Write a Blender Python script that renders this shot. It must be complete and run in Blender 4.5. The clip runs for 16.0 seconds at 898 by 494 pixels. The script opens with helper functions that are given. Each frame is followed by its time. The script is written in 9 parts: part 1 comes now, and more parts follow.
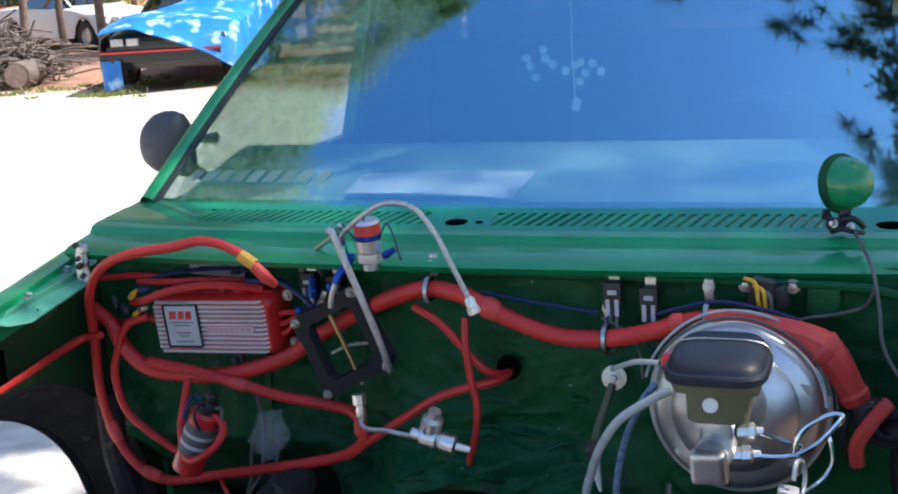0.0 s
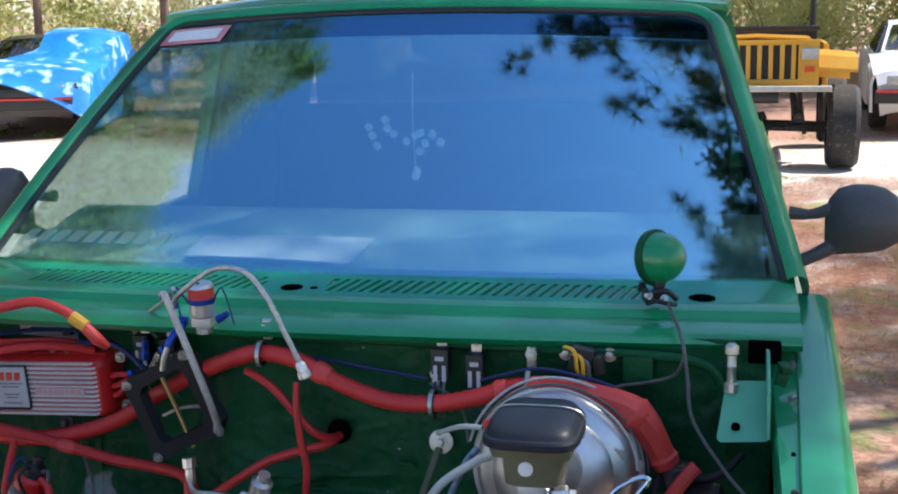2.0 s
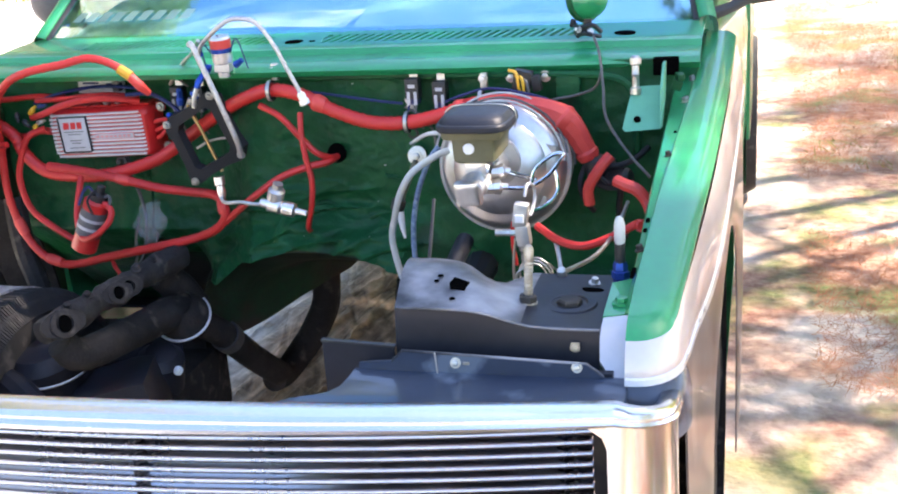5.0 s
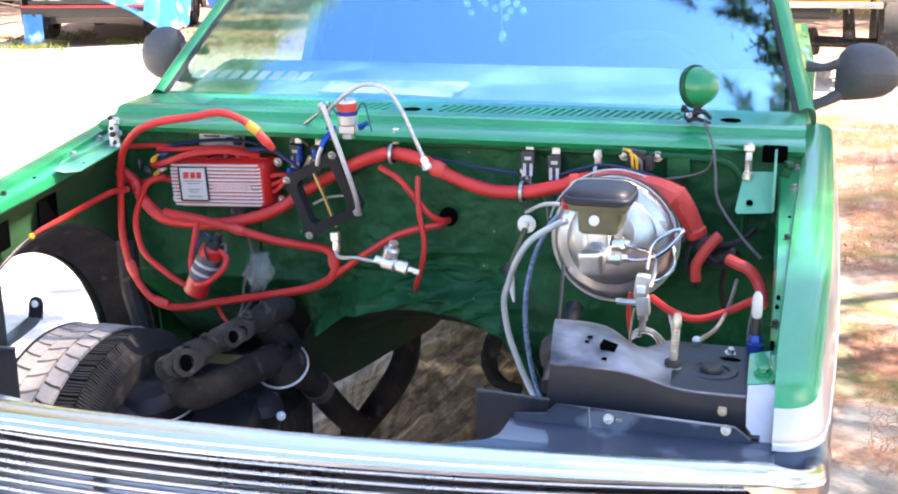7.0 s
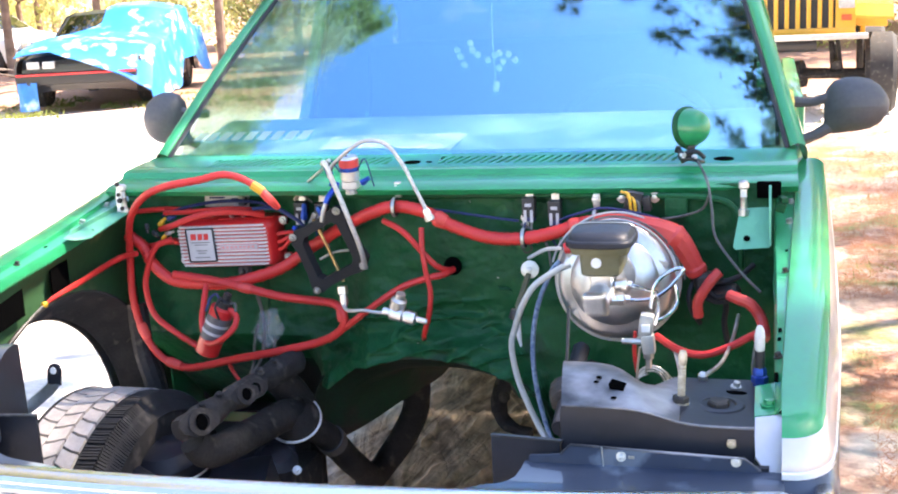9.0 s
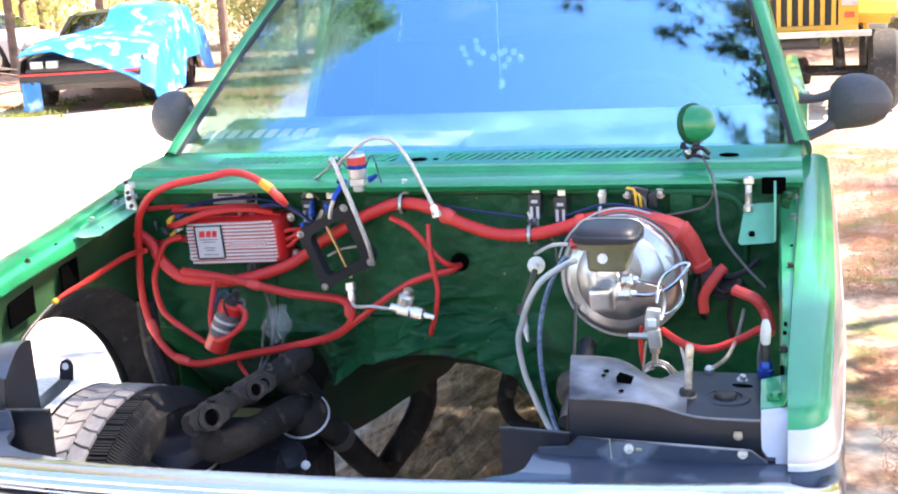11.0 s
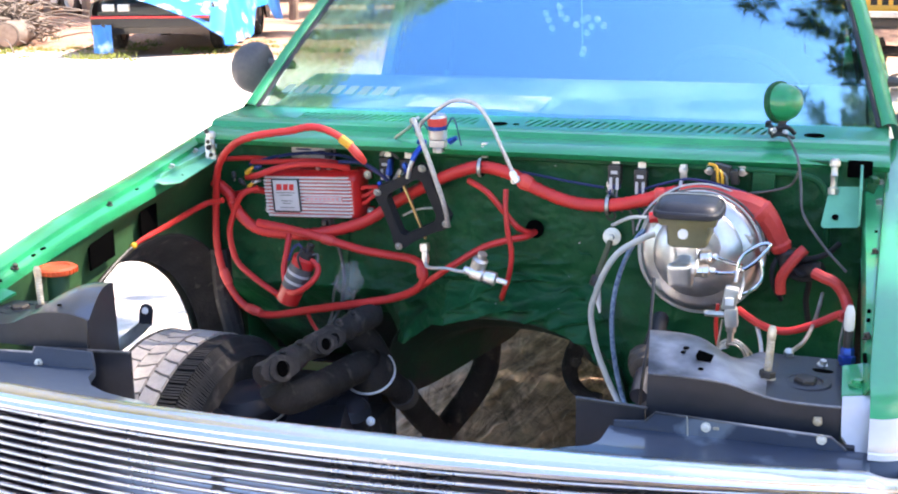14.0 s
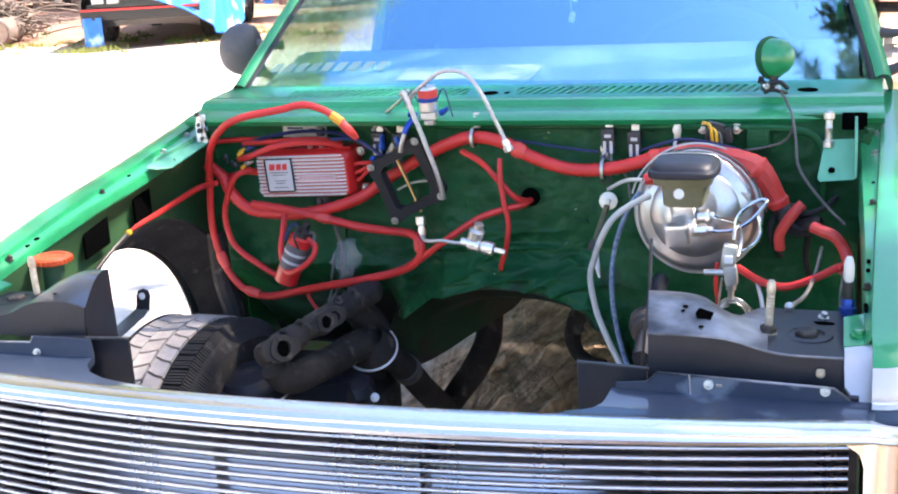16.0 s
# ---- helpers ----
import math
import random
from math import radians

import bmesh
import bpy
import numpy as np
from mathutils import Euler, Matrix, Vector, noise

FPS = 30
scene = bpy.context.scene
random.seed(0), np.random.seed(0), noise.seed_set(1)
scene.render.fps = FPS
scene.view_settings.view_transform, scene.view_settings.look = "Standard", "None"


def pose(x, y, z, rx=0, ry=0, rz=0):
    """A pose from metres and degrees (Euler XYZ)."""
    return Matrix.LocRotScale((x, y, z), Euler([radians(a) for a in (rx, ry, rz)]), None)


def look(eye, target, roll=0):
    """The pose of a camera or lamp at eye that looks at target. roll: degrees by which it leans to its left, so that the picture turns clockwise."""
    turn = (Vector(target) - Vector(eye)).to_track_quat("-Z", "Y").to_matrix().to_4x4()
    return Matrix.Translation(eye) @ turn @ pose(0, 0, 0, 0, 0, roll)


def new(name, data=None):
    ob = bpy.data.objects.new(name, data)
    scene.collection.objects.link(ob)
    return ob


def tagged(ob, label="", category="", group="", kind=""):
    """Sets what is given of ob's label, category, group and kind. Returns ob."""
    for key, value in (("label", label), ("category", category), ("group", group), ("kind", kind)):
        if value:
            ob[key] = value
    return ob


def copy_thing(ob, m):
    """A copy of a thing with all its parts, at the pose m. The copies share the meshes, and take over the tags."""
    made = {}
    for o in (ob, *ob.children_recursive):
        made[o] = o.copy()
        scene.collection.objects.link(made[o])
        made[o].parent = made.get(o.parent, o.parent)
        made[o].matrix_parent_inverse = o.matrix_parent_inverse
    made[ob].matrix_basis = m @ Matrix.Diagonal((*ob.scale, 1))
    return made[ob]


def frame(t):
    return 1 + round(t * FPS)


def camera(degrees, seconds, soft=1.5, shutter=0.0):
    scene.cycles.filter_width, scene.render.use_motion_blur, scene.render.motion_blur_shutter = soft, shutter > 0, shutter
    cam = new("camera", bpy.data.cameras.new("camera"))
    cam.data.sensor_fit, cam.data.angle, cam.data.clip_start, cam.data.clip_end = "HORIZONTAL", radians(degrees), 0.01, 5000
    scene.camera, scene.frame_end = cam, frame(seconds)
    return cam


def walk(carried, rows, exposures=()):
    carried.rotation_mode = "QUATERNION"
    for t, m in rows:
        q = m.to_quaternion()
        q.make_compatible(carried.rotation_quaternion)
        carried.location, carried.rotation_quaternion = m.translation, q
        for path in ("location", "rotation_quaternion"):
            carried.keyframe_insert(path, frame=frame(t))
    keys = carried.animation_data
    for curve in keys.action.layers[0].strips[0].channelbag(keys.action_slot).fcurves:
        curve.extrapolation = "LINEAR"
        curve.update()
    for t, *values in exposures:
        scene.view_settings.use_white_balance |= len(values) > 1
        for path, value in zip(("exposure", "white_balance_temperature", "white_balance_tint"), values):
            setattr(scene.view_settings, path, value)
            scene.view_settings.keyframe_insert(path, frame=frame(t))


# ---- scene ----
cam = camera(40.4, 16.0, 2.0)
PATH = [
    (0, (0.544, -1.547, 1.464), (-0.113, 0.284, 1.001), -3.70),
    (0.5, (0.501, -1.595, 1.485), (-0.267, 0.199, 1.049), -3.03),
    (1, (0.501, -1.592, 1.510), (-0.242, 0.236, 1.185), -3.03),
    (1.5, (0.555, -1.589, 1.519), (-0.007, 0.310, 1.236), -2.65),
    (2, (0.589, -1.579, 1.482), (0.155, 0.337, 1.105), -1.16),
    (2.5, (0.592, -1.588, 1.470), (0.110, 0.290, 0.979), -2.66),
    (3, (0.618, -1.633, 1.450), (0.159, 0.212, 0.831), -2.03),
    (3.5, (0.741, -1.729, 1.422), (0.214, 0.098, 0.799), -3.71),
    (4, (0.847, -1.836, 1.385), (0.298, -0.017, 0.758), -5.34),
    (6.5, (0.676, -2.132, 1.41), (0.263, -0.247, 0.885), -1.0),
    (7, (0.647, -2.147, 1.413), (0.141, -0.277, 0.915), -0.3),
    (7.5, (0.635, -2.169, 1.419), (0.075, -0.314, 0.923), -1.6),
    (8, (0.662, -2.179, 1.42), (0.185, -0.29, 0.967), -3.1),
    (8.5, (0.653, -2.189, 1.425), (0.16, -0.3, 0.989), -3.4),
    (9, (0.649, -2.19, 1.427), (0.141, -0.302, 1.004), -3.0),
    (11.5, (0.643, -2.213, 1.427), (0.13, -0.327, 0.999), -3.2),
    (12, (0.638, -2.214, 1.427), (0.117, -0.335, 0.982), -2.9),
    (12.5, (0.629, -2.209, 1.423), (0.116, -0.338, 0.936), -1.2),
    (13, (0.61, -2.219, 1.424), (0.068, -0.368, 0.896), -0.4),
    (13.5, (0.602, -2.221, 1.433), (-0.011, -0.38, 0.95), 0.0),
    (14, (0.607, -2.22, 1.434), (0.012, -0.373, 0.95), -0.6),
    (14.5, (0.605, -2.222, 1.433), (0.003, -0.378, 0.947), -0.2),
    (15, (0.61, -2.22, 1.432), (0.005, -0.377, 0.943), -0.4),
    (15.5, (0.604, -2.216, 1.43), (0.007, -0.372, 0.935), -0.5),
    (16, (0.614, -2.209, 1.419), (0.017, -0.372, 0.901), -3.3),
]
EXPOSURE = [(0.0, 0.94, 6500, 12), (1.0, 0.98, 6500, 12), (2.0, 0.80, 6500, 12), (2.5, 0.86, 6650, 12), (3.0, 1.16, 6850, 13), (4.0, 1.84, 7200, 16), (6.5, 2.34, 7350, 19), (9.0, 2.38, 7400, 19), (12.5, 2.27, 7250, 19), (16.0, 2.19, 7200, 19)]
walk(cam, [(t, look(eye, target, roll)) for t, eye, target, roll in PATH], EXPOSURE)

# ---- light ----
SUN_FROM = Vector((0.62, 0.30, 1.0)).normalized()
world = bpy.data.worlds.new("sky")
scene.world = world
world.use_nodes = True
wn = world.node_tree.nodes
sky = wn.new("ShaderNodeTexSky")
sky.sky_type = "NISHITA"
sky.sun_disc = False
sky.sun_elevation = math.asin(SUN_FROM.z)
sky.sun_rotation = math.atan2(SUN_FROM.x, SUN_FROM.y)
sky.air_density, sky.dust_density, sky.ozone_density = 1.0, 0.6, 5.0
wn["Background"].inputs["Strength"].default_value = 0.15
world.node_tree.links.new(sky.outputs[0], wn["Background"].inputs["Color"])
sun = new("sun", bpy.data.lights.new("sun", "SUN"))
sun.data.energy, sun.data.angle, sun.data.color = 5.0, radians(0.53), (1.0, 0.95, 0.87)
sun.matrix_world = look(SUN_FROM * 30, (0, 0, 0))


# ---- materials ----
def material(name, base, second=None, rough=0.5, metal=0.0, scale=6.0, fine=60.0, bump=0.15, coat=0.0, wear_or_sheen=None, wear_at=0.62, spread=0.12, vary=0.0, spec=0.5):
    """Principled surface with two scales of noise, relief and an optional patch colour, for wear or sheen."""
    m = bpy.data.materials.new(name)
    m.use_nodes = True
    n, l = m.node_tree.nodes, m.node_tree.links
    p = n["Principled BSDF"]
    second = second or tuple(c * 0.7 for c in base)
    co = n.new("ShaderNodeTexCoord")
    big, small = n.new("ShaderNodeTexNoise"), n.new("ShaderNodeTexNoise")
    big.inputs["Scale"].default_value, big.inputs["Detail"].default_value = scale, 5.0
    small.inputs["Scale"].default_value, small.inputs["Detail"].default_value = fine, 4.0
    for t in (big, small):
        l.new(co.outputs["Object"], t.inputs["Vector"])
    add = n.new("ShaderNodeMath")
    add.operation = "MULTIPLY_ADD"
    l.new(small.outputs["Fac"], add.inputs[0])
    add.inputs[1].default_value = 0.35
    l.new(big.outputs["Fac"], add.inputs[2])
    ramp = n.new("ShaderNodeValToRGB")
    ramp.color_ramp.elements[0].position, ramp.color_ramp.elements[1].position = 0.45, 0.9
    ramp.color_ramp.elements[0].color, ramp.color_ramp.elements[1].color = (*second, 1), (*base, 1)
    l.new(add.outputs[0], ramp.inputs["Fac"])
    out = ramp.outputs["Color"]
    if wear_or_sheen:
        spots = n.new("ShaderNodeTexNoise")
        spots.inputs["Scale"].default_value, spots.inputs["Detail"].default_value = scale * 1.7, 8.0
        l.new(co.outputs["Object"], spots.inputs["Vector"])
        edge = n.new("ShaderNodeMapRange")
        edge.inputs["From Min"].default_value, edge.inputs["From Max"].default_value = wear_at, wear_at + spread
        l.new(spots.outputs["Fac"], edge.inputs["Value"])
        mix = n.new("ShaderNodeMix")
        mix.data_type = "RGBA"
        l.new(edge.outputs[0], mix.inputs["Factor"])
        l.new(out, mix.inputs["A"])
        mix.inputs["B"].default_value = (*wear_or_sheen, 1)
        out = mix.outputs["Result"]
    if vary:
        info, hsv, mr = n.new("ShaderNodeObjectInfo"), n.new("ShaderNodeHueSaturation"), n.new("ShaderNodeMapRange")
        mr.inputs["To Min"].default_value, mr.inputs["To Max"].default_value = 1 - vary, 1 + vary
        l.new(info.outputs["Random"], mr.inputs["Value"])
        l.new(mr.outputs[0], hsv.inputs["Value"])
        l.new(out, hsv.inputs["Color"])
        out = hsv.outputs["Color"]
    l.new(out, p.inputs["Base Color"])
    r = n.new("ShaderNodeMapRange")
    r.inputs["To Min"].default_value, r.inputs["To Max"].default_value = max(0.02, rough - 0.08), min(1, rough + 0.1)
    l.new(add.outputs[0], r.inputs["Value"])
    l.new(r.outputs[0], p.inputs["Roughness"])
    p.inputs["Metallic"].default_value = metal
    p.inputs["Specular IOR Level"].default_value = spec
    p.inputs["Coat Weight"].default_value = coat
    p.inputs["Coat Roughness"].default_value = 0.04
    if bump:
        b = n.new("ShaderNodeBump")
        b.inputs["Strength"].default_value, b.inputs["Distance"].default_value = bump, 0.004
        l.new(add.outputs[0], b.inputs["Height"])
        l.new(b.outputs[0], p.inputs["Normal"])
    return m


def glass_material(name, tint, gloss, rough=0.015, mirror_tint=(1, 1, 1)):
    """Thin pane: a share of mirror reflection over tinted see-through glass."""
    m = bpy.data.materials.new(name)
    m.use_nodes = True
    n, l = m.node_tree.nodes, m.node_tree.links
    n.remove(n["Principled BSDF"])
    t, g, x = n.new("ShaderNodeBsdfTransparent"), n.new("ShaderNodeBsdfGlossy"), n.new("ShaderNodeMixShader")
    x.inputs[0].default_value = gloss
    t.inputs["Color"].default_value = (*tint, 1)
    g.inputs["Roughness"].default_value = rough
    g.inputs["Color"].default_value = (*mirror_tint, 1)
    l.new(t.outputs[0], x.inputs[1])
    l.new(g.outputs[0], x.inputs[2])
    l.new(x.outputs[0], n["Material Output"].inputs["Surface"])
    return m


def leaf_material(name, base, second, light=0.35):
    """Thin leaves: colour varies from leaf to leaf, some light passes through."""
    m = bpy.data.materials.new(name)
    m.use_nodes = True
    n, l = m.node_tree.nodes, m.node_tree.links
    n.remove(n["Principled BSDF"])
    geo, ramp = n.new("ShaderNodeNewGeometry"), n.new("ShaderNodeValToRGB")
    ramp.color_ramp.elements[0].color, ramp.color_ramp.elements[1].color = (*second, 1), (*base, 1)
    co, mass, mixed = n.new("ShaderNodeTexCoord"), n.new("ShaderNodeTexNoise"), n.new("ShaderNodeMath")
    mass.inputs["Scale"].default_value, mass.inputs["Detail"].default_value = 0.9, 3.0
    l.new(co.outputs["Object"], mass.inputs["Vector"])
    spread = n.new("ShaderNodeMapRange")
    spread.inputs["From Min"].default_value, spread.inputs["From Max"].default_value = 0.32, 0.66
    spread.inputs["To Max"].default_value = 0.75
    l.new(mass.outputs["Fac"], spread.inputs["Value"])
    mixed.operation = "MULTIPLY_ADD"
    l.new(geo.outputs["Random Per Island"], mixed.inputs[0])
    mixed.inputs[1].default_value = 0.25
    l.new(spread.outputs[0], mixed.inputs[2])
    l.new(mixed.outputs[0], ramp.inputs["Fac"])
    d, t, x = n.new("ShaderNodeBsdfDiffuse"), n.new("ShaderNodeBsdfTranslucent"), n.new("ShaderNodeMixShader")
    x.inputs[0].default_value = light
    l.new(ramp.outputs[0], d.inputs["Color"])
    l.new(ramp.outputs[0], t.inputs["Color"])
    l.new(d.outputs[0], x.inputs[1])
    l.new(t.outputs[0], x.inputs[2])
    l.new(x.outputs[0], n["Material Output"].inputs["Surface"])
    return m


GREEN = material("green_paint", (0.002, 0.285, 0.108), (0.0018, 0.225, 0.086), rough=0.34, scale=5, fine=90, bump=0.04, coat=0.65, spec=0.35)
BAY_GREEN = material("bay_green_paint", (0.0035, 0.102, 0.034), (0.002, 0.054, 0.019), rough=0.40, scale=7, fine=150, bump=1.0, coat=0.0, spec=0.22, wear_or_sheen=(0.006, 0.045, 0.018), wear_at=0.6)
DUSTY_GREEN = material("oversprayed_green", (0.032, 0.105, 0.036), (0.012, 0.055, 0.020), rough=0.6, scale=6, fine=60, bump=0.3, wear_or_sheen=(0.10, 0.13, 0.06), wear_at=0.6)
# dark green with brown-black patches
DARK_MOTTLED_GREEN = material("dark_mottled_paint", (0.004, 0.050, 0.020), (0.012, 0.011, 0.009), rough=0.6, scale=4, fine=90, bump=0.8, spec=0.3, wear_or_sheen=(0.030, 0.024, 0.019), wear_at=0.50, spread=0.10)
# brown of this worn paint also stands for the ground mirrored in it
OLD_SIDE = material("worn_lower_fender_paint", (0.15, 0.125, 0.115), (0.09, 0.075, 0.07), rough=0.28, scale=3, fine=40, bump=0.12, coat=0.4, wear_or_sheen=(0.26, 0.23, 0.21))
CHROME = material("chrome", (0.86, 0.87, 0.88), (0.78, 0.79, 0.8), rough=0.10, metal=1.0, scale=3, fine=40, bump=0.02)
ALU = material("brushed_aluminium", (0.82, 0.82, 0.82), (0.66, 0.66, 0.66), rough=0.3, metal=1.0, scale=12, fine=160, bump=0.06)
CAST_ALU = material("cast_aluminium", (0.62, 0.61, 0.58), (0.45, 0.44, 0.42), rough=0.45, metal=0.8, scale=14, fine=160, bump=0.2)
STEEL = material("zinc_plated_steel", (0.66, 0.66, 0.63), (0.42, 0.41, 0.38), rough=0.35, metal=0.9, scale=30, fine=200, bump=0.1)
BLACK = material("black_painted_steel", (0.024, 0.026, 0.034), (0.013, 0.014, 0.019), rough=0.42, scale=6, fine=70, bump=0.12, coat=0.06, spec=0.25, wear_or_sheen=(0.05, 0.048, 0.045), wear_at=0.62)
BLACK_WORN = material("worn_black_panel", (0.05, 0.05, 0.052), (0.02, 0.02, 0.022), rough=0.33, metal=0.2, scale=4, fine=60, bump=0.12, wear_or_sheen=(0.38, 0.37, 0.38), wear_at=0.47, spread=0.16)
# dark base lifted towards blue for the sky mirrored in these panels
NAVY = material("dark_blue_header_panel", (0.036, 0.052, 0.082), (0.022, 0.032, 0.055), rough=0.30, scale=5, fine=70, bump=0.10, coat=0.7, wear_or_sheen=(0.13, 0.16, 0.20), wear_at=0.60, spread=0.05)
IRON = material("sooty_cast_iron", (0.046, 0.041, 0.039), (0.016, 0.015, 0.014), rough=0.8, scale=16, fine=160, bump=1.0, wear_or_sheen=(0.10, 0.085, 0.075), wear_at=0.58, spec=0.3)
RUBBER = material("tyre_rubber", (0.036, 0.034, 0.034), (0.016, 0.016, 0.016), rough=0.75, scale=12, fine=120, bump=0.3, wear_or_sheen=(0.10, 0.09, 0.08), wear_at=0.58)
# black for plates and discs that stand for the shade inside uncut holes
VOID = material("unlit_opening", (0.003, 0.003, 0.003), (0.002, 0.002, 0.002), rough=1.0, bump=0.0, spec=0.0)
FIN = material("bare_fin_edge", (0.80, 0.79, 0.78), (0.68, 0.67, 0.66), rough=0.4, metal=0.25, scale=20, fine=120, bump=0.03)
PLASTIC = material("black_plastic", (0.02, 0.02, 0.021), (0.012, 0.012, 0.013), rough=0.42, scale=20, fine=200, bump=0.08)
PLATE_BLACK = material("matt_black_anodised", (0.016, 0.016, 0.018), (0.010, 0.010, 0.012), rough=0.5, scale=14, fine=160, bump=0.1, spec=0.25)
LID_BLACK = material("weathered_black_lid", (0.022, 0.026, 0.036), (0.012, 0.014, 0.020), rough=0.40, spec=0.3, scale=14, fine=160, bump=0.15)
GREY_PLASTIC = material("weathered_grey_plastic", (0.10, 0.10, 0.105), (0.055, 0.055, 0.06), rough=0.5, scale=8, fine=120, bump=0.1)
RED_BOX = material("red_box_enamel", (0.62, 0.022, 0.022), (0.5, 0.016, 0.018), rough=0.35, scale=9, fine=90, bump=0.05, coat=0.2)
RED_LOOM = material("red_split_loom", (0.66, 0.034, 0.030), (0.50, 0.020, 0.018), rough=0.42, scale=14, fine=260, bump=0.5)
RED_TAPE = material("red_tape_wrap", (0.72, 0.075, 0.06), (0.60, 0.045, 0.038), rough=0.45, scale=18, fine=120, bump=0.5)
ORANGE = material("orange_cap", (0.72, 0.10, 0.025), (0.6, 0.07, 0.02), rough=0.45, scale=14, fine=90, bump=0.1)
YELLOW = material("yellow_plastic", (0.75, 0.42, 0.03), (0.6, 0.3, 0.02), rough=0.4, scale=20, fine=120, bump=0.1)
WHITE = material("white_paper", (0.88, 0.88, 0.88), (0.7, 0.7, 0.7), rough=0.6, scale=9, fine=80, bump=0.05)
GREY_LABEL = material("grey_label", (0.5, 0.5, 0.52), (0.4, 0.4, 0.42), rough=0.5, scale=20, fine=90, bump=0.03)
SILVER_TAPE = material("foil_plate", (0.6, 0.6, 0.62), (0.4, 0.4, 0.42), rough=0.4, metal=0.6, scale=20, fine=90, bump=0.2)
BLUE = material("blue_anodised", (0.02, 0.09, 0.45), (0.01, 0.05, 0.3), rough=0.3, metal=0.7, scale=30, fine=120, bump=0.05)
BLUE_WIRE = material("blue_wire_jacket", (0.012, 0.025, 0.12), (0.008, 0.016, 0.08), rough=0.45, scale=30, fine=120, bump=0.05)
GREY_WIRE = material("grey_wire_jacket", (0.13, 0.13, 0.12), (0.07, 0.07, 0.065), rough=0.5, scale=30, fine=120, bump=0.1)
CLEAR_HOSE = material("milky_clear_hose", (0.55, 0.57, 0.55), (0.40, 0.43, 0.42), rough=0.25, scale=9, fine=60, bump=0.05)
BRAID = material("braided_steel", (0.62, 0.62, 0.62), (0.40, 0.40, 0.40), rough=0.4, metal=0.9, scale=160, fine=600, bump=0.6)
BLUE_BRAID = material("blue_braided_hose", (0.25, 0.36, 0.50), (0.05, 0.10, 0.22), rough=0.45, metal=0.3, scale=140, fine=500, bump=0.6)
OLIVE = material("olive_reservoir_plastic", (0.17, 0.16, 0.09), (0.12, 0.11, 0.06), rough=0.4, scale=12, fine=90, bump=0.1)
BRASS = material("dull_brass", (0.50, 0.34, 0.15), (0.32, 0.20, 0.09), rough=0.35, metal=0.9, scale=30, fine=160, bump=0.1)
BOOSTER = material("bright_zinc_shell", (0.74, 0.74, 0.76), (0.56, 0.55, 0.55), rough=0.31, metal=0.92, scale=9, fine=120, bump=0.05, wear_or_sheen=(0.52, 0.49, 0.46), wear_at=0.52, spread=0.2)
CORRODED = material("corroded_zinc", (0.62, 0.58, 0.48), (0.34, 0.27, 0.19), rough=0.45, metal=0.7, scale=60, fine=300, bump=0.4)
TAN_DASH = material("faded_dashboard_vinyl", (0.33, 0.50, 0.42), (0.27, 0.43, 0.35), rough=0.6, scale=6, fine=120, bump=0.1)
CAB_DARK = material("dark_cab_trim", (0.018, 0.02, 0.025), (0.010, 0.011, 0.014), rough=0.7, scale=6, fine=80, bump=0.1)
STICKER_RED = material("faded_red_sticker", (0.72, 0.30, 0.30), (0.62, 0.22, 0.22), rough=0.5, scale=20, fine=90, bump=0.02)
BAG = bpy.data.materials.new("clear_plastic_bag")
BAG.use_nodes = True
bag_mix, bag_clear = BAG.node_tree.nodes.new("ShaderNodeMixShader"), BAG.node_tree.nodes.new("ShaderNodeBsdfTransparent")
bag_film = BAG.node_tree.nodes["Principled BSDF"]
bag_film.inputs["Base Color"].default_value, bag_film.inputs["Roughness"].default_value = (0.72, 0.76, 0.78, 1), 0.14
bag_mix.inputs[0].default_value = 0.15
BAG.node_tree.links.new(bag_clear.outputs[0], bag_mix.inputs[1])
BAG.node_tree.links.new(bag_film.outputs[0], bag_mix.inputs[2])
BAG.node_tree.links.new(bag_mix.outputs[0], BAG.node_tree.nodes["Material Output"].inputs["Surface"])
# tread dust colour, lightened further for the sun falling on it
TREAD = material("dusty_tread", (0.56, 0.51, 0.47), (0.30, 0.27, 0.25), rough=0.85, scale=9, fine=90, bump=0.3)
TRIM_WHITE = material("white_pinstripe", (0.85, 0.85, 0.84), (0.75, 0.75, 0.74), rough=0.25, scale=9, fine=60, bump=0.02, coat=0.5)
SILVER_PAINT = material("silver_paint", (0.60, 0.58, 0.57), (0.50, 0.48, 0.47), rough=0.30, metal=0.45, scale=5, fine=90, bump=0.04, coat=0.6)
RUSTY = material("rusty_bolt_steel", (0.10, 0.085, 0.07), (0.03, 0.026, 0.024), rough=0.6, metal=0.5, scale=30, fine=200, bump=0.4)
BILLET = material("billet_bar_aluminium", (0.60, 0.61, 0.66), (0.44, 0.45, 0.50), rough=0.24, metal=1.0, scale=7, fine=120, bump=0.06)
RAIL = material("polished_rail", (0.90, 0.89, 0.87), (0.82, 0.81, 0.80), rough=0.20, metal=1.0, scale=3, fine=40, bump=0.04)
# blue put into the reflection colour makes the mirrored sky deeper
GLASS = glass_material("windshield_glass", (0.84, 0.95, 0.93), 0.42, 0.03, mirror_tint=(0.33, 0.73, 1.0))
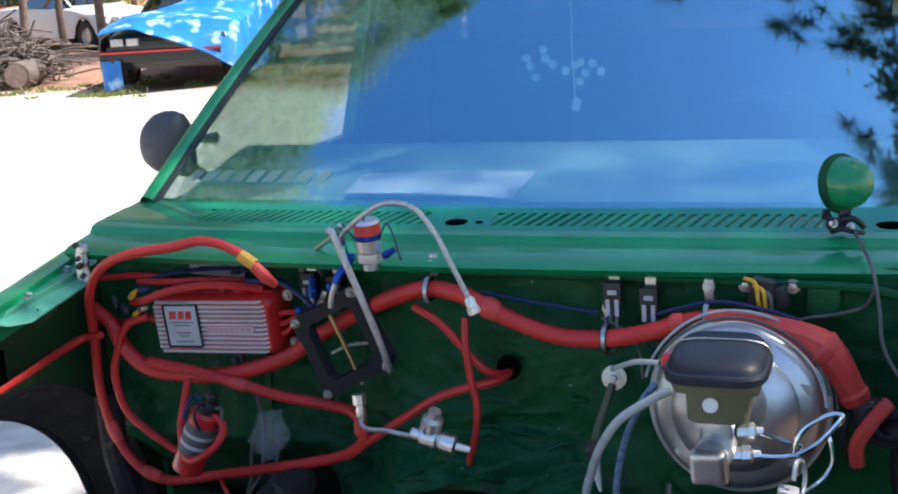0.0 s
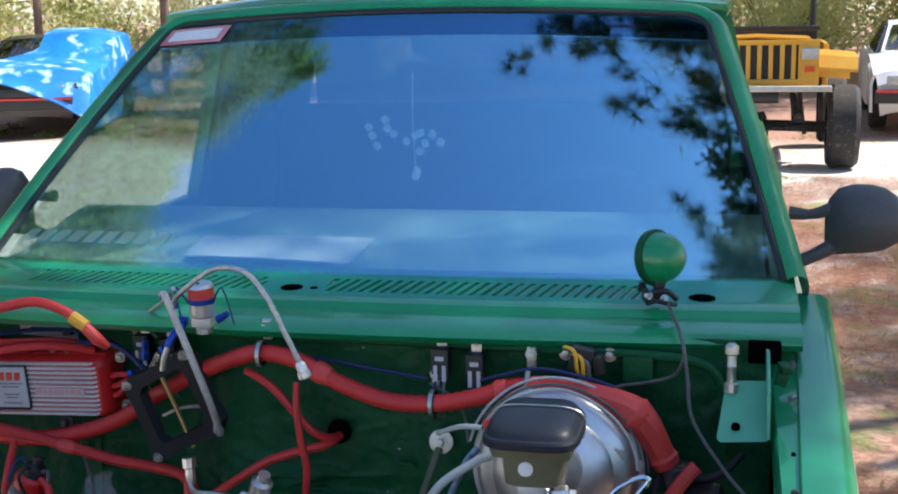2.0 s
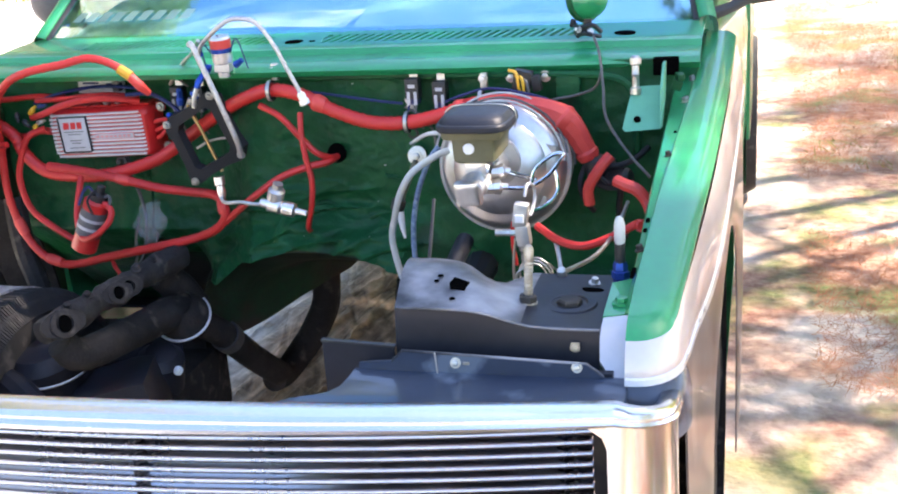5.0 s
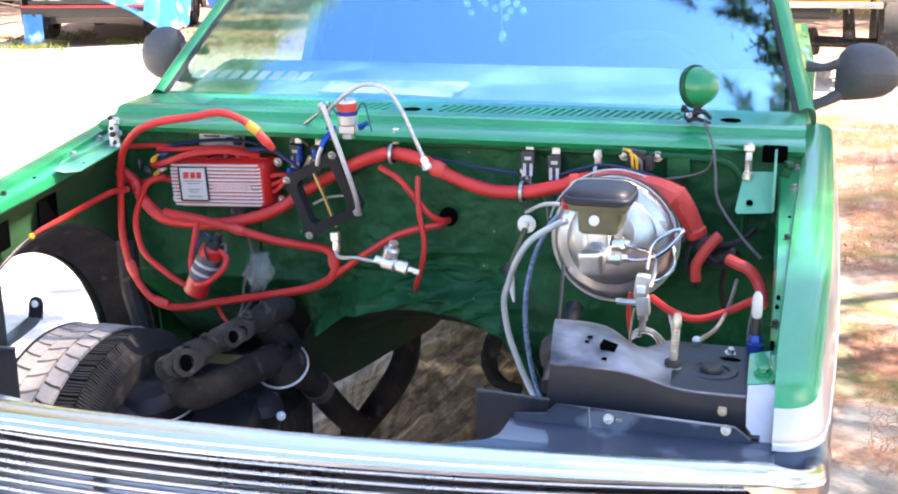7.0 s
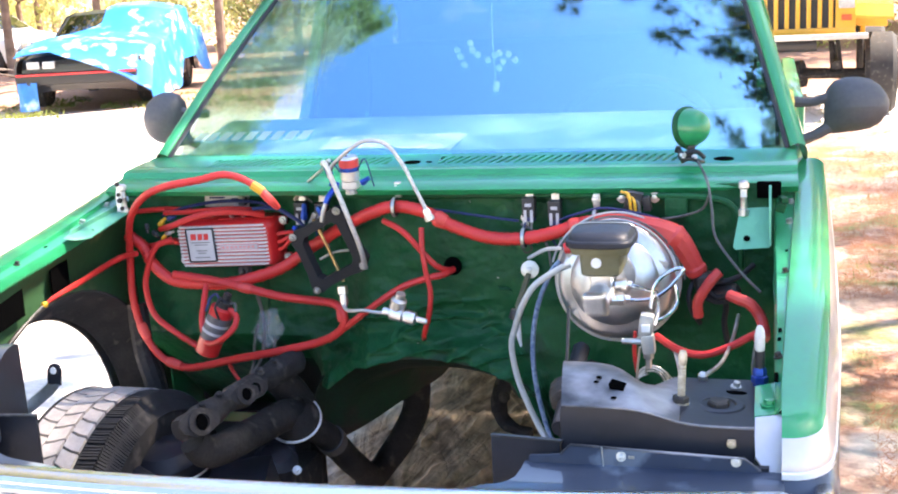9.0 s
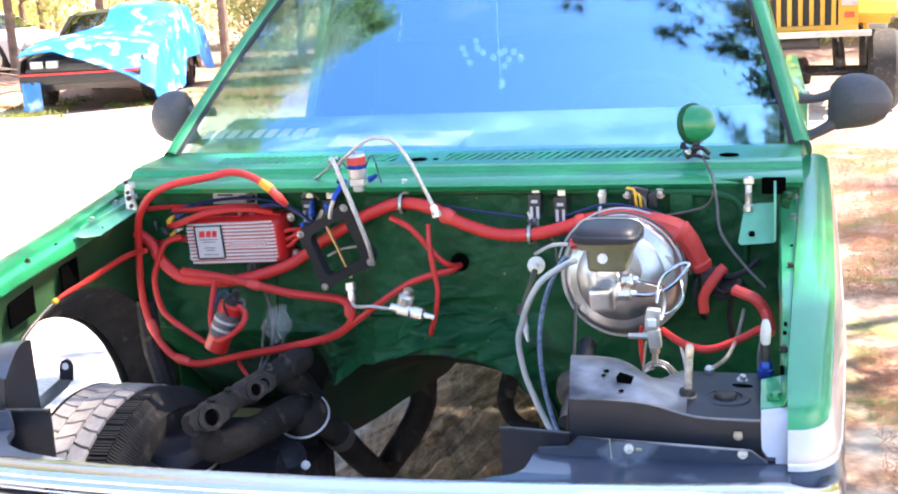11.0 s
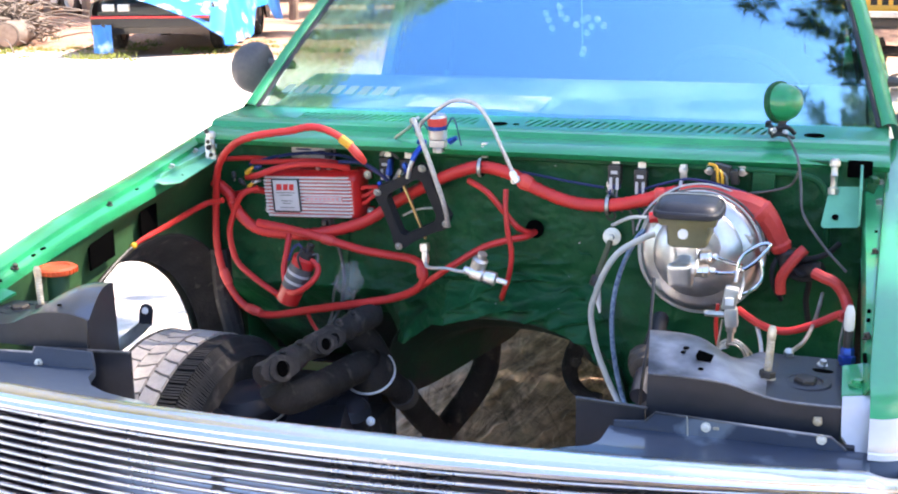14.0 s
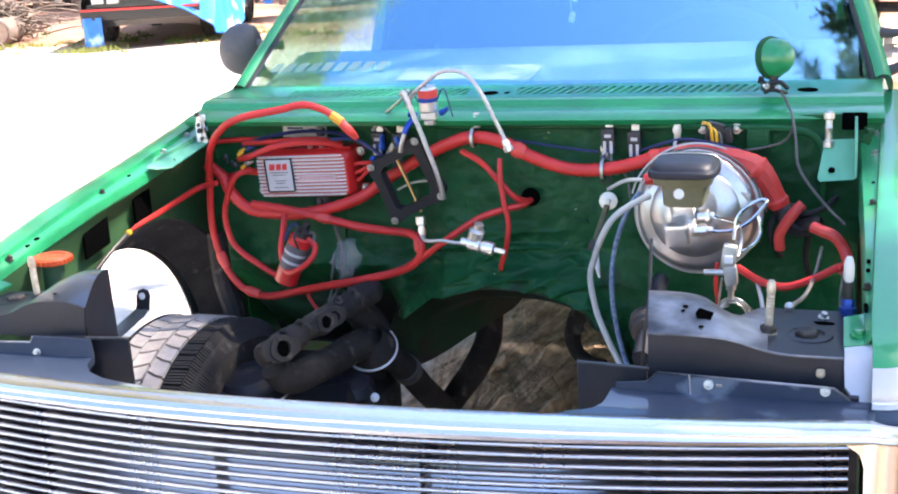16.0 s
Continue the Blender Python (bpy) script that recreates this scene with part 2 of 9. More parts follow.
SHADE_GLASS = glass_material("windshield_shade_band", (0.30, 0.45, 0.62), 0.30, 0.03, mirror_tint=(0.25, 0.62, 1.0))
SIDE_GLASS = glass_material("door_glass", (0.80, 0.80, 0.77), 0.05)
DARK_GLASS = glass_material("tinted_rear_glass", (0.25, 0.28, 0.30), 0.06)


# ---- mesh helpers ----
def part(name, bm, mat, parent=None, label="", smooth=True):
    """One mesh object from a bmesh, under a thing or a part."""
    bmesh.ops.recalc_face_normals(bm, faces=bm.faces[:])
    if smooth:
        for f in bm.faces:
            f.smooth = True
        for e in bm.edges:
            if len(e.link_faces) == 2 and e.calc_face_angle(0) > 0.55:
                e.smooth = False
    me = bpy.data.meshes.new(name)
    bm.to_mesh(me)
    bm.free()
    me.materials.append(mat)
    ob = new(name, me)
    if parent:
        ob.parent = parent
        base = parent.matrix_basis if parent.parent is None else parent.parent.matrix_basis @ parent.matrix_parent_inverse @ parent.matrix_basis
        ob.matrix_parent_inverse = base.inverted()
    if label:
        ob["label"] = label
    return ob


def thing(name, label, category, at=(0, 0, 0), group=""):
    ob = new(name)
    ob.empty_display_size = 0.05
    ob.location = at
    ob.matrix_basis = Matrix.Translation(at)
    return tagged(ob, label, category, group)


def B():
    return bmesh.new()


def box(bm, c, s, turn=(0, 0, 0), bevel=0.0, seg=2):
    """A bevelled block of centre c and size s, turned by degrees."""
    r = bmesh.ops.create_cube(bm, size=1)
    vs = r["verts"]
    bmesh.ops.scale(bm, vec=s, verts=vs)
    if bevel:
        es = list({e for v in vs for e in v.link_edges})
        vs = bmesh.ops.bevel(bm, geom=es, offset=bevel, segments=seg, affect="EDGES", profile=0.7)["verts"]
    bmesh.ops.transform(bm, matrix=pose(*c, *turn), verts=vs)
    return vs


def spline(pts, per=6):
    """Points along a smooth curve through pts."""
    p = [Vector(q) for q in pts]
    p = [2 * p[0] - p[1]] + p + [2 * p[-1] - p[-2]]
    out = []
    for i in range(1, len(p) - 2):
        for k in range(per):
            t = k / per
            a, b, c, d = p[i - 1], p[i], p[i + 1], p[i + 2]
            out.append(0.5 * ((2 * b) + (c - a) * t + (2 * a - 5 * b + 4 * c - d) * t * t + (3 * b - a - 3 * c + d) * t ** 3))
    return out + [p[-2]]


def tube(bm, pts, r, seg=10, per=6, taper=None, ribs=0.0):
    """A round tube along a smooth curve; r may be a list, one radius a point."""
    path = spline(pts, per) if per > 1 else [Vector(q) for q in pts]
    n = len(path)
    rings = []
    up = Vector((0.13, 0.31, 0.94))
    for i, q in enumerate(path):
        d = (path[min(i + 1, n - 1)] - path[max(i - 1, 0)]).normalized()
        u = (up - d * up.dot(d))
        u = u.normalized() if u.length > 1e-3 else d.orthogonal().normalized()
        up = u
        w = d.cross(u)
        rad = r if not isinstance(r, (list, tuple)) else float(np.interp(i / (n - 1), np.linspace(0, 1, len(r)), r))
        if ribs and i % 2:
            rad -= ribs
        rings.append([bm.verts.new(q + rad * (math.cos(a) * u + math.sin(a) * w)) for a in np.linspace(0, 2 * math.pi, seg, endpoint=False)])
    for a, b in zip(rings, rings[1:]):
        for k in range(seg):
            bm.faces.new((a[k], a[(k + 1) % seg], b[(k + 1) % seg], b[k]))
    bm.faces.new(rings[0][::-1])
    bm.faces.new(rings[-1])


def lathe(bm, profile, m=Matrix(), seg=24, close=True):
    """A turned body: profile of (radius, height) about the z axis of m."""
    rings = []
    for r, h in profile:
        rings.append([bm.verts.new(m @ Vector((max(r, 1e-4) * math.cos(a), max(r, 1e-4) * math.sin(a), h))) for a in np.linspace(0, 2 * math.pi, seg, endpoint=False)])
    for a, b in zip(rings, rings[1:]):
        for k in range(seg):
            bm.faces.new((a[k], a[(k + 1) % seg], b[(k + 1) % seg], b[k]))
    if close:
        bm.faces.new(rings[0][::-1])
        bm.faces.new(rings[-1])


def axis(p, d):
    """A frame at p whose z axis points along d."""
    return Matrix.Translation(p) @ Vector(d).to_track_quat("Z", "Y").to_matrix().to_4x4()


def prism(bm, pts, offset):
    """A flat outline (3D points) given thickness by an offset vector."""
    a = [bm.verts.new(p) for p in pts]
    b = [bm.verts.new(Vector(p) + Vector(offset)) for p in pts]
    bm.faces.new(a)
    bm.faces.new(b[::-1])
    n = len(a)
    for i in range(n):
        bm.faces.new((a[i], b[i], b[(i + 1) % n], a[(i + 1) % n]))


def loft(bm, rows, thick=None):
    """A sheet through rows of equally many points; thick gives it a back at that offset."""
    def sheet(off):
        g = [[bm.verts.new(Vector(p) + off) for p in row] for row in rows]
        for a, b in zip(g, g[1:]):
            for k in range(len(a) - 1):
                bm.faces.new((a[k], a[k + 1], b[k + 1], b[k]))
        return g
    g = sheet(Vector())
    if thick:
        h = sheet(Vector(thick))
        n, m = len(g), len(g[0])
        edge = [(0, k) for k in range(m)] + [(i, m - 1) for i in range(1, n)] + [(n - 1, k) for k in range(m - 2, -1, -1)] + [(i, 0) for i in range(n - 2, 0, -1)]
        for (i, k), (i2, k2) in zip(edge, edge[1:] + edge[:1]):
            bm.faces.new((g[i][k], g[i2][k2], h[i2][k2], h[i][k]))


def hose(name, pts, r, mat, label, category="hose", group="", seg=10, per=8, ribs=0.0):
    bm = B()
    tube(bm, pts, r, seg, per, ribs=ribs)
    return tagged(part(name, bm, mat), label, category, group)


def hex_bolt(bm, p, d, r, h):
    m = axis(p, d)
    lathe(bm, [(r * 1.6, 0), (r * 1.6, h * 0.25)], m, 16)
    lathe(bm, [(r, h * 0.25), (r, h * 0.95), (r * 0.8, h)], m, 6)


# ---- ground ----
def ground_material():
    m = bpy.data.materials.new("sandy_ground")
    m.use_nodes = True
    n, l = m.node_tree.nodes, m.node_tree.links
    p = n["Principled BSDF"]
    co = n.new("ShaderNodeTexCoord")

    def noise_at(scale, detail=6.0):
        t = n.new("ShaderNodeTexNoise")
        t.inputs["Scale"].default_value, t.inputs["Detail"].default_value = scale, detail
        l.new(co.outputs["Object"], t.inputs["Vector"])
        return t.outputs["Fac"]

    def blend(fac, a, b):
        x = n.new("ShaderNodeMix")
        x.data_type = "RGBA"
        l.new(fac, x.inputs["Factor"])
        for sock, v in (("A", a), ("B", b)):
            if isinstance(v, tuple):
                x.inputs[sock].default_value = (*v, 1)
            else:
                l.new(v, x.inputs[sock])
        return x.outputs["Result"]

    def span(fac, a, b):
        r = n.new("ShaderNodeMapRange")
        r.inputs["From Min"].default_value, r.inputs["From Max"].default_value = a, b
        l.new(fac, r.inputs["Value"])
        return r.outputs[0]

    sep = n.new("ShaderNodeSeparateXYZ")
    l.new(co.outputs["Object"], sep.inputs[0])
    sand = blend(span(noise_at(9.0), 0.3, 0.7), (0.73, 0.68, 0.62), (0.55, 0.49, 0.43))
    straw = blend(span(noise_at(26.0), 0.35, 0.65), (0.25, 0.115, 0.08), (0.44, 0.27, 0.19))
    grass = blend(span(noise_at(40.0), 0.35, 0.65), (0.24, 0.23, 0.09), (0.12, 0.15, 0.05))
    wob = n.new("ShaderNodeMath")
    wob.operation = "MULTIPLY_ADD"
    l.new(noise_at(0.6), wob.inputs[0])
    wob.inputs[1].default_value = 5.0
    l.new(sep.outputs["X"], wob.inputs[2])
    pine_side = span(wob.outputs[0], 2.4, 3.4)
    near = span(sep.outputs["Y"], 9.4, 7.6)
    side = n.new("ShaderNodeMath")
    side.operation = "MULTIPLY"
    l.new(pine_side, side.inputs[0])
    l.new(near, side.inputs[1])
    pine_side = side.outputs[0]
    patches = n.new("ShaderNodeMath")
    patches.operation = "MULTIPLY"
    l.new(pine_side, patches.inputs[0])
    l.new(span(noise_at(2.3), 0.30, 0.50), patches.inputs[1])
    far = n.new("ShaderNodeMath")
    far.operation = "MULTIPLY_ADD"
    l.new(noise_at(0.25), far.inputs[0])
    far.inputs[1].default_value = 6.0
    l.new(sep.outputs["Y"], far.inputs[2])
    cover = n.new("ShaderNodeMath")
    cover.operation = "MAXIMUM"
    l.new(patches.outputs[0], cover.inputs[0])
    l.new(span(far.outputs[0], 14.6, 16.2), cover.inputs[1])
    c = blend(cover.outputs[0], sand, straw)
    tuft = n.new("ShaderNodeMath")
    tuft.operation = "MULTIPLY"
    l.new(pine_side, tuft.inputs[0])
    l.new(span(noise_at(2.6), 0.50, 0.62), tuft.inputs[1])
    c = blend(tuft.outputs[0], c, grass)
    l.new(c, p.inputs["Base Color"])
    p.inputs["Roughness"].default_value = 0.95
    b = n.new("ShaderNodeBump")
    b.inputs["Strength"].default_value, b.inputs["Distance"].default_value = 0.6, 0.03
    l.new(noise_at(22.0, 8.0), b.inputs["Height"])
    l.new(b.outputs[0], p.inputs["Normal"])
    return m


bm = B()
bmesh.ops.create_grid(bm, x_segments=160, y_segments=160, size=1)
for v in bm.verts:
    r = max(abs(v.co.x), abs(v.co.y))
    k = 14 + 700 * max(0, r - 0.35) ** 2.2
    v.co.x, v.co.y = v.co.x * k * 1.4, v.co.y * k * 1.4 + 6
    d = max(0, math.hypot(v.co.x, v.co.y - 1) - 2.2)
    v.co.z = min(1, d / 3) * 0.05 * noise.noise(v.co * 0.5) - (0.02 if d > 0 else 0.02)
    if math.hypot(v.co.x, v.co.y) > 40:
        v.co.z = -0.02
tagged(part("ground", bm, ground_material()), "pale sandy yard with pine straw and thin grass", "ground", kind="structure")

# crumpled tan sheet under the cab
def crumpled_material():
    m = bpy.data.materials.new("crumpled_tan_sheet")
    m.use_nodes = True
    n, l = m.node_tree.nodes, m.node_tree.links
    p = n["Principled BSDF"]
    co = n.new("ShaderNodeTexCoord")
    total = None
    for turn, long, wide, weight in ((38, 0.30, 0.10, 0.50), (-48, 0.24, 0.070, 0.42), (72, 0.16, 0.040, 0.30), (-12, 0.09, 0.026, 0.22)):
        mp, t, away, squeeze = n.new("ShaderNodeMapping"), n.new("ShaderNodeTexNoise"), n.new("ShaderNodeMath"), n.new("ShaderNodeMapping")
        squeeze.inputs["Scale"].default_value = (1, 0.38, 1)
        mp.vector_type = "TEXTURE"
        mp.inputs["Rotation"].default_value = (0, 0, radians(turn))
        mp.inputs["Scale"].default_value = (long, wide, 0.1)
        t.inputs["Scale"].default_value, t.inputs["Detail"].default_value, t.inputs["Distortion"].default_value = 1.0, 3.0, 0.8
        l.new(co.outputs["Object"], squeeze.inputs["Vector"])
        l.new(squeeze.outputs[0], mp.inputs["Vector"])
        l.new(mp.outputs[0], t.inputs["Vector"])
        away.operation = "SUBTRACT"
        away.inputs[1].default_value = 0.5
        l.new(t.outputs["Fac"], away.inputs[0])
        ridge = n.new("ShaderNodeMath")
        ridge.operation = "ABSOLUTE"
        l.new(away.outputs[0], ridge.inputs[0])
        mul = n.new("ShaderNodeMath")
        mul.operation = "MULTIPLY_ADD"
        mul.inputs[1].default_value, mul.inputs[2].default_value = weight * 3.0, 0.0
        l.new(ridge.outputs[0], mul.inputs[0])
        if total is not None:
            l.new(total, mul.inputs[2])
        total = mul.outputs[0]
    # pale half and brown half, with a wandering border
    border, apart, edge, tint = n.new("ShaderNodeTexNoise"), n.new("ShaderNodeSeparateXYZ"), n.new("ShaderNodeMath"), n.new("ShaderNodeMapRange")
    border.inputs["Scale"].default_value, border.inputs["Detail"].default_value = 3.0, 4.0
    l.new(co.outputs["Object"], border.inputs["Vector"])
    l.new(co.outputs["Object"], apart.inputs[0])
    edge.operation = "MULTIPLY_ADD"
    edge.inputs[1].default_value = 0.55
    l.new(border.outputs["Fac"], edge.inputs[0])
    l.new(apart.outputs["X"], edge.inputs[2])
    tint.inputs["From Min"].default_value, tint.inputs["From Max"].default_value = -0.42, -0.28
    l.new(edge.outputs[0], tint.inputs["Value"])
    # dark ends of both ramps paint the shade of the folds into the creases
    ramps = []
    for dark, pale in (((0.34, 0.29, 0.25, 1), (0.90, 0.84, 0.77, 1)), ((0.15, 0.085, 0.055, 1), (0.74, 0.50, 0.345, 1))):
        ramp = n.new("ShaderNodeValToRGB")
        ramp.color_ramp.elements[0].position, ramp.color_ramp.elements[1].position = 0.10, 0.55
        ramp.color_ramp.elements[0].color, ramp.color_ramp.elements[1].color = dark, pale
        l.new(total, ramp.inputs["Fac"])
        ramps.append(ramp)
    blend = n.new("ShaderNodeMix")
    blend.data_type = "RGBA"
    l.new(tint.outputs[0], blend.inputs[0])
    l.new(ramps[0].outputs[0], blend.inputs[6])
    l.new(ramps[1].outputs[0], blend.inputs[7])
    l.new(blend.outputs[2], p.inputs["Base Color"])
    p.inputs["Roughness"].default_value = 0.62
    bp = n.new("ShaderNodeBump")
    bp.inputs["Strength"].default_value, bp.inputs["Distance"].default_value = 0.9, 0.02
    l.new(total, bp.inputs["Height"])
    l.new(bp.outputs[0], p.inputs["Normal"])
    return m


bm = B()
bmesh.ops.create_grid(bm, x_segments=130, y_segments=240, size=0.5)
for v in bm.verts:
    v.co.x, v.co.y = v.co.x * 1.42 - 0.14, v.co.y * 2.6 + 1.36
    q = Vector((v.co.x * 4.5, v.co.y * 2.0, 0.3))
    fold = lambda k, w: max(0, 1 - 2.6 * abs(noise.noise(Vector((q.x * k + w, q.y * k * 0.8 - q.x * k * 0.5, w)))) ) ** 3
    v.co.z = 0.03 + 0.02 * noise.noise(q * 0.7) + 0.008 * fold(0.9, 1) + 0.0055 * fold(1.9, 5) + 0.004 * fold(3.8, 9) + 0.002 * fold(7.5, 3)
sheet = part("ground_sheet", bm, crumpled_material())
tagged(sheet, "crumpled tan sheet lying on the ground under the cab", "sheet")


# ---- pickup truck ----
truck = thing("pickup_truck", "green pickup truck with hood and engine removed, chrome billet grille", "pickup truck")


def crown_z(y):
    """Height of the fender crowns along the truck."""
    return 1.012 + 0.14 * y + 0.010 * math.exp(-((y + 0.45) / 0.25) ** 2)


def crown_inner(y):
    """Half-width at which the fender crown begins; it flares towards the cab."""
    return 0.664 + 0.035 * min(1, max(0, (y + 0.70) / 0.90))


def crown_outer(y):
    """Half-width of the fender at the pinstripe."""
    return float(np.interp(y, (-0.80, -0.70, -0.60, -0.50, -0.40, -0.30, 0.0, 0.30), (0.724, 0.730, 0.737, 0.743, 0.749, 0.753, 0.761, 0.765)))


def side_drop(y):
    """How much deeper the silver band hangs behind the nose."""
    t = min(1, max(0, (y + 0.78) / 0.35))
    return 1 + 1.15 * t * t * (3 - 2 * t)


def truck_cowl():
    xs = np.linspace(-1, 1, 25)
    bow = lambda u: 0.075 * u * u
    # rear strip along the windshield, then the vented strip is left open, then the front strip
    def row(y, z, half=0.699):
        return [(u * (half if u > 0 else half - 0.017), y + bow(u) - 0.02, z - 0.012 * u * u) for u in xs]
    bm = B()
    loft(bm, [row(0.235, 1.092), row(0.205, 1.089), row(0.178, 1.087)], (0, 0, -0.004))
    loft(bm, [row(0.112, 1.083), row(0.085, 1.082), row(0.070, 1.078), row(0.062, 1.068), row(0.035, 1.064), row(0.0, 1.060), row(-0.012, 1.052), row(-0.004, 1.044)], (0, 0.004, -0.003))
    cowl = part("cowl_panel", bm, GREEN, truck, "green cowl panel with slotted air vents")
    # solid bridges beside and between the slots
    def bridge(x0, x1):
        b = B()
        us = np.linspace(x0 / 0.699, x1 / 0.699, 5)
        loft(b, [[(u * 0.699, 0.178 + bow(u) - 0.02, 1.087 - 0.012 * u * u) for u in us], [(u * 0.699, 0.112 + bow(u) - 0.02, 1.083 - 0.012 * u * u) for u in us]], (0, 0, -0.004))
        part("vent_bridge", b, GREEN, cowl)
    bridge(-0.682, -0.492)
    bridge(-0.085, 0.015)
    bridge(0.478, 0.699)
    for x0, x1 in ((-0.492, -0.085), (0.015, 0.478)):
        count = int((x1 - x0) / 0.0165)
        for i in range(count):
            x = x0 + (i + 0.5) * (x1 - x0) / count
            u = x / 0.699
            b = B()
            y0, y1 = 0.110 + bow(u) - 0.02, 0.180 + bow(u) - 0.02
            z = 1.086 - 0.012 * u * u
            k = 0.0042
            prism(b, [(x - k - 0.008, y0, z - 0.003), (x + k - 0.008, y0, z - 0.003), (x + k + 0.008, y1, z + 0.001), (x - k + 0.008, y1, z + 0.001)], (0, 0, -0.005))
            part("slat", b, GREEN, cowl, smooth=False)
    # dark plenum below the slots
    b = B()
    loft(b, [[(u * 0.66, 0.21 + bow(u), 1.03) for u in xs], [(u * 0.66, 0.06 + bow(u), 1.03) for u in xs]], (0, 0, -0.004))
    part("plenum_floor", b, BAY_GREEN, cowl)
    for x, y, r in ((-0.035, 0.118, 0.017), (0.0, 0.118, 0.006), (0.565, 0.163, 0.019)):
        b = B()
        lathe(b, [(r, -0.006), (r, 0.0), (r * 0.92, 0.0006), (0.0, 0.0004)], axis((x, y - 0.012, 1.0845 - 0.012 * (x / 0.699) ** 2), (0, -0.03, 1)), 20, close=False)
        part("wiper_pivot_hole", b, VOID, cowl, "dark empty wiper pivot hole")
    return cowl


def truck_firewall():
    bm = B()
    out = [(-0.66, 0.46), (-0.265, 0.46), (-0.275, 0.55), (-0.235, 0.625), (-0.15, 0.685), (-0.03, 0.722), (0.09, 0.705), (0.17, 0.665), (0.225, 0.59), (0.26, 0.48), (0.28, 0.40), (0.66, 0.40),
           (0.66, 1.046), (0.0, 1.052), (-0.66, 1.046)]
    n_x, n_z = 300, 130
    arch = lambda x: float(np.interp(x, [-0.265, -0.250, -0.225, -0.15, -0.03, 0.09, 0.17, 0.225, 0.26, 0.28], [0.46, 0.56, 0.625, 0.685, 0.722, 0.712, 0.675, 0.60, 0.50, 0.46]))
    def depth(x, z):
        y = 0.022
        y -= 0.030 * math.exp(-((x + 0.45) / 0.20) ** 4 - ((z - 0.62) / 0.14) ** 4)
        y -= 0.034 * math.exp(-((z - arch(x)) / 0.045) ** 2) * (1 if -0.30 < x < 0.28 else 0)
        y += 0.018 * math.exp(-((z - 0.79) / 0.03) ** 2) * math.exp(-((x - 0.12) / 0.12) ** 4)
        y += 0.006 * noise.noise(Vector((x * 9, z * 9, 0))) + 0.004 * noise.noise(Vector((x * 30, z * 34, 7))) + 0.0016 * noise.noise(Vector((x * 80, z * 80, 4)))
        seam = math.exp(-((z - arch(x) - 0.045) / 0.035) ** 2) * (1 if -0.32 < x < 0.30 else 0)
        y += 0.016 * noise.noise(Vector((x * 16, z * 55, 3))) * seam - 0.010 * abs(noise.noise(Vector((x * 7, z * 38, 11)))) * seam
        low = min(1, max(0, (arch(x) + 0.16 - z) / 0.10)) * (1 if x > -0.34 else max(0, (x + 0.44) / 0.10))
        y -= 0.011 * max(0, 1 - 3.2 * abs(noise.noise(Vector((x * 6 + z * 3, z * 26 - x * 5, 21))))) ** 2 * low
        y -= 0.005 * max(0, 1 - 4.0 * abs(noise.noise(Vector((x * 17, z * 31, 33))))) ** 2 * (0.25 + 0.75 * low)
        y += 1.15 * max(0, 0.73 - z) * min(1, max(0, (-x - 0.245) / 0.05))
        k = min(1, max(0, (-x - 0.10) / 0.12))
        return y + 0.072 * k * k * (3 - 2 * k)
    grid = []
    for j in range(n_z + 1):
        row = []
        for i in range(n_x + 1):
            x = -0.66 + 1.32 * i / n_x
            low = max(arch(x), 0.625) if -0.36 < x < -0.20 else arch(x)
            z = low + (1.05 - low) * j / n_z
            row.append((x, depth(x, z), z))
        grid.append(row)
    loft(bm, grid, (0, 0.006, 0))
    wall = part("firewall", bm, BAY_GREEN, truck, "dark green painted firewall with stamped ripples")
    for x, z, r in ((-0.012, 0.745, 0.0016), (0.10, 1.02, 0.0022), (-0.33, 0.80, 0.0018), (0.125, 0.80, 0.0014), (0.148, 0.872, 0.0026), (0.115, 0.745, 0.0012)):
        b = B()
        lathe(b, [(r, 0.0), (r * 0.8, 0.0010), (0.0, 0.0014)], axis((x, depth(x, z) - 0.001, z), (0, -1, 0)) @ Matrix.Diagonal((1.0, 0.55, 1, 1)), 6, close=False)
        part("paint_chip", b, GREY_LABEL, wall, "pale paint chip")
    # black disc for the shade in the round hole through which the thin loom passes
    b = B()
    lathe(b, [(0.018, 0.0), (0.017, 0.003), (0.0, 0.003)], axis((0.063, 0.010, 0.897), (0, -1, 0.1)), 22, close=False)
    part("grommet_hole", b, VOID, wall, "dark grommet hole")
    # pressed ledge below the cowl, turning down at the driver's corner
    b = B()
    tube(b, [(-0.64, 0.075, 1.032), (-0.30, 0.075, 1.034), (-0.16, 0.03, 1.035), (-0.06, 0.004, 1.036), (0.2, 0.002, 1.036), (0.46, 0.002, 1.032), (0.555, 0.0, 1.026), (0.588, -0.002, 1.008), (0.598, -0.002, 0.97), (0.600, 0.0, 0.90)], 0.0065, 8, 6)
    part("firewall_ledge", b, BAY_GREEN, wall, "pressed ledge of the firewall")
    for x, z, w, turn in ((0.02, 0.80, 0.05, 18), (0.12, 0.775, 0.07, -8), (0.16, 0.85, 0.03, 40), (-0.05, 0.80, 0.04, -20), (0.30, 0.72, 0.06, 60)):
        b = B()
        y = depth(x, z)
        q = pose(x, y - 0.001, z, 0, turn, 0)
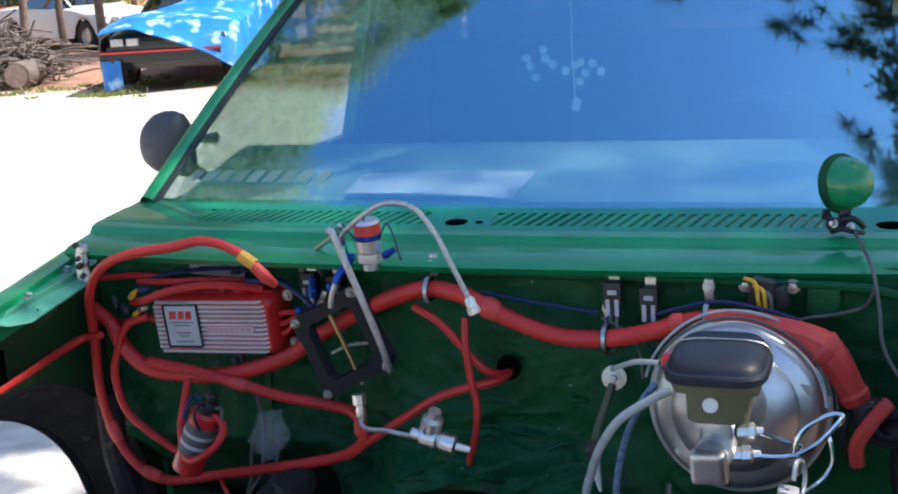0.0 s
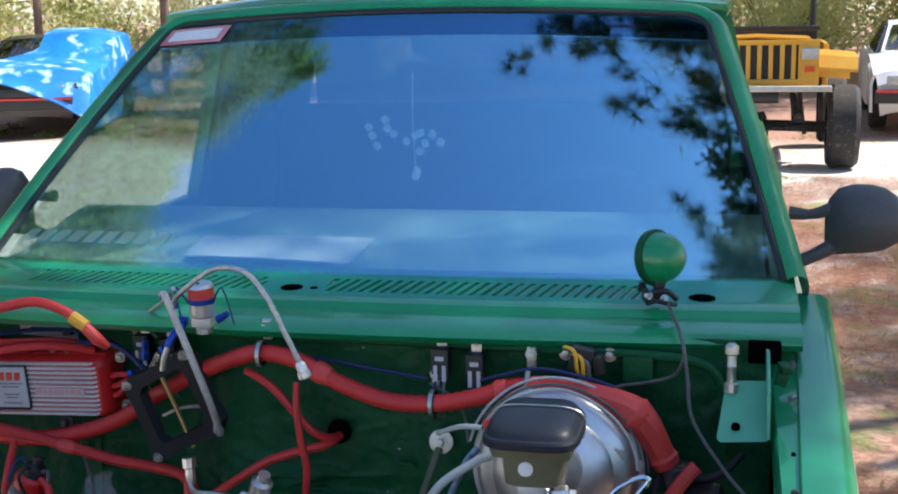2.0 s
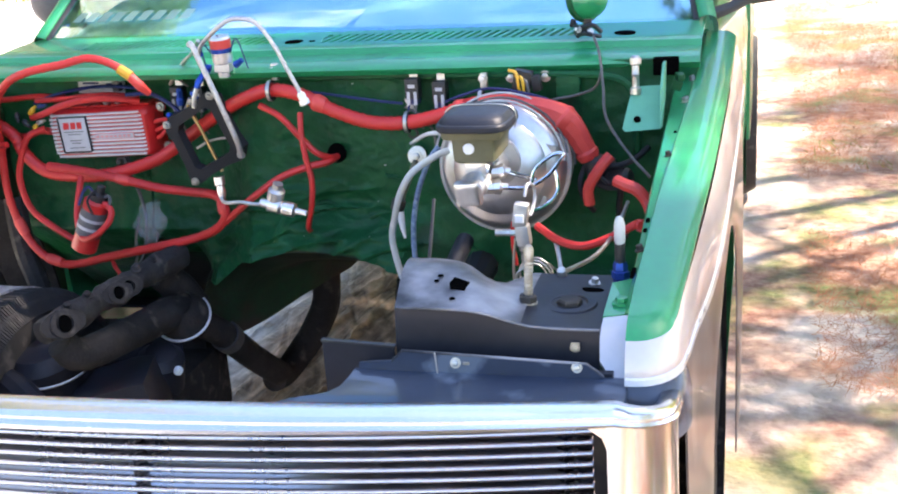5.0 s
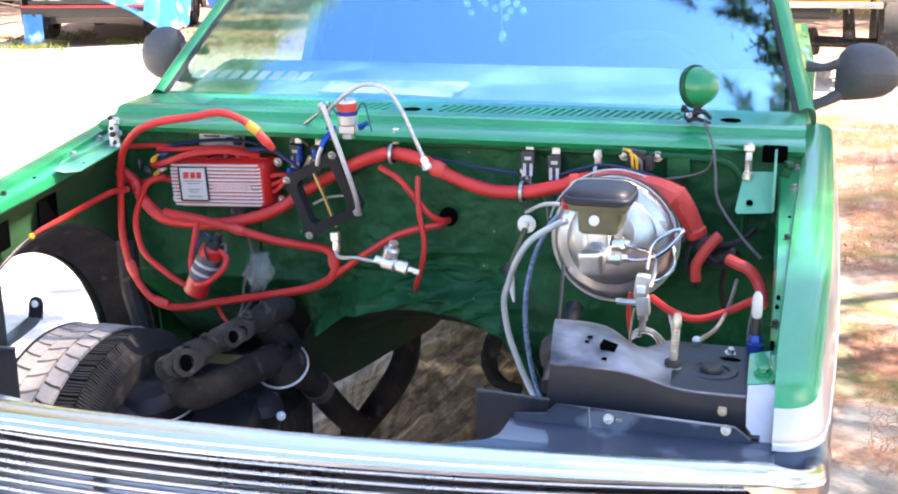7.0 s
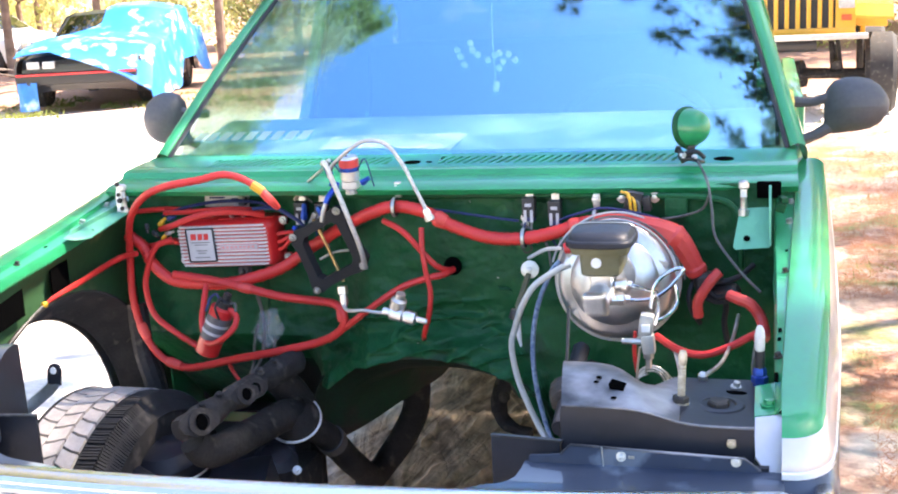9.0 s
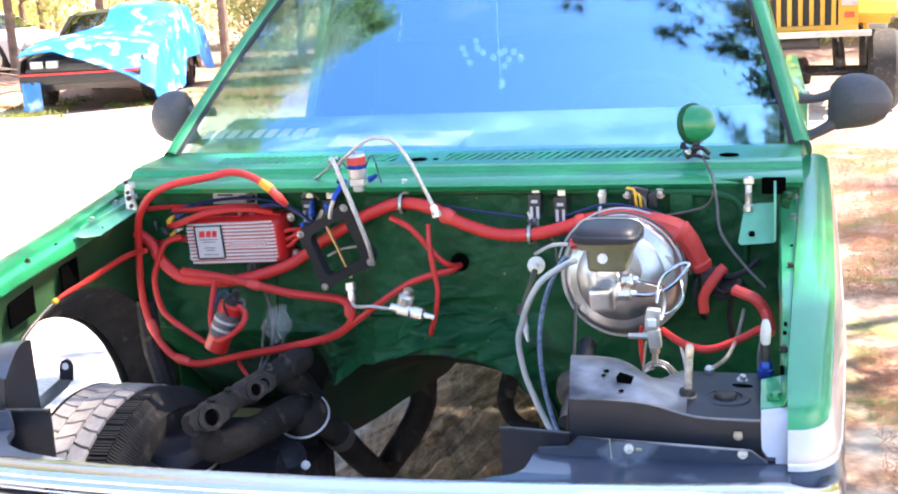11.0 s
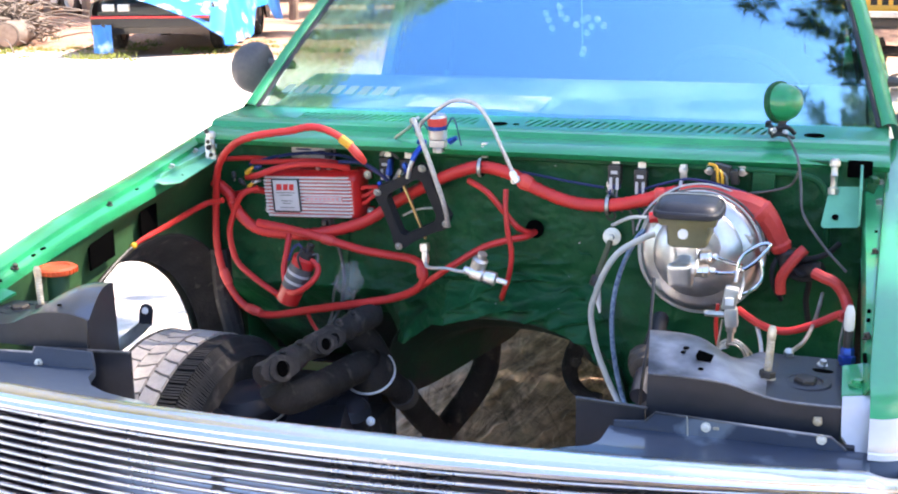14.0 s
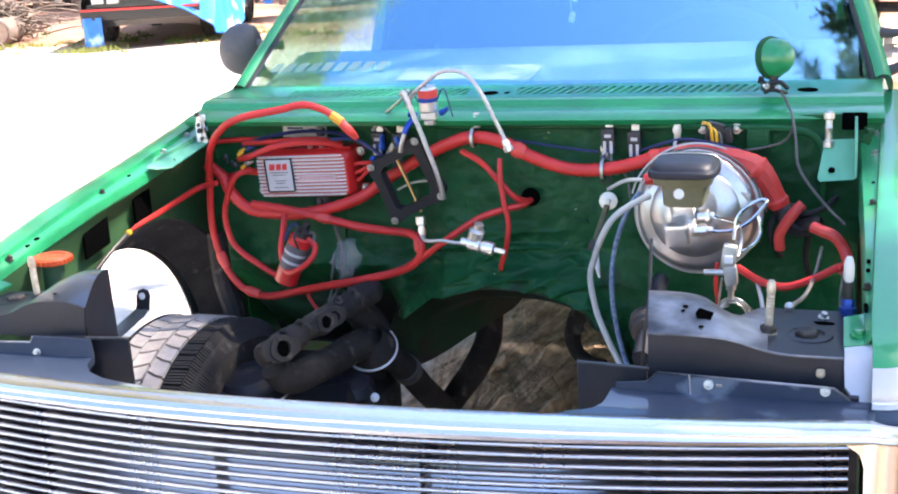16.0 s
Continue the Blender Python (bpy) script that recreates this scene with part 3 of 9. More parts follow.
        tube(b, [q @ Vector((e * w, -0.002 + 0.003 * e * e, 0.006 * math.sin(5 * e))) for e in (-0.5, -0.2, 0.15, 0.5)], [0.001, 0.0035, 0.003, 0.001], 6, 3)
        part("sealer_bead", b, BAY_GREEN, wall, "bead of painted seam sealer")
    # transmission tunnel narrowing behind the arch
    b = B()
    secs = []
    ribs = np.array(((-0.012, -0.010, 0.262, 0.262, 0.716, 0.555, 0.54), (0.03, -0.010, 0.262, 0.262, 0.706, 0.53, 0.555), (0.09, -0.008, 0.215, 0.258, 0.672, 0.50, 0.585), (0.16, 0.0, 0.150, 0.246, 0.642, 0.475, 0.580), (0.24, 0.003, 0.110, 0.205, 0.632, 0.485, 0.575), (0.32, 0.003, 0.104, 0.140, 0.632, 0.52, 0.56), (0.5, 0.003, 0.105, 0.105, 0.635, 0.51, 0.50), (1.3, 0.0, 0.115, 0.115, 0.635, 0.50, 0.44)))
    steps = np.linspace(0, 7, 71)
    fine = np.interp(steps, range(8), ribs[:, 0])
    cols = [np.interp(steps, range(8), ribs[:, k]) for k in range(1, 7)]
    cols = [np.convolve(np.pad(q, 4, mode="edge"), np.ones(9) / 9, mode="valid") for q in cols]
    for y, cx, hw_r, hw_l, top, lo_l, lo_r in zip(fine, *cols):
        row = []
        for a in np.linspace(0, math.pi, 29):
            low = lo_r + (lo_l - lo_r) * (a / math.pi)
            x = cx + (hw_r if a < math.pi / 2 else hw_l) * math.cos(a)
            k = min(1, max(0, (-x - 0.10) / 0.12))
            back = 0.085 * k * k * (3 - 2 * k) * max(0, 1 - max(0, y) / 0.16)
            row.append((x, y + back + 0.004 * noise.noise(Vector((a * 3, y * 20, 1))), low + (top - low) * math.sin(a) ** 0.75))
        secs.append(row)
    loft(b, secs, (0, 0, 0.006))
    part("transmission_tunnel", b, DARK_MOTTLED_GREEN, truck, "dark green transmission tunnel")
    # dark plate added to close the gap below the firewall
    b = B()
    loft(b, [[(-0.40, 0.15, 0.66), (-0.255, 0.15, 0.66)], [(-0.40, 0.21, 0.54), (-0.262, 0.21, 0.54)], [(-0.40, 0.27, 0.45), (-0.27, 0.27, 0.45)]], (0, 0.006, 0))
    part("toe_board", b, DARK_MOTTLED_GREEN, truck, "dark sloping toe board")
    # floor pans either side of the tunnel
    for x0, x1, y0 in ((-0.66, -0.26, 0.32), (0.26, 0.66, 0.03)):
        b = B()
        loft(b, [[(x0, y0, 0.47), (x1, y0, 0.47)], [(x0, 0.45, 0.45), (x1, 0.45, 0.45)], [(x0, 1.85, 0.44), (x1, 1.85, 0.44)]], (0, 0, -0.006))
        part("floor_pan", b, CAB_DARK, truck)


def fender_ring(s, d, dz, part_way=False):
    """Plan outline of a fender at inset d: along the front, round the corner, back to the cab."""
    def edge(y):
        return crown_inner(y) + (crown_outer(y) - crown_inner(y)) * (1 - d / 0.078)
    yf = -0.814 + d
    xi, xo = crown_inner(yf), edge(yf)
    rc = min(0.052, (xo - xi) * 0.85)
    pts = [(xi, yf), ((xi + xo - rc) / 2, yf), (xo - rc, yf)]
    pts += [(xo - rc + rc * math.sin(a), yf + rc - rc * math.cos(a)) for a in np.linspace(0.17, math.pi / 2, 8)]
    if part_way:
        pts.append((xo, yf + rc + 0.006))
    else:
        pts += [(edge(y), y) for y in np.linspace(yf + rc + 0.02, 0.30, 30)]
    return [(s * x, y, crown_z(y) + dz * (side_drop(y) if dz < -0.0126 else 1)) for x, y in pts]


def truck_fender(side):
    """One front fender: green crown, silver edge and nose, white pinstripe, weathered side and apron."""
    s = side
    bm = B()
    loft(bm, [fender_ring(s, d, dz) for d, dz in ((0.077, -0.001), (0.06, 0.0), (0.045, -0.0006), (0.032, -0.002), (0.022, -0.006), (0.015, -0.0125))], (0, 0, -0.003))
    def flange(y):
        xi = crown_inner(y)
        xf = min(0.657, xi - 0.008)
        return [(s * x, y, crown_z(y) + dz) for x, dz in ((xi, -0.0015), (xi - 0.002, -0.009), (xf + 0.003, -0.013), (xf, -0.018), (xf - 0.001, -0.033 if s < 0 else -0.058))]
    loft(bm, [flange(y) for y in np.linspace(0.30, -0.735, 30)], (0.0025 * s, 0, -0.001))
    fender = part("fender", bm, GREEN, truck, "glossy green front fender")
    bm = B()
    loft(bm, [fender_ring(s, d, dz) for d, dz in ((0.0148, -0.0127), (0.011, -0.018), (0.006, -0.028), (0.002, -0.038), (0.0, -0.046))], (0, 0, -0.003))
    part("fender_nose", bm, SILVER_PAINT, fender, "silver painted fender edge and nose")
    bm = B()
    loft(bm, [fender_ring(s, d, dz) for d, dz in ((0.0002, -0.0465), (-0.0025, -0.048), (-0.0025, -0.055), (0.0002, -0.0565))])
    part("nose_trim", bm, TRIM_WHITE, fender, "white pinstripe moulding")
    bm = B()
    loft(bm, [fender_ring(s, d, dz, True) for d, dz in ((0.0, -0.057), (-0.006, -0.066), (-0.010, -0.080), (-0.010, -0.12))])
    part("corner_panel", bm, NAVY, fender, "dark blue corner panel")
    # outer skin with the round wheel opening
    bm = B()
    cy, cz, rad = -0.19, 0.50, 0.316
    n = 64
    top = []
    for y in np.linspace(0.30, -0.765, n):
        top.append((y, crown_z(y) - 0.0568 * side_drop(y)))
    grid = []
    for j in range(9):
        row = []
        for y, zt in top:
            low = cz + math.sqrt(max(0, rad ** 2 - (y - cy) ** 2)) if abs(y - cy) < rad else 0.28
            z = zt + (low - zt) * j / 8
            row.append((s * (crown_outer(y) - 0.0015 + 0.004 * math.sin(math.pi * j / 8)), y, z))
        grid.append(row)
    loft(bm, grid, (-0.0025 * s, 0, 0))
    part("fender_side", bm, OLD_SIDE, fender, "weathered lower fender side round the wheel opening")
    # inner apron hanging below the flange
    bm = B()
    grid = []
    for y in np.linspace(0.25, -0.785, 60):
        col = []
        low = cz + math.sqrt(max(0, 0.36 ** 2 - (y - cy) ** 2)) if abs(y - cy) < 0.36 else 0.42
        zt = crown_z(y) - (0.030 if s < 0 else 0.052)
        for j in range(8):
            z = zt + (min(low, zt - 0.02) - zt) * j / 7
            col.append((s * (0.657 + 0.022 * math.sin(math.pi * j / 7) + 0.03 * (j / 7) ** 2 + 0.004 * noise.noise(Vector((y * 7, z * 7, s)))), y, z))
        grid.append(col)
    loft(bm, grid, (0.003 * s, 0, 0))
    apron = part("inner_apron", bm, DUSTY_GREEN if s < 0 else GREEN, fender, "inner fender apron with overspray")
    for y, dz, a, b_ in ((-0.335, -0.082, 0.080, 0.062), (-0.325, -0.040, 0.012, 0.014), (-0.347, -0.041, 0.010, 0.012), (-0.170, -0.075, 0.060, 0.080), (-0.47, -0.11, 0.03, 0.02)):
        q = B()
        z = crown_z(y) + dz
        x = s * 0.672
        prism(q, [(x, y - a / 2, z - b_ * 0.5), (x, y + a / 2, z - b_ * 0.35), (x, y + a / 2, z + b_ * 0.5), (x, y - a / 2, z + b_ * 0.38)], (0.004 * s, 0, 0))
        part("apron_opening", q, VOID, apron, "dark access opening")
    for y, r in ((-0.60, 0.0045), (-0.30, 0.004), (-0.055, 0.006), (0.052, 0.005)):
        q = B()
        hex_bolt(q, (s * (crown_inner(y) - 0.006), y, crown_z(y) - 0.011), (-0.3 * s, 0, 1), r, 0.008)
        part("flange_bolt", q, STEEL if y > -0.1 else RUSTY, fender, "small flange bolt")
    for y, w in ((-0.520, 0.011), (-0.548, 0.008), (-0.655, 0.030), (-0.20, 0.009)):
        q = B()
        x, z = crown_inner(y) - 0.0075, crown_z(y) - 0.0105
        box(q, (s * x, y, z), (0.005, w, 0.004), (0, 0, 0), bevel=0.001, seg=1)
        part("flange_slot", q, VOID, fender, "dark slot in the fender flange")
    # liner hoop round the wheel opening, coloured black for the shade inside it
    q = B()
    arc = np.linspace(-0.9, math.pi * 0.98, 34)
    loft(q, [[(s * x, cy + r * math.cos(a), cz + r * math.sin(a)) for x, r in ((0.66, 0.375), (0.69, 0.358), (0.715, 0.345), (0.742, 0.320))] for a in arc], (0, 0.004, 0.004))
    part("wheel_house", q, IRON, fender, "wheel house lip coloured dark for its shade")
    return fender


def hub_mesh(x, y):
    bm = B()
    lathe(bm, [(0.06, -0.12), (0.06, 0.10), (0.16, 0.10), (0.16, 0.11)], pose(x, y, 0.33, 0, 90, 0), 24)
    return bm


def truck_wheel(x, y):
    """Front wheel with blocky tread, standing on the ground."""
    w = part("front_wheel", hub_mesh(x, y), IRON, truck, "dusty black tyre on a steel wheel")
    m = pose(x, y, 0.33, 0, 90, 0)
    bm = B()
    lathe(bm, [(0.19, -0.09), (0.24, -0.108), (0.29, -0.112), (0.318, -0.098), (0.326, -0.06), (0.328, 0), (0.326, 0.06), (0.318, 0.098), (0.29, 0.112), (0.24, 0.108), (0.19, 0.09)], m, 56, close=False)
    tyre = part("tyre", bm, RUBBER, w)
    bm, dark = B(), B()
    for k in range(54):
        a = 2 * math.pi * k / 54
        for j, off in enumerate((-0.062, -0.021, 0.021, 0.062)):
            inner_row = off * x < -0.03
            turn = a + (0.058 if j % 2 else 0)
            q = m @ Matrix.Rotation(turn, 4, "Z") @ pose(0.3345 - (0.003 if abs(off) > 0.06 else 0), 0, off)
            k_ = 0.006 if j % 2 else -0.006
            hexa = [(-0.0165 + k_, -0.0182), (0.0165 + k_, -0.0182), (0.0188, 0.0), (0.0165 - k_, 0.0182), (-0.0165 - k_, 0.0182), (-0.0142, 0.0)]
            if inner_row:
                for e in (-0.0140, -0.0070, 0.0, 0.0070, 0.0140):
                    lift = 0.0016 * noise.noise(Vector((k * 3.1, e * 300, off * 90)))
                    prism(dark, [q @ Vector((lift, e + b_ * 0.13, c_ * 1.02)) for b_, c_ in hexa], q.to_3x3() @ Vector((-0.007, 0, 0)))
                continue
            prism(bm, [q @ Vector((0, b_, c_)) for b_, c_ in hexa], q.to_3x3() @ Vector((-0.007, 0, 0)))
    tagged(part("tread", bm, TREAD, w, "dusty worn tread blocks", smooth=False), "dusty worn tread blocks", kind="stuff")
    tagged(part("inner_tread", dark, RUBBER, w, smooth=False), "dark inner row of tread blocks", kind="stuff")
    bm = B()
    for k in range(300):
        for e in (-1, 1):
            q = m @ Matrix.Rotation(2 * math.pi * (k + 0.25 * noise.noise(Vector((k * 1.7, e, 0)))) / 300, 4, "Z")
            prism(bm, [q @ Vector(p) for p in ((0.331, -0.0021, 0.084 * e), (0.331, 0.0021, 0.084 * e), (0.292, 0.0021, 0.1125 * e), (0.292, -0.0021, 0.1125 * e))], q.to_3x3() @ Vector((0.0025, 0, 0.0025 * e)))
    tagged(part("shoulder_ribs", bm, RUBBER, w, smooth=False), "black ribbed tyre shoulder", kind="stuff")
    bm = B()
    lathe(bm, [(0.20, -0.09), (0.185, -0.085), (0.17, 0.0), (0.06, 0.04), (0.0, 0.045)], m, 32, close=False)
    part("rim", bm, IRON, w)
    return w


def cab():
    """Roof, pillars, doors, glass and the inside of the cab."""
    us = np.linspace(-1, 1, 21)
    # roof skin from the windshield header back
    rows = []
    for y, half, z, drop in ((0.828, 0.588, 1.512, 0.024), (0.86, 0.592, 1.524, 0.030), (0.95, 0.592, 1.536, 0.036), (1.15, 0.595, 1.548, 0.045), (1.5, 0.595, 1.548, 0.05), (1.75, 0.59, 1.54, 0.05), (1.84, 0.58, 1.515, 0.05), (1.87, 0.57, 1.46, 0.02)):
        rows.append([(u * half, y + 0.075 * u * u * (1 if y < 1.3 else -0.3), z - drop * abs(u) ** 2.6) for u in us])
    bm = B()
    loft(bm, rows, (0, 0, -0.012))
    part("roof", bm, GREEN, truck, "green painted roof skin")
    # A pillars, door frames
    for s in (-1, 1):
        # roof rail over the door
        bm = B()
        tube(bm, [(s * 0.578, 0.93, 1.478), (s * 0.588, 1.1, 1.485), (s * 0.588, 1.5, 1.485), (s * 0.575, 1.80, 1.475)], 0.018, 8)
        loft(bm, [[(s * 0.600, 1.19, 1.475), (s * 0.598, 1.86, 1.475)], [(s * 0.645, 1.19, 1.28), (s * 0.643, 1.87, 1.28)], [(s * 0.702, 1.19, 1.04), (s * 0.70, 1.88, 1.04)]], (-0.03 * s, 0, 0))
        part("roof_rail", bm, GREEN, truck)
        bm = B()
        loft(bm, [[(s * 0.565, 1.20, 1.470), (s * 0.563, 1.86, 1.470)], [(s * 0.610, 1.20, 1.28), (s * 0.608, 1.87, 1.28)], [(s * 0.667, 1.20, 1.02), (s * 0.665, 1.88, 1.02)]], (-0.012 * s, 0, 0))
        part("corner_lining", bm, CAB_DARK, truck)
        # door
        bm = B()
        rows = []
        for y in np.linspace(0.31, 1.80, 16):
            rows.append([(s * x, y, z) for x, z in ((0.700, 1.055), (0.718, 1.04), (0.740, 0.96), (0.752, 0.85), (0.75, 0.60), (0.735, 0.34), (0.70, 0.24))])
        loft(bm, rows, (-0.03 * s, 0, 0))
        door = part("door", bm, GREEN, truck, "green cab door")
        bm = B()
        loft(bm, [[(s * 0.700, y, 1.055), (s * (0.700 - 0.142), y + (0.32 if y < 0.6 else (0.12 if y < 0.8 else 0)), 1.462)] for y in (0.42, 0.62, 0.80, 0.95, 1.10, 1.20)], (0.004 * s, 0, 0))
        g = part("door_glass", bm, SIDE_GLASS, door)
        g.visible_shadow = False
        bm = B()
        box(bm, (s * 0.675, 1.05, 0.74), (0.03, 1.30, 0.56), bevel=0.01)
        part("door_trim", bm, CAB_DARK, door)
        # rear cab corner
        bm = B()
        loft(bm, [[(s * 0.75, 1.80, 0.35), (s * 0.75, 1.80, 0.85), (s * 0.70, 1.82, 1.05)], [(s * 0.73, 1.90, 0.35), (s * 0.73, 1.90, 0.85), (s * 0.70, 1.90, 1.05)], [(s * 0.0, 1.92, 0.35), (s * 0.0, 1.92, 0.85), (s * 0.0, 1.92, 1.05)]], (0, -0.02, 0))
        part("cab_back", bm, GREEN, truck)
    # windshield
    def ws(u, t):
        half = 0.650 + (0.556 - 0.650) * t + max(0, u) ** 0.5 * 0.040 * (1 - t) if u > 0 else 0.650 - 0.094 * t
        bow = 0.085 + (0.075 - 0.085) * t
        y = 0.178 + 0.622 * t + bow * u * u
        z = 1.086 - 0.010 * u * u * (1 - t) + (0.404 - 0.022 * u * u) * t + 0.012 * math.sin(math.pi * t)
        return Vector((half * u, y, z))
    bm = B()
    loft(bm, [[ws(u, t) for u in us] for t in np.linspace(0, 0.868, 11)], (0, 0.003, -0.004))
    g = part("windshield", bm, GLASS, truck, "raked windshield reflecting blue sky and pine boughs")
    g.visible_shadow = False
    bm = B()
    loft(bm, [[ws(u, t) for u in us] for t in np.linspace(0.868, 1, 4)], (0, 0.003, -0.004))
    band = part("shade_band", bm, SHADE_GLASS, g, "darker blue shade band of the windshield")
    band.visible_shadow = False
    # one swept surround: pillar, rounded corner, header, corner, pillar
    def rim_path(v):
        """Point and outward and normal directions along the rim; v runs 0 to 1 from one foot over the top to the other."""
        w = 2 * v - 1
        k = abs(w)
        if k > 0.42:
            u, t = 1.0, 0.925 * (1 - k) / 0.58
        elif k > 0.36:
            a = (0.42 - k) / 0.06 * math.pi / 2
            u, t = 1 - 0.075 * (1 - math.cos(a)), 0.925 + 0.075 * math.sin(a)
        else:
            u, t = 0.925 * k / 0.36, 1.0
        return math.copysign(u, w), t
    vs_ = np.linspace(0, 1, 121)
    sweep, seal = [], []
    for v in vs_:
        p = ws(*rim_path(v))
        q = ws(*rim_path(min(1, v + 0.004))) - ws(*rim_path(max(0, v - 0.004)))
        d = q.normalized()
        n = Vector((0.10 * p.x, -0.55, 0.83))
        n = (n - d * n.dot(d)).normalized()
        o = d.cross(n)
        if o.dot(p - Vector((0, 0.49, 1.29))) < 0:
            o = -o
        sweep.append([p + o * a + n * b for a, b in ((-0.004, 0.001), (-0.003, 0.008), (0.003, 0.0125), (0.011, 0.0145), (0.020, 0.012), (0.028, 0.004), (0.032, -0.010), (0.033, -0.026), (0.028, -0.038))])
        seal.append([p + o * a + n * b for a, b in ((-0.0125, 0.0006), (-0.011, 0.0042), (-0.006, 0.0062), (-0.0025, 0.0050))])
    bm = B()
    loft(bm, sweep)
    part("windshield_surround", bm, GREEN, truck, "green pillars and roof header round the windshield")
    bm = B()
    loft(bm, seal)
    part("windshield_seal", bm, PLASTIC, truck, "black rubber windshield seal")
    # dark band along the lower edge of the glass
    def on_glass(u, t, lift=0.0035):
        return ws(u, t) + Vector((0, -0.55, 0.83)) * lift
    bm = B()
    loft(bm, [[on_glass(u, t) for u in np.linspace(-0.975, -0.715, 6)] for t in (0.872, 0.958)], (0, 0.0008, -0.0008))
    st = part("sticker_border", bm, STICKER_RED, truck, "faded red and white windshield sticker")
    bm = B()
    loft(bm, [[on_glass(u, t, 0.005) for u in np.linspace(-0.950, -0.740, 6)] for t in (0.888, 0.942)], (0, 0.0008, -0.0008))
    part("sticker_face", bm, WHITE, st)
    # vinyl lettering along the lower corner, drawn as plain bars
    ETCH = glass_material("frosted_vinyl", (0.82, 0.90, 0.86), 0.36, 0.45, (0.55, 0.75, 0.72))
    for k in range(9):
        bm = B()
        u0 = -0.930 + 0.052 * k
        loft(bm, [[on_glass(u0 + 0.45 * (t - 0.07), t), on_glass(u0 + 0.034 + 0.45 * (t - 0.07), t)] for t in (0.070, 0.082, 0.094, 0.106)], (0, 0.0006, -0.0006))
        part("lettering_bar", bm, ETCH, truck).visible_shadow = False
    # beads hanging from the mirror inside the glass
    beads = thing("hanging_beads", "cluster of pale beads hanging inside the windshield", "ornament", (0.005, 0.70, 1.20))
    bm = B()
    tube(bm, [(0.003, 0.72, 1.37), (0.004, 0.71, 1.28), (0.010, 0.70, 1.17)], 0.0016, 5, 3)
    part("string", bm, CLEAR_HOSE, beads)
    for dx, dz in ((-0.104, 0.017), (-0.097, 0.001), (-0.088, -0.019), (-0.071, 0.032), (-0.067, 0.015), (-0.054, 0.004), (-0.029, -0.009), (-0.012, 0.001), (-0.003, -0.029), (-0.001, 0.006), (0.008, -0.014), (0.022, 0.003), (0.038, -0.012), (-0.013, -0.078), (-0.010, -0.068)):
        bm = B()
        lathe(bm, [(0.0, -0.009), (0.006, -0.006), (0.0082, 0.0), (0.006, 0.006), (0.0, 0.009)], pose(0.022 + dx, 0.70, 1.250 + dz, 20, 400 * dx, 0), 10, close=False)
        part("bead", bm, WHITE, beads)
    # dashboard
    bm = B()
    rows = []
    for y, z in ((0.24, 1.040), (0.28, 1.060), (0.36, 1.072), (0.50, 1.092), (0.60, 1.112), (0.645, 1.116), (0.68, 1.108), (0.69, 1.07), (0.69, 0.90), (0.64, 0.75)):
        rows.append([(u * 0.66, y + (0.05 * u * u if y < 0.4 else 0), z) for u in us])
    loft(bm, rows, (0, 0.01, -0.01))
    part("dashboard", bm, TAN_DASH, truck, "sun-faded pale dashboard top")
    bm = B()
    loft(bm, [[(-0.308 + 0.307 * u + k * (-0.010 + 0.006 * u), 0.318 - 0.036 * u + k * (0.115 + 0.052 * u), 1.082 + 0.012 * k + 0.003 * math.sin(math.pi * u)) for u in np.linspace(0, 1, 7)] for k in (0, 0.5, 1)], (0, 0, 0.002))
    tagged(part("paper_sheet", bm, WHITE), "white paper sheet lying on the dashboard", "paper")
    # steering wheel
    bm = B()
    c = axis((0.34, 0.80, 1.02), (0, 0.85, 0.5))
    ring = [c @ Vector((0.19 * math.cos(a), 0.19 * math.sin(a), 0)) for a in np.linspace(0, 2 * math.pi, 33)]
    tube(bm, ring, 0.014, 8, 1)
    for a in (0.3, 2.84, 4.71):
        tube(bm, [c @ Vector((0, 0, -0.03)), c @ Vector((0.18 * math.cos(a), 0.18 * math.sin(a), 0))], 0.012, 6, 2)
    lathe(bm, [(0.05, -0.05), (0.05, -0.02), (0.03, -0.01)], c, 16)
    part("steering_wheel", bm, CAB_DARK, truck)
    # bench seat
    bm = B()
    box(bm, (0, 1.30, 0.66), (1.22, 0.50, 0.20), bevel=0.05, seg=3)
    box(bm, (0, 1.62, 0.96), (1.22, 0.18, 0.56), (-14, 0, 0), bevel=0.05, seg=3)
    part("bench_seat", bm, CAB_DARK, truck)
    # rear wall round the tinted rear window
    bm = B()
    loft(bm, [[(-0.60, 1.88, 1.05), (0.60, 1.88, 1.05)], [(-0.58, 1.87, 1.14), (0.58, 1.87, 1.14)]], (0, 0.02, 0))
    loft(bm, [[(-0.58, 1.85, 1.42), (0.58, 1.85, 1.42)], [(-0.56, 1.83, 1.50), (0.56, 1.83, 1.50)]], (0, 0.02, 0))
    part("rear_wall", bm, CAB_DARK, truck)
    bm = B()
    loft(bm, [[(-0.58, 1.872, 1.14), (0.58, 1.872, 1.14)], [(-0.58, 1.852, 1.42), (0.58, 1.852, 1.42)]], (0, 0.004, 0))
    part("rear_window", bm, DARK_GLASS, truck)
    bm = B()
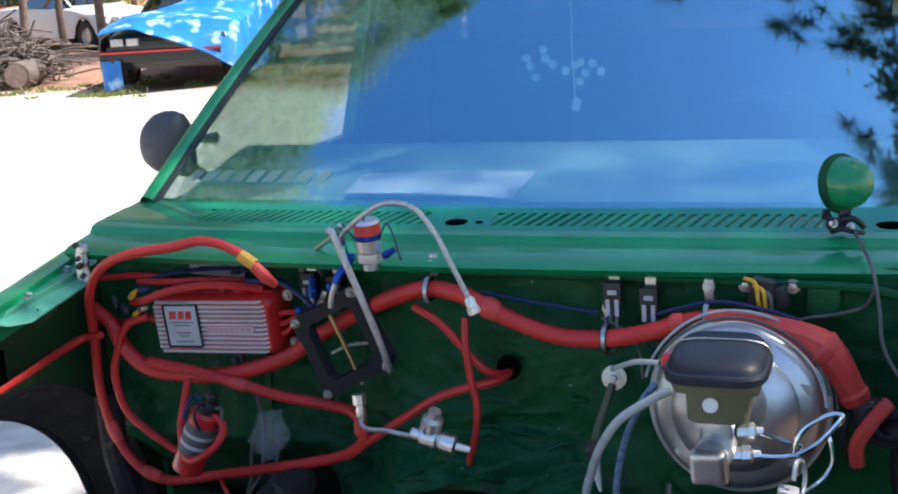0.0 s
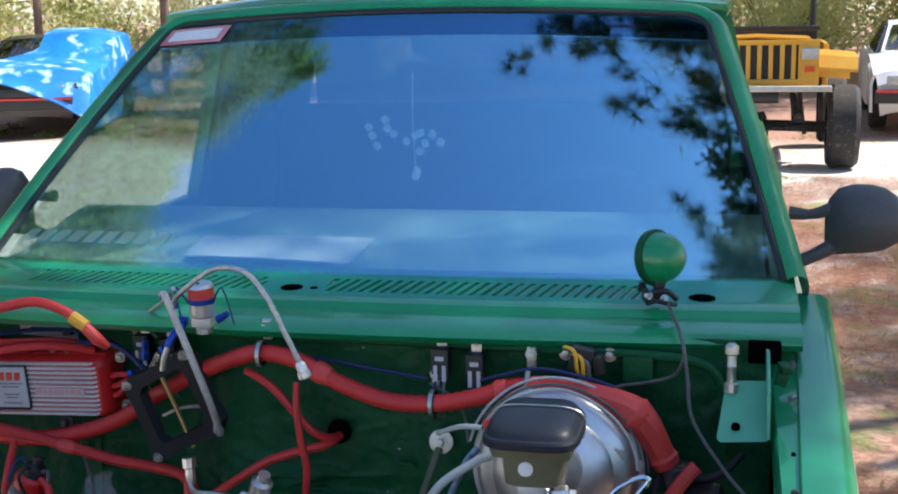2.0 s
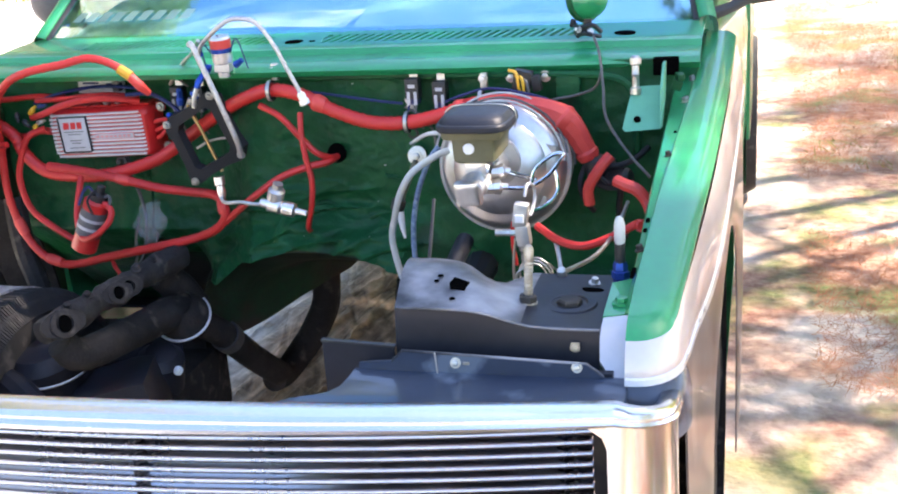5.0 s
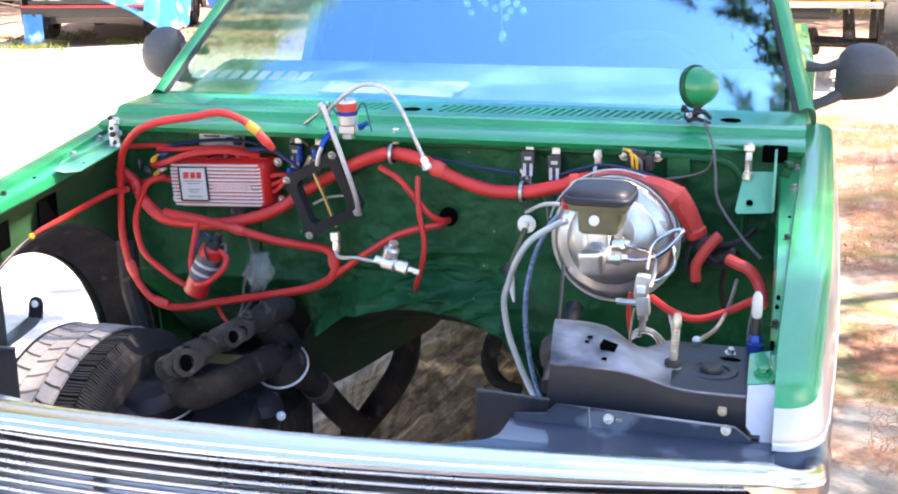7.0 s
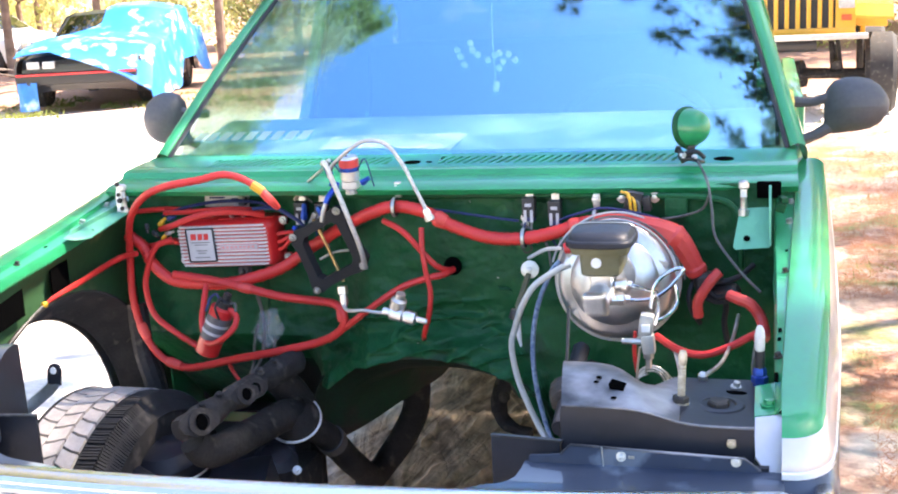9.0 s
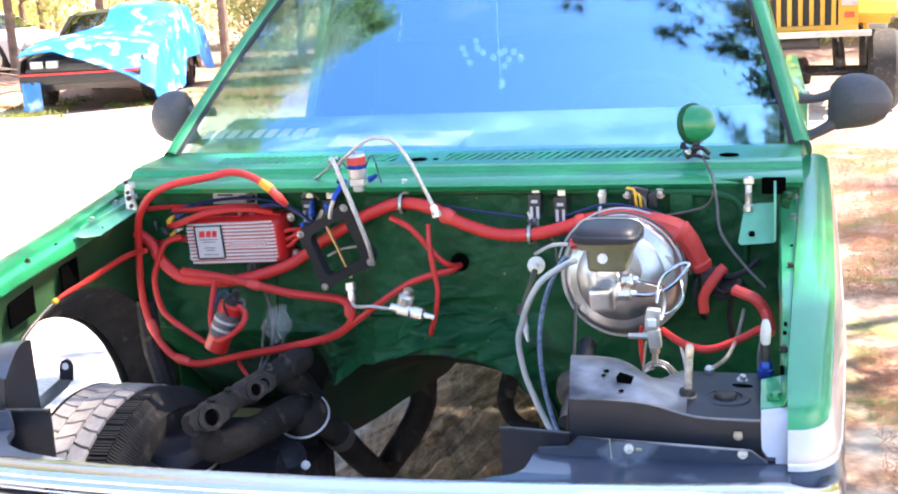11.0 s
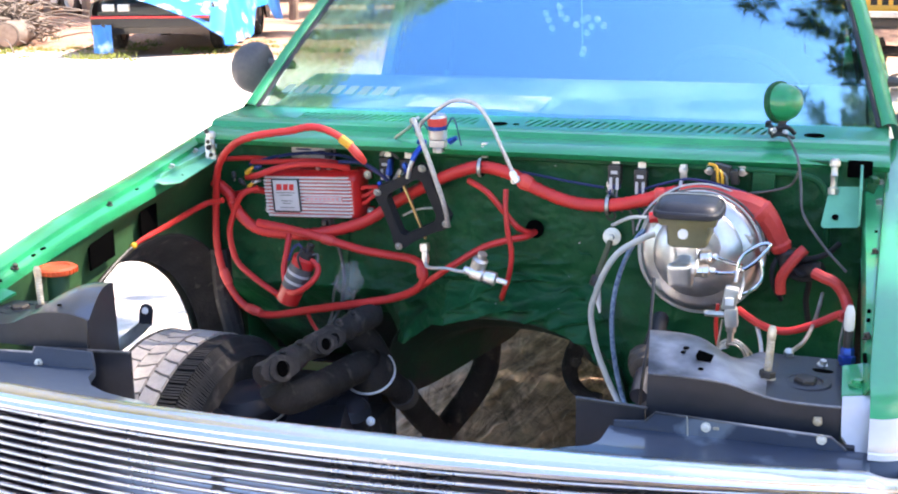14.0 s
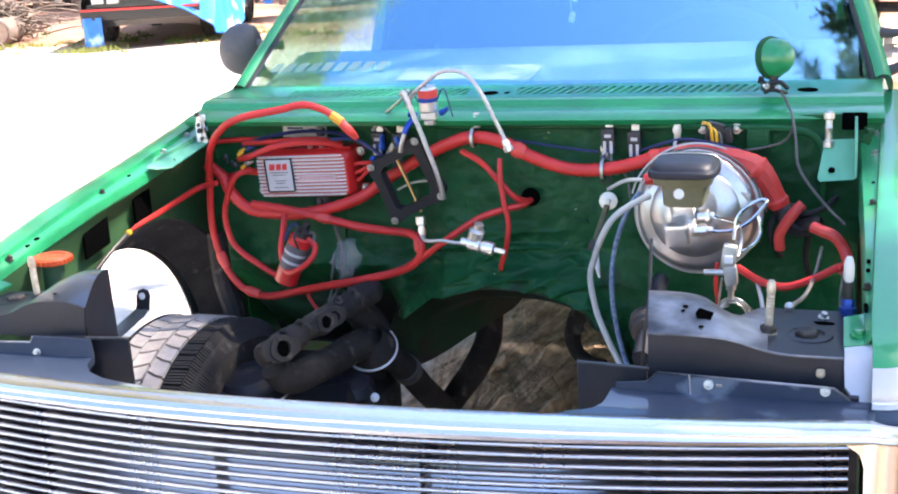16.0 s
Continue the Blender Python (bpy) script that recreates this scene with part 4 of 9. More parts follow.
    loft(bm, [[(u * 0.56, y, 1.452 + 0.03 * (1 - abs(u) ** 2.6)) for u in us] for y in (0.93, 1.2, 1.6, 1.82)], (0, 0, -0.01))
    part("headliner", bm, CAB_DARK, truck)
    # door mirrors
    for s, y in ((-1, 0.60), (1, 0.53)):
        bm = B()
        secs = []
        for x, top, low, deep in ((0.760, 1.150, 1.078, 0.020), (0.766, 1.166, 1.072, 0.032), (0.780, 1.183, 1.070, 0.045), (0.804, 1.190, 1.073, 0.056), (0.830, 1.190, 1.076, 0.060), (0.852, 1.185, 1.081, 0.058), (0.872, 1.171, 1.092, 0.048), (0.884, 1.155, 1.108, 0.034), (0.890, 1.141, 1.122, 0.014)):
            if s < 0:
                x, top, low = 0.76 + 0.8 * (x - 0.76), top + 0.006, low - 0.010
            c, h = Vector((s * x, y - 0.1 * (x - 0.76), (top + low) / 2)), (top - low) / 2
            secs.append([c + Vector((0, -deep * math.cos(q) * (1.0 if math.cos(q) > 0 else 0.35), h * math.copysign(abs(math.sin(q)) ** 0.85, math.sin(q)))) for q in np.linspace(0, 2 * math.pi, 25)])
        loft(bm, secs)
        mirror = part("door_mirror", bm, GREY_PLASTIC, truck, "weathered dark grey door mirror")
        bm = B()
        tube(bm, [(s * 0.700, y - 0.01, 1.141), (s * 0.735, y - 0.012, 1.139), (s * 0.765, y - 0.014, 1.148), (s * 0.79, y - 0.01, 1.155)], [0.012, 0.0085, 0.011, 0.014], 10, 5)
        part("mirror_arm", bm, GREY_PLASTIC, mirror)
        bm = B()
        tube(bm, [(s * 0.702, y - 0.02, 1.056), (s * 0.735, y - 0.02, 1.067), (s * 0.765, y - 0.018, 1.083), (s * 0.79, y - 0.01, 1.10)], [0.014, 0.011, 0.013, 0.018], 10, 5)
        part("mirror_arm", bm, GREY_PLASTIC, mirror)
    # pickup bed behind the cab, out of view, added to shade the ground below
    bm = B()
    box(bm, (0, 2.95, 0.48), (1.40, 1.95, 0.03))
    for s in (-1, 1):
        box(bm, (s * 0.73, 2.95, 0.72), (0.06, 1.95, 0.55), bevel=0.02)
    for y in (2.0, 3.92):
        box(bm, (0, y, 0.72), (1.40, 0.05, 0.52), bevel=0.015)
    part("bed", bm, GREEN, truck)
    for s in (-1, 1):
        bm = B()
        lathe(bm, [(0.19, -0.09), (0.30, -0.11), (0.33, -0.06), (0.33, 0.06), (0.30, 0.11), (0.19, 0.09), (0.05, 0.0)], pose(s * 0.665, 2.95, 0.33, 0, 90, 0), 40)
        part("rear_wheel", bm, RUBBER, truck)


def grille():
    """Chrome shell over a stack of curved billet bars."""
    g = thing("grille", "chrome grille shell with polished horizontal billet bars", "grille", (0, -0.95, 0.4))
    line = lambda u, f=0.0: (u * 0.662, -0.990 + 0.088 * u * u + f)
    us = np.linspace(-1, 1, 41)
    bm = B()
    rows = []
    for f, z, dr in ((0.040, 0.862, 0.016), (0.037, 0.867, 0.016), (0.030, 0.870, 0.016), (0.014, 0.8695, 0.015), (0.004, 0.866, 0.014), (0.0005, 0.8615, 0.013), (0.003, 0.8585, 0.012), (-0.001, 0.8565, 0.011), (-0.004, 0.8525, 0.010), (-0.002, 0.8475, 0.008), (0.006, 0.8440, 0.007), (0.014, 0.8455, 0.007)):
        rows.append([(*line(u, f), z - dr * u * u + 0.0007 * noise.noise(Vector((u * 9, f * 60, 2)))) for u in us])
    loft(bm, rows, (0, 0.004, -0.003))
    part("shell_top", bm, RAIL, g, "bright chrome top rail")
    for s in (-1, 1):
        # chrome corner sweeping back under the fender nose, then down
        prof = ((0.040, 0.846), (0.037, 0.851), (0.030, 0.854), (0.014, 0.8545), (0.004, 0.852), (0.0005, 0.8485), (0.003, 0.8465), (-0.001, 0.8455), (-0.004, 0.8425), (-0.002, 0.8395), (0.006, 0.837), (0.014, 0.8385))
        bm = B()
        secs = []
        for a in np.linspace(0, 1.45, 9):
            k = a / 1.45
            cx, cy = 0.662, -0.842
            secs.append([(s * (cx + (0.060 - f * (1 - 0.4 * k)) * math.sin(a)), cy - (0.060 - f * (1 - 0.4 * k)) * math.cos(a), z - 0.012 * k) for f, z in prof])
        secs.append([(s * (x / s + 0.001), y + 0.05, z - 0.006) for x, y, z in secs[-1]])
        loft(bm, secs, (0, 0.003, -0.002))
        part("shell_corner", bm, CHROME, g, "chrome corner of the shell")
        bm = B()
        loft(bm, [[(s * (0.662 + 0.060 * math.sin(a)), -0.842 - 0.060 * math.cos(a), z) for a in np.linspace(-0.12, 1.5, 9)] for z in (0.838, 0.80, 0.74, 0.66, 0.55)], (0, 0.006, 0))
        part("shell_side", bm, CHROME, g)
        bm = B()
        prism(bm, [(s * 0.600, -0.905, 0.842), (s * 0.632, -0.902, 0.838), (s * 0.650, -0.900, 0.824), (s * 0.657, -0.896, 0.800), (s * 0.670, -0.896, 0.800), (s * 0.668, -0.896, 0.848)], (0, 0.012, 0))
        part("corner_fillet", bm, RAIL, g)
    pitch = 0.0125
    us2 = np.linspace(-0.965, 0.965, 33)
    bm0 = B()
    path = [(*line(u, 0.012), -0.006 * u * u) for u in us2]
    half = 0.0030
    rows = [[(x, y + dy, z0 + dz) for x, y, z0 in path] for dy, dz in ((0.012, half), (0.0035, half), (0.0012, half * 0.85), (-0.0004, half * 0.5), (-0.0010, 0.0), (-0.0004, -half * 0.5), (0.0012, -half * 0.85), (0.0035, -half), (0.012, -half))]
    loft(bm0, rows + rows[:1])
    first = part("bar", bm0, BILLET, g)
    for k in range(26):
        z = 0.835 - pitch * k
        ob = first if k == 0 else first.copy()
        if k:
            scene.collection.objects.link(ob)
            ob.parent = g
        ob.matrix_parent_inverse = g.matrix_basis.inverted()
        ob.location = (0, 0, z)
    for x in (-0.36, -0.11, 0.16, 0.42):
        bm = B()
        u = x / 0.662
        box(bm, (x, line(u, 0.032)[1], 0.68), (0.008, 0.018, 0.32))
        part("bar_stay", bm, PLASTIC, g)
    # lower bumper hidden below the bars
    bm = B()
    loft(bm, [[(*line(u, 0.0), z) for u in us] for z in (0.52, 0.50, 0.36)], (0, 0.02, 0))
    part("bumper", bm, CHROME, g)
    return g


def core_support():
    """Radiator support: black header panels, trays and flaps on both sides."""
    c = thing("radiator_support", "black radiator support panels with plated bolts", "radiator support", (0, -0.8, 0.5))
    for s in (-1, 1):
        us = np.linspace(0, 1, 13)
        tray_in, tray_back, flap_in, notch = (0.405, -0.628, 0.297, 0.358) if s > 0 else (0.456, -0.632, 0.334, 0.386)
        lip_low = 0.838 if s > 0 else 0.860
        dip = 0.2 if s > 0 else 0.1

        def inner_end(f):
            return tray_in - (0.040 * f if s < 0 else 0.024 - 0.018 * f)
        # lower header panel, notched towards the middle
        bm = B()
        rows = []
        for f in np.linspace(0, 1, 26):
            row = []
            for u in us:
                edge = ([-0.945, -0.90, -0.882, -0.872, -0.85, -0.82, -0.80], [0.285, 0.300, 0.322, 0.343, 0.354, 0.357, 0.358]) if s > 0 else ([-0.945, -0.895, -0.887, -0.879, -0.858, -0.83, -0.80], [0.20, 0.240, 0.285, 0.322, 0.359, 0.380, 0.386])
                start = float(np.interp(-0.80 - 0.145 * f, *edge))
                x = start + (0.667 - start) * u
                back = -0.80
                front = -0.952 + 0.088 * (x / 0.662) ** 2
                row.append((s * x, back + (front - back) * f, 0.846 + 0.006 * f * (1 - u) - 0.006 * math.sin(math.pi * f)))
            rows.append(row)
        loft(bm, rows, (0, 0, -0.012))
        part("header_panel", bm, NAVY, c, "glossy dark blue-black header panel")
        # narrow rail of the panel across the middle
        bm = B()
        loft(bm, [[(x, -0.955 + 0.088 * (x / 0.662) ** 2 + f, z) for x in np.linspace(0, s * (notch + 0.02), 12)] for f, z in ((0.030, 0.836), (0.022, 0.848), (0.0, 0.852))], (0, 0, -0.01))
        part("header_rail", bm, NAVY, c)
        # raised flange with bolts
        bm = B()
        if s > 0:
            outline = [(notch + 0.004, 0.828), (0.650, 0.832), (0.640, 0.848), (0.622, 0.862), (notch + 0.057, 0.870), (notch + 0.045, 0.857), (notch + 0.006, 0.8535)]
        else:
            outline = [(0.386, 0.836), (0.650, 0.832), (0.640, 0.848), (0.622, 0.858), (0.487, 0.863), (0.482, 0.872), (0.388, 0.872), (0.385, 0.850)]
        prism(bm, [(s * x, -0.803, z) for x, z in outline], (0, 0.005, 0))
        flange = part("flange", bm, NAVY, c, "upright bolted flange of the header panel")
        bm = B()
        top = [(x, z) for x, z in outline if z > 0.8475 and x > 0.39]
        tube(bm, [(s * x, -0.8025, z) for x, z in sorted(top)], 0.0016, 6, 1)
        part("flange_edge", bm, BLACK_WORN, flange, "worn bright flange edge")
        if s > 0:
            bm = B()
            box(bm, (0.455, -0.8045, 0.853), (0.0016, 0.0030, 0.034), (0, -4, 0), bevel=0.0006, seg=1)
            part("seam", bm, STEEL, flange, "pale seam across the flange")
            for x, z, w in ((0.489, 0.8580, 0.008), (0.487, 0.8410, 0.005), (0.496, 0.8415, 0.004)):
                bm = B()
                box(bm, (x, -0.8040, z), (w, 0.0026, 0.0036), bevel=0.0008, seg=1)
                part("clip", bm, CORRODED, flange, "small corroded clip")
        for x in (0.477, 0.612):
            bm = B()
            hex_bolt(bm, (s * x, -0.803, 0.858 if s > 0 else 0.848), (0, -1, 0.25), 0.0038, 0.007)
            part("flange_bolt", bm, STEEL, c, "zinc plated bolt")
        # upright flap at the inner end
        bm = B()
        loft(bm, [[(s * (flap_in + 0.012 + (0.09 if s > 0 else 0.115) * u), -0.770 - 0.012 * u, z - (0.007 if s > 0 else 0.008)) for u in np.linspace(0, 1, 6)] for z in (0.8735, 0.8715, 0.85, 0.80, 0.70)], (0, 0.005, 0))
        flap = part("end_flap", bm, BLACK, c, "upright black closing flap")
        bm = B()
        box(bm, (s * (flap_in + (0.058 if s > 0 else 0.044)), -0.774, 0.8655 if s > 0 else 0.8645), (0.094 if s > 0 else 0.066, 0.007, 0.003), (0, 0, -7 * s), bevel=0.001)
        part("flap_lip", bm, BLACK_WORN, flap, "folded top lip worn to bare metal")
        # upper tray: humped inboard, flat outboard
        def tray_sheet(u0, u1, n):
            bm = B()
            rows = []
            for f in np.linspace(0, 1, 9):
                row = []
                for u in np.linspace(u0, u1, n):
                    x = inner_end(f) + (0.632 - inner_end(f)) * u
                    hump = 0.034 * (1 / (1 + math.exp((u - 0.40 - 0.12 * f) * 15)))
                    if s < 0:
                        hump = hump * (1.12 - 0.28 * f) - 0.010 * max(0, 1 - u / 0.22) ** 2 * f + 0.006 * math.sin(math.pi * f) * max(0, 1 - u / 0.3)
                    back = tray_back + (0.045 * min(1, max(0, (u - 0.48) / 0.10)) - 0.020 * math.exp(-((u - 0.42) / 0.10) ** 2) if s > 0 else -0.03 * max(0, u - 0.45))
                    front = -0.765
                    sag = 0.012 * math.sin(math.pi * f) * (1 - u)
                    row.append((s * x, back + (front - back) * f, 0.886 + hump * (1 - dip + dip * math.cos(math.pi * f)) + sag))
                rows.append(row)
            loft(bm, rows, (0, 0, -0.004))
            return bm
        tray = part("upper_tray", tray_sheet(0, 0.62, 15), BLACK_WORN if s > 0 else NAVY, c, "stamped tray hump worn to bare metal" if s > 0 else "dark stamped tray hump")
        part("tray_deck", tray_sheet(0.62, 1.0, 9), BLACK, tray, "flat black deck of the tray")
        bm = B()
        side = []
        for f in np.linspace(0, 1, 9):
            y = tray_back + (-0.765 - tray_back) * f
            hump = 0.034 / (1 + math.exp((-0.40 - 0.12 * f) * 15))
            if s < 0:
                hump = hump * (1.12 - 0.28 * f) - 0.010 * f + 0.006 * math.sin(math.pi * f)
            z = 0.886 + hump * (1 - dip + dip * math.cos(math.pi * f)) + 0.012 * math.sin(math.pi * f)
            side.append([(s * inner_end(f), y, z - 0.001), (s * (inner_end(f) - 0.002), y, 0.80)])
        loft(bm, side, (0.004 * s, 0, 0))
        part("tray_end", bm, BLACK, tray)
        bm = B()
        row0, row1 = [], []
        for u in np.linspace(0, 1, 22):
            x = inner_end(1) + (0.632 - inner_end(1)) * u
            hump = 0.034 * (1 / (1 + math.exp((u - 0.52) * 15)))
            if s < 0:
                hump = hump * 0.84 / 0.8 - 0.010 * max(0, 1 - u / 0.22) ** 2
            row0.append((s * x, -0.765, 0.886 + hump * (1 - 2 * dip) - 0.001))
            row1.append((s * x, -0.772, lip_low))
        loft(bm, [row0, row1], (0, 0.004, 0))
        part("tray_lip", bm, BLACK, tray)
        if s > 0:
            bm = B()
            tube(bm, [(s * (tray_in + (0.632 - tray_in) * u), -0.7655, 0.8862 + 0.0204 / (1 + math.exp((u - 0.52) * 15))) for u in np.linspace(0, 1, 16)], 0.0018, 6, 1)
            part("tray_edge", bm, BLACK_WORN, tray, "rounded front edge worn bright")
        def deck_z(x, y):
            f = (y - tray_back) / (-0.765 - tray_back)
            u = (x - inner_end(f)) / (0.632 - inner_end(f))
            return 0.8865 + 0.034 / (1 + math.exp((u - 0.40 - 0.12 * f) * 15)) * (1 - dip + dip * math.cos(math.pi * f)) + 0.012 * math.sin(math.pi * f) * (1 - u)
        if s > 0:
            bm = B()
            prism(bm, [(x, y, deck_z(x, y)) for x, y in ((0.455, -0.700), (0.474, -0.705), (0.472, -0.725), (0.455, -0.725), (0.452, -0.715))], (0, 0, 0.0012))
            part("slot", bm, VOID, tray)
            for hx, hy, hr in ((0.462, -0.744, 0.0035), (0.438, -0.700, 0.0036), (0.436, -0.712, 0.003)):
                bm = B()
                lathe(bm, [(hr, 0.0), (hr, 0.0012), (0, 0.0014)], pose(hx, hy, deck_z(hx, hy)), 10, close=False)
                part("hole", bm, VOID, tray)
        else:
            bm = B()
            lathe(bm, [(0.0035, 0.0), (0.0035, 0.0012), (0, 0.0014)], pose(-0.478, -0.742, 0.917), 10, close=False)
            part("hole", bm, VOID, tray)
        bm = B()
        lathe(bm, [(0.033, 0.0), (0.031, 0.003), (0.022, 0.004), (0.020, 0.001)], pose(s * 0.588, -0.69, 0.886), 26)
        washer = part("mount_washer", bm, BLACK, tray, "pressed ring round the bolt")
        bm = B()
        lathe(bm, [(0.0150, 0.0), (0.0150, 0.006), (0.0125, 0.008), (0.0, 0.0075)], pose(s * 0.588, -0.69, 0.8865, 0, 0, 20), 6)
        part("mount_bolt", bm, RUSTY, tray, "dark rusty hex bolt")
        bm = B()
        box(bm, (s * 0.606, -0.7725, 0.869), (0.010, 0.004, 0.010), bevel=0.002)
        hex_bolt(bm, (s * 0.606, -0.774, 0.869), (0, -1, 0.1), 0.0035, 0.005)
        part("lip_bolt", bm, CORRODED, tray, "square plated clip nut")
        if s > 0:
            bm = B()
            lathe(bm, [(0.011, 0.0), (0.011, 0.0012), (0, 0.0014)], pose(0.603, -0.640, 0.8862) @ Matrix.Diagonal((1.7, 0.7, 1, 1)), 16, close=False)
            part("oval_hole", bm, VOID, tray)
            bm = B()
            hex_bolt(bm, (0.607, -0.616, 0.886), (0.2, -0.2, 1), 0.0045, 0.009)
            part("deck_nut", bm, STEEL, tray, "plated nut")
        # plated hood stud
        bm = B()
        lathe(bm, [(0.011, 0.0), (0.011, 0.005), (0.0055, 0.007)] + [(0.0047 + (0.0007 if k % 2 else 0), 0.010 + 0.0022 * k) for k in range(22)] + [(0.0058, 0.060), (0.0056, 0.068), (0.0038, 0.073)], axis((s * 0.541, -0.700, 0.888), (0.05 * s, 0.02, 1)), 12)
        stud = part("hood_stud", bm, CORRODED, c, "corroded threaded hood stud")
        bm = B()
        lathe(bm, [(0.0105, 0.0), (0.0105, 0.007), (0.009, 0.009), (0.006, 0.009)], axis((s * 0.541, -0.700, 0.893), (0.05 * s, 0.02, 1)), 6)
        part("lock_nut", bm, RUSTY, stud, "dark lock nut")
        # silver and green gusset at the fender corner
        bm = B()
        loft(bm, [[(s * 0.632, -0.640, 0.897), (s * 0.664, -0.640, 0.904)], [(s * 0.632, -0.735, 0.891), (s * 0.6665, -0.735, 0.896)]], (0, 0, -0.004))
        part("gusset", bm, GREEN, c)
        bm = B()
        loft(bm, [[(s * (0.633 + 0.0335 * u), -0.736, 0.890 + 0.005 * u) for u in (0, 0.5, 1)], [(s * (0.633 + 0.0335 * u), -0.758, 0.887 + 0.004 * u) for u in (0, 0.5, 1)], [(s * (0.633 + 0.0335 * u), -0.772, 0.878) for u in (0, 0.5, 1)], [(s * (0.634 + 0.0325 * u), -0.784, 0.858 - 0.006 * u) for u in (0, 0.5, 1)], [(s * (0.648 + 0.0185 * u), -0.796, 0.842) for u in (0, 0.5, 1)]], (0, 0.002, -0.004))
        part("gusset_end", bm, SILVER_PAINT, c, "silver painted gusset end")
        bm = B()
        hex_bolt(bm, (s * 0.650, -0.705, 0.8955), (0, 0, 1), 0.007, 0.008)
        part("gusset_bolt", bm, GREEN, c)
        # side wall of the support down to the frame
        bm = B()
        loft(bm, [[(s * 0.40, -0.80, 0.85), (s * 0.65, -0.80, 0.85)], [(s * 0.40, -0.80, 0.45), (s * 0.65, -0.80, 0.45)]], (0, 0.01, 0))
        part("side_wall", bm, BLACK, c)
    # lower cross rail
    bm = B()
    box(bm, (0, -0.80, 0.42), (1.30, 0.06, 0.08), bevel=0.01)
    part("cross_rail", bm, BLACK, c)
    return c


truck_cowl()
truck_firewall()
for side in (-1, 1):
    truck_fender(side)
cab()
truck_wheel(-0.62, -0.15)
truck_wheel(0.62, -0.15)
# closed dark wheel housing added on the driver's side, hiding the wheel from above
bm = B()
loft(bm, [[(x, -0.15 + 0.372 * math.cos(a), 0.33 + 0.372 * math.sin(a) + 0.004 * noise.noise(Vector((x * 14, a * 5, 2)))) for a in np.linspace(0.1, 3.04, 33)] for x in np.linspace(0.47, 0.668, 9)], (0, 0, 0.004))
loft(bm, [[(0.47, -0.15 + r * math.cos(a), 0.33 + r * math.sin(a)) for a in np.linspace(0.1, 3.04, 33)] for r in (0.372, 0.36, 0.20)], (0.004, 0, 0))
part("wheel_housing", bm, DARK_MOTTLED_GREEN, truck, "dark wheel housing")
grille()
core_support()

# frame rails and front suspension below the bay
bm = B()
for s in (-1, 1):
    box(bm, (s * 0.43, 0.1, 0.40), (0.07, 2.0, 0.12), bevel=0.008)
box(bm, (0, -0.22, 0.34), (0.86, 0.16, 0.10), bevel=0.02)
part("frame", bm, IRON, truck, "grimy black frame rails")


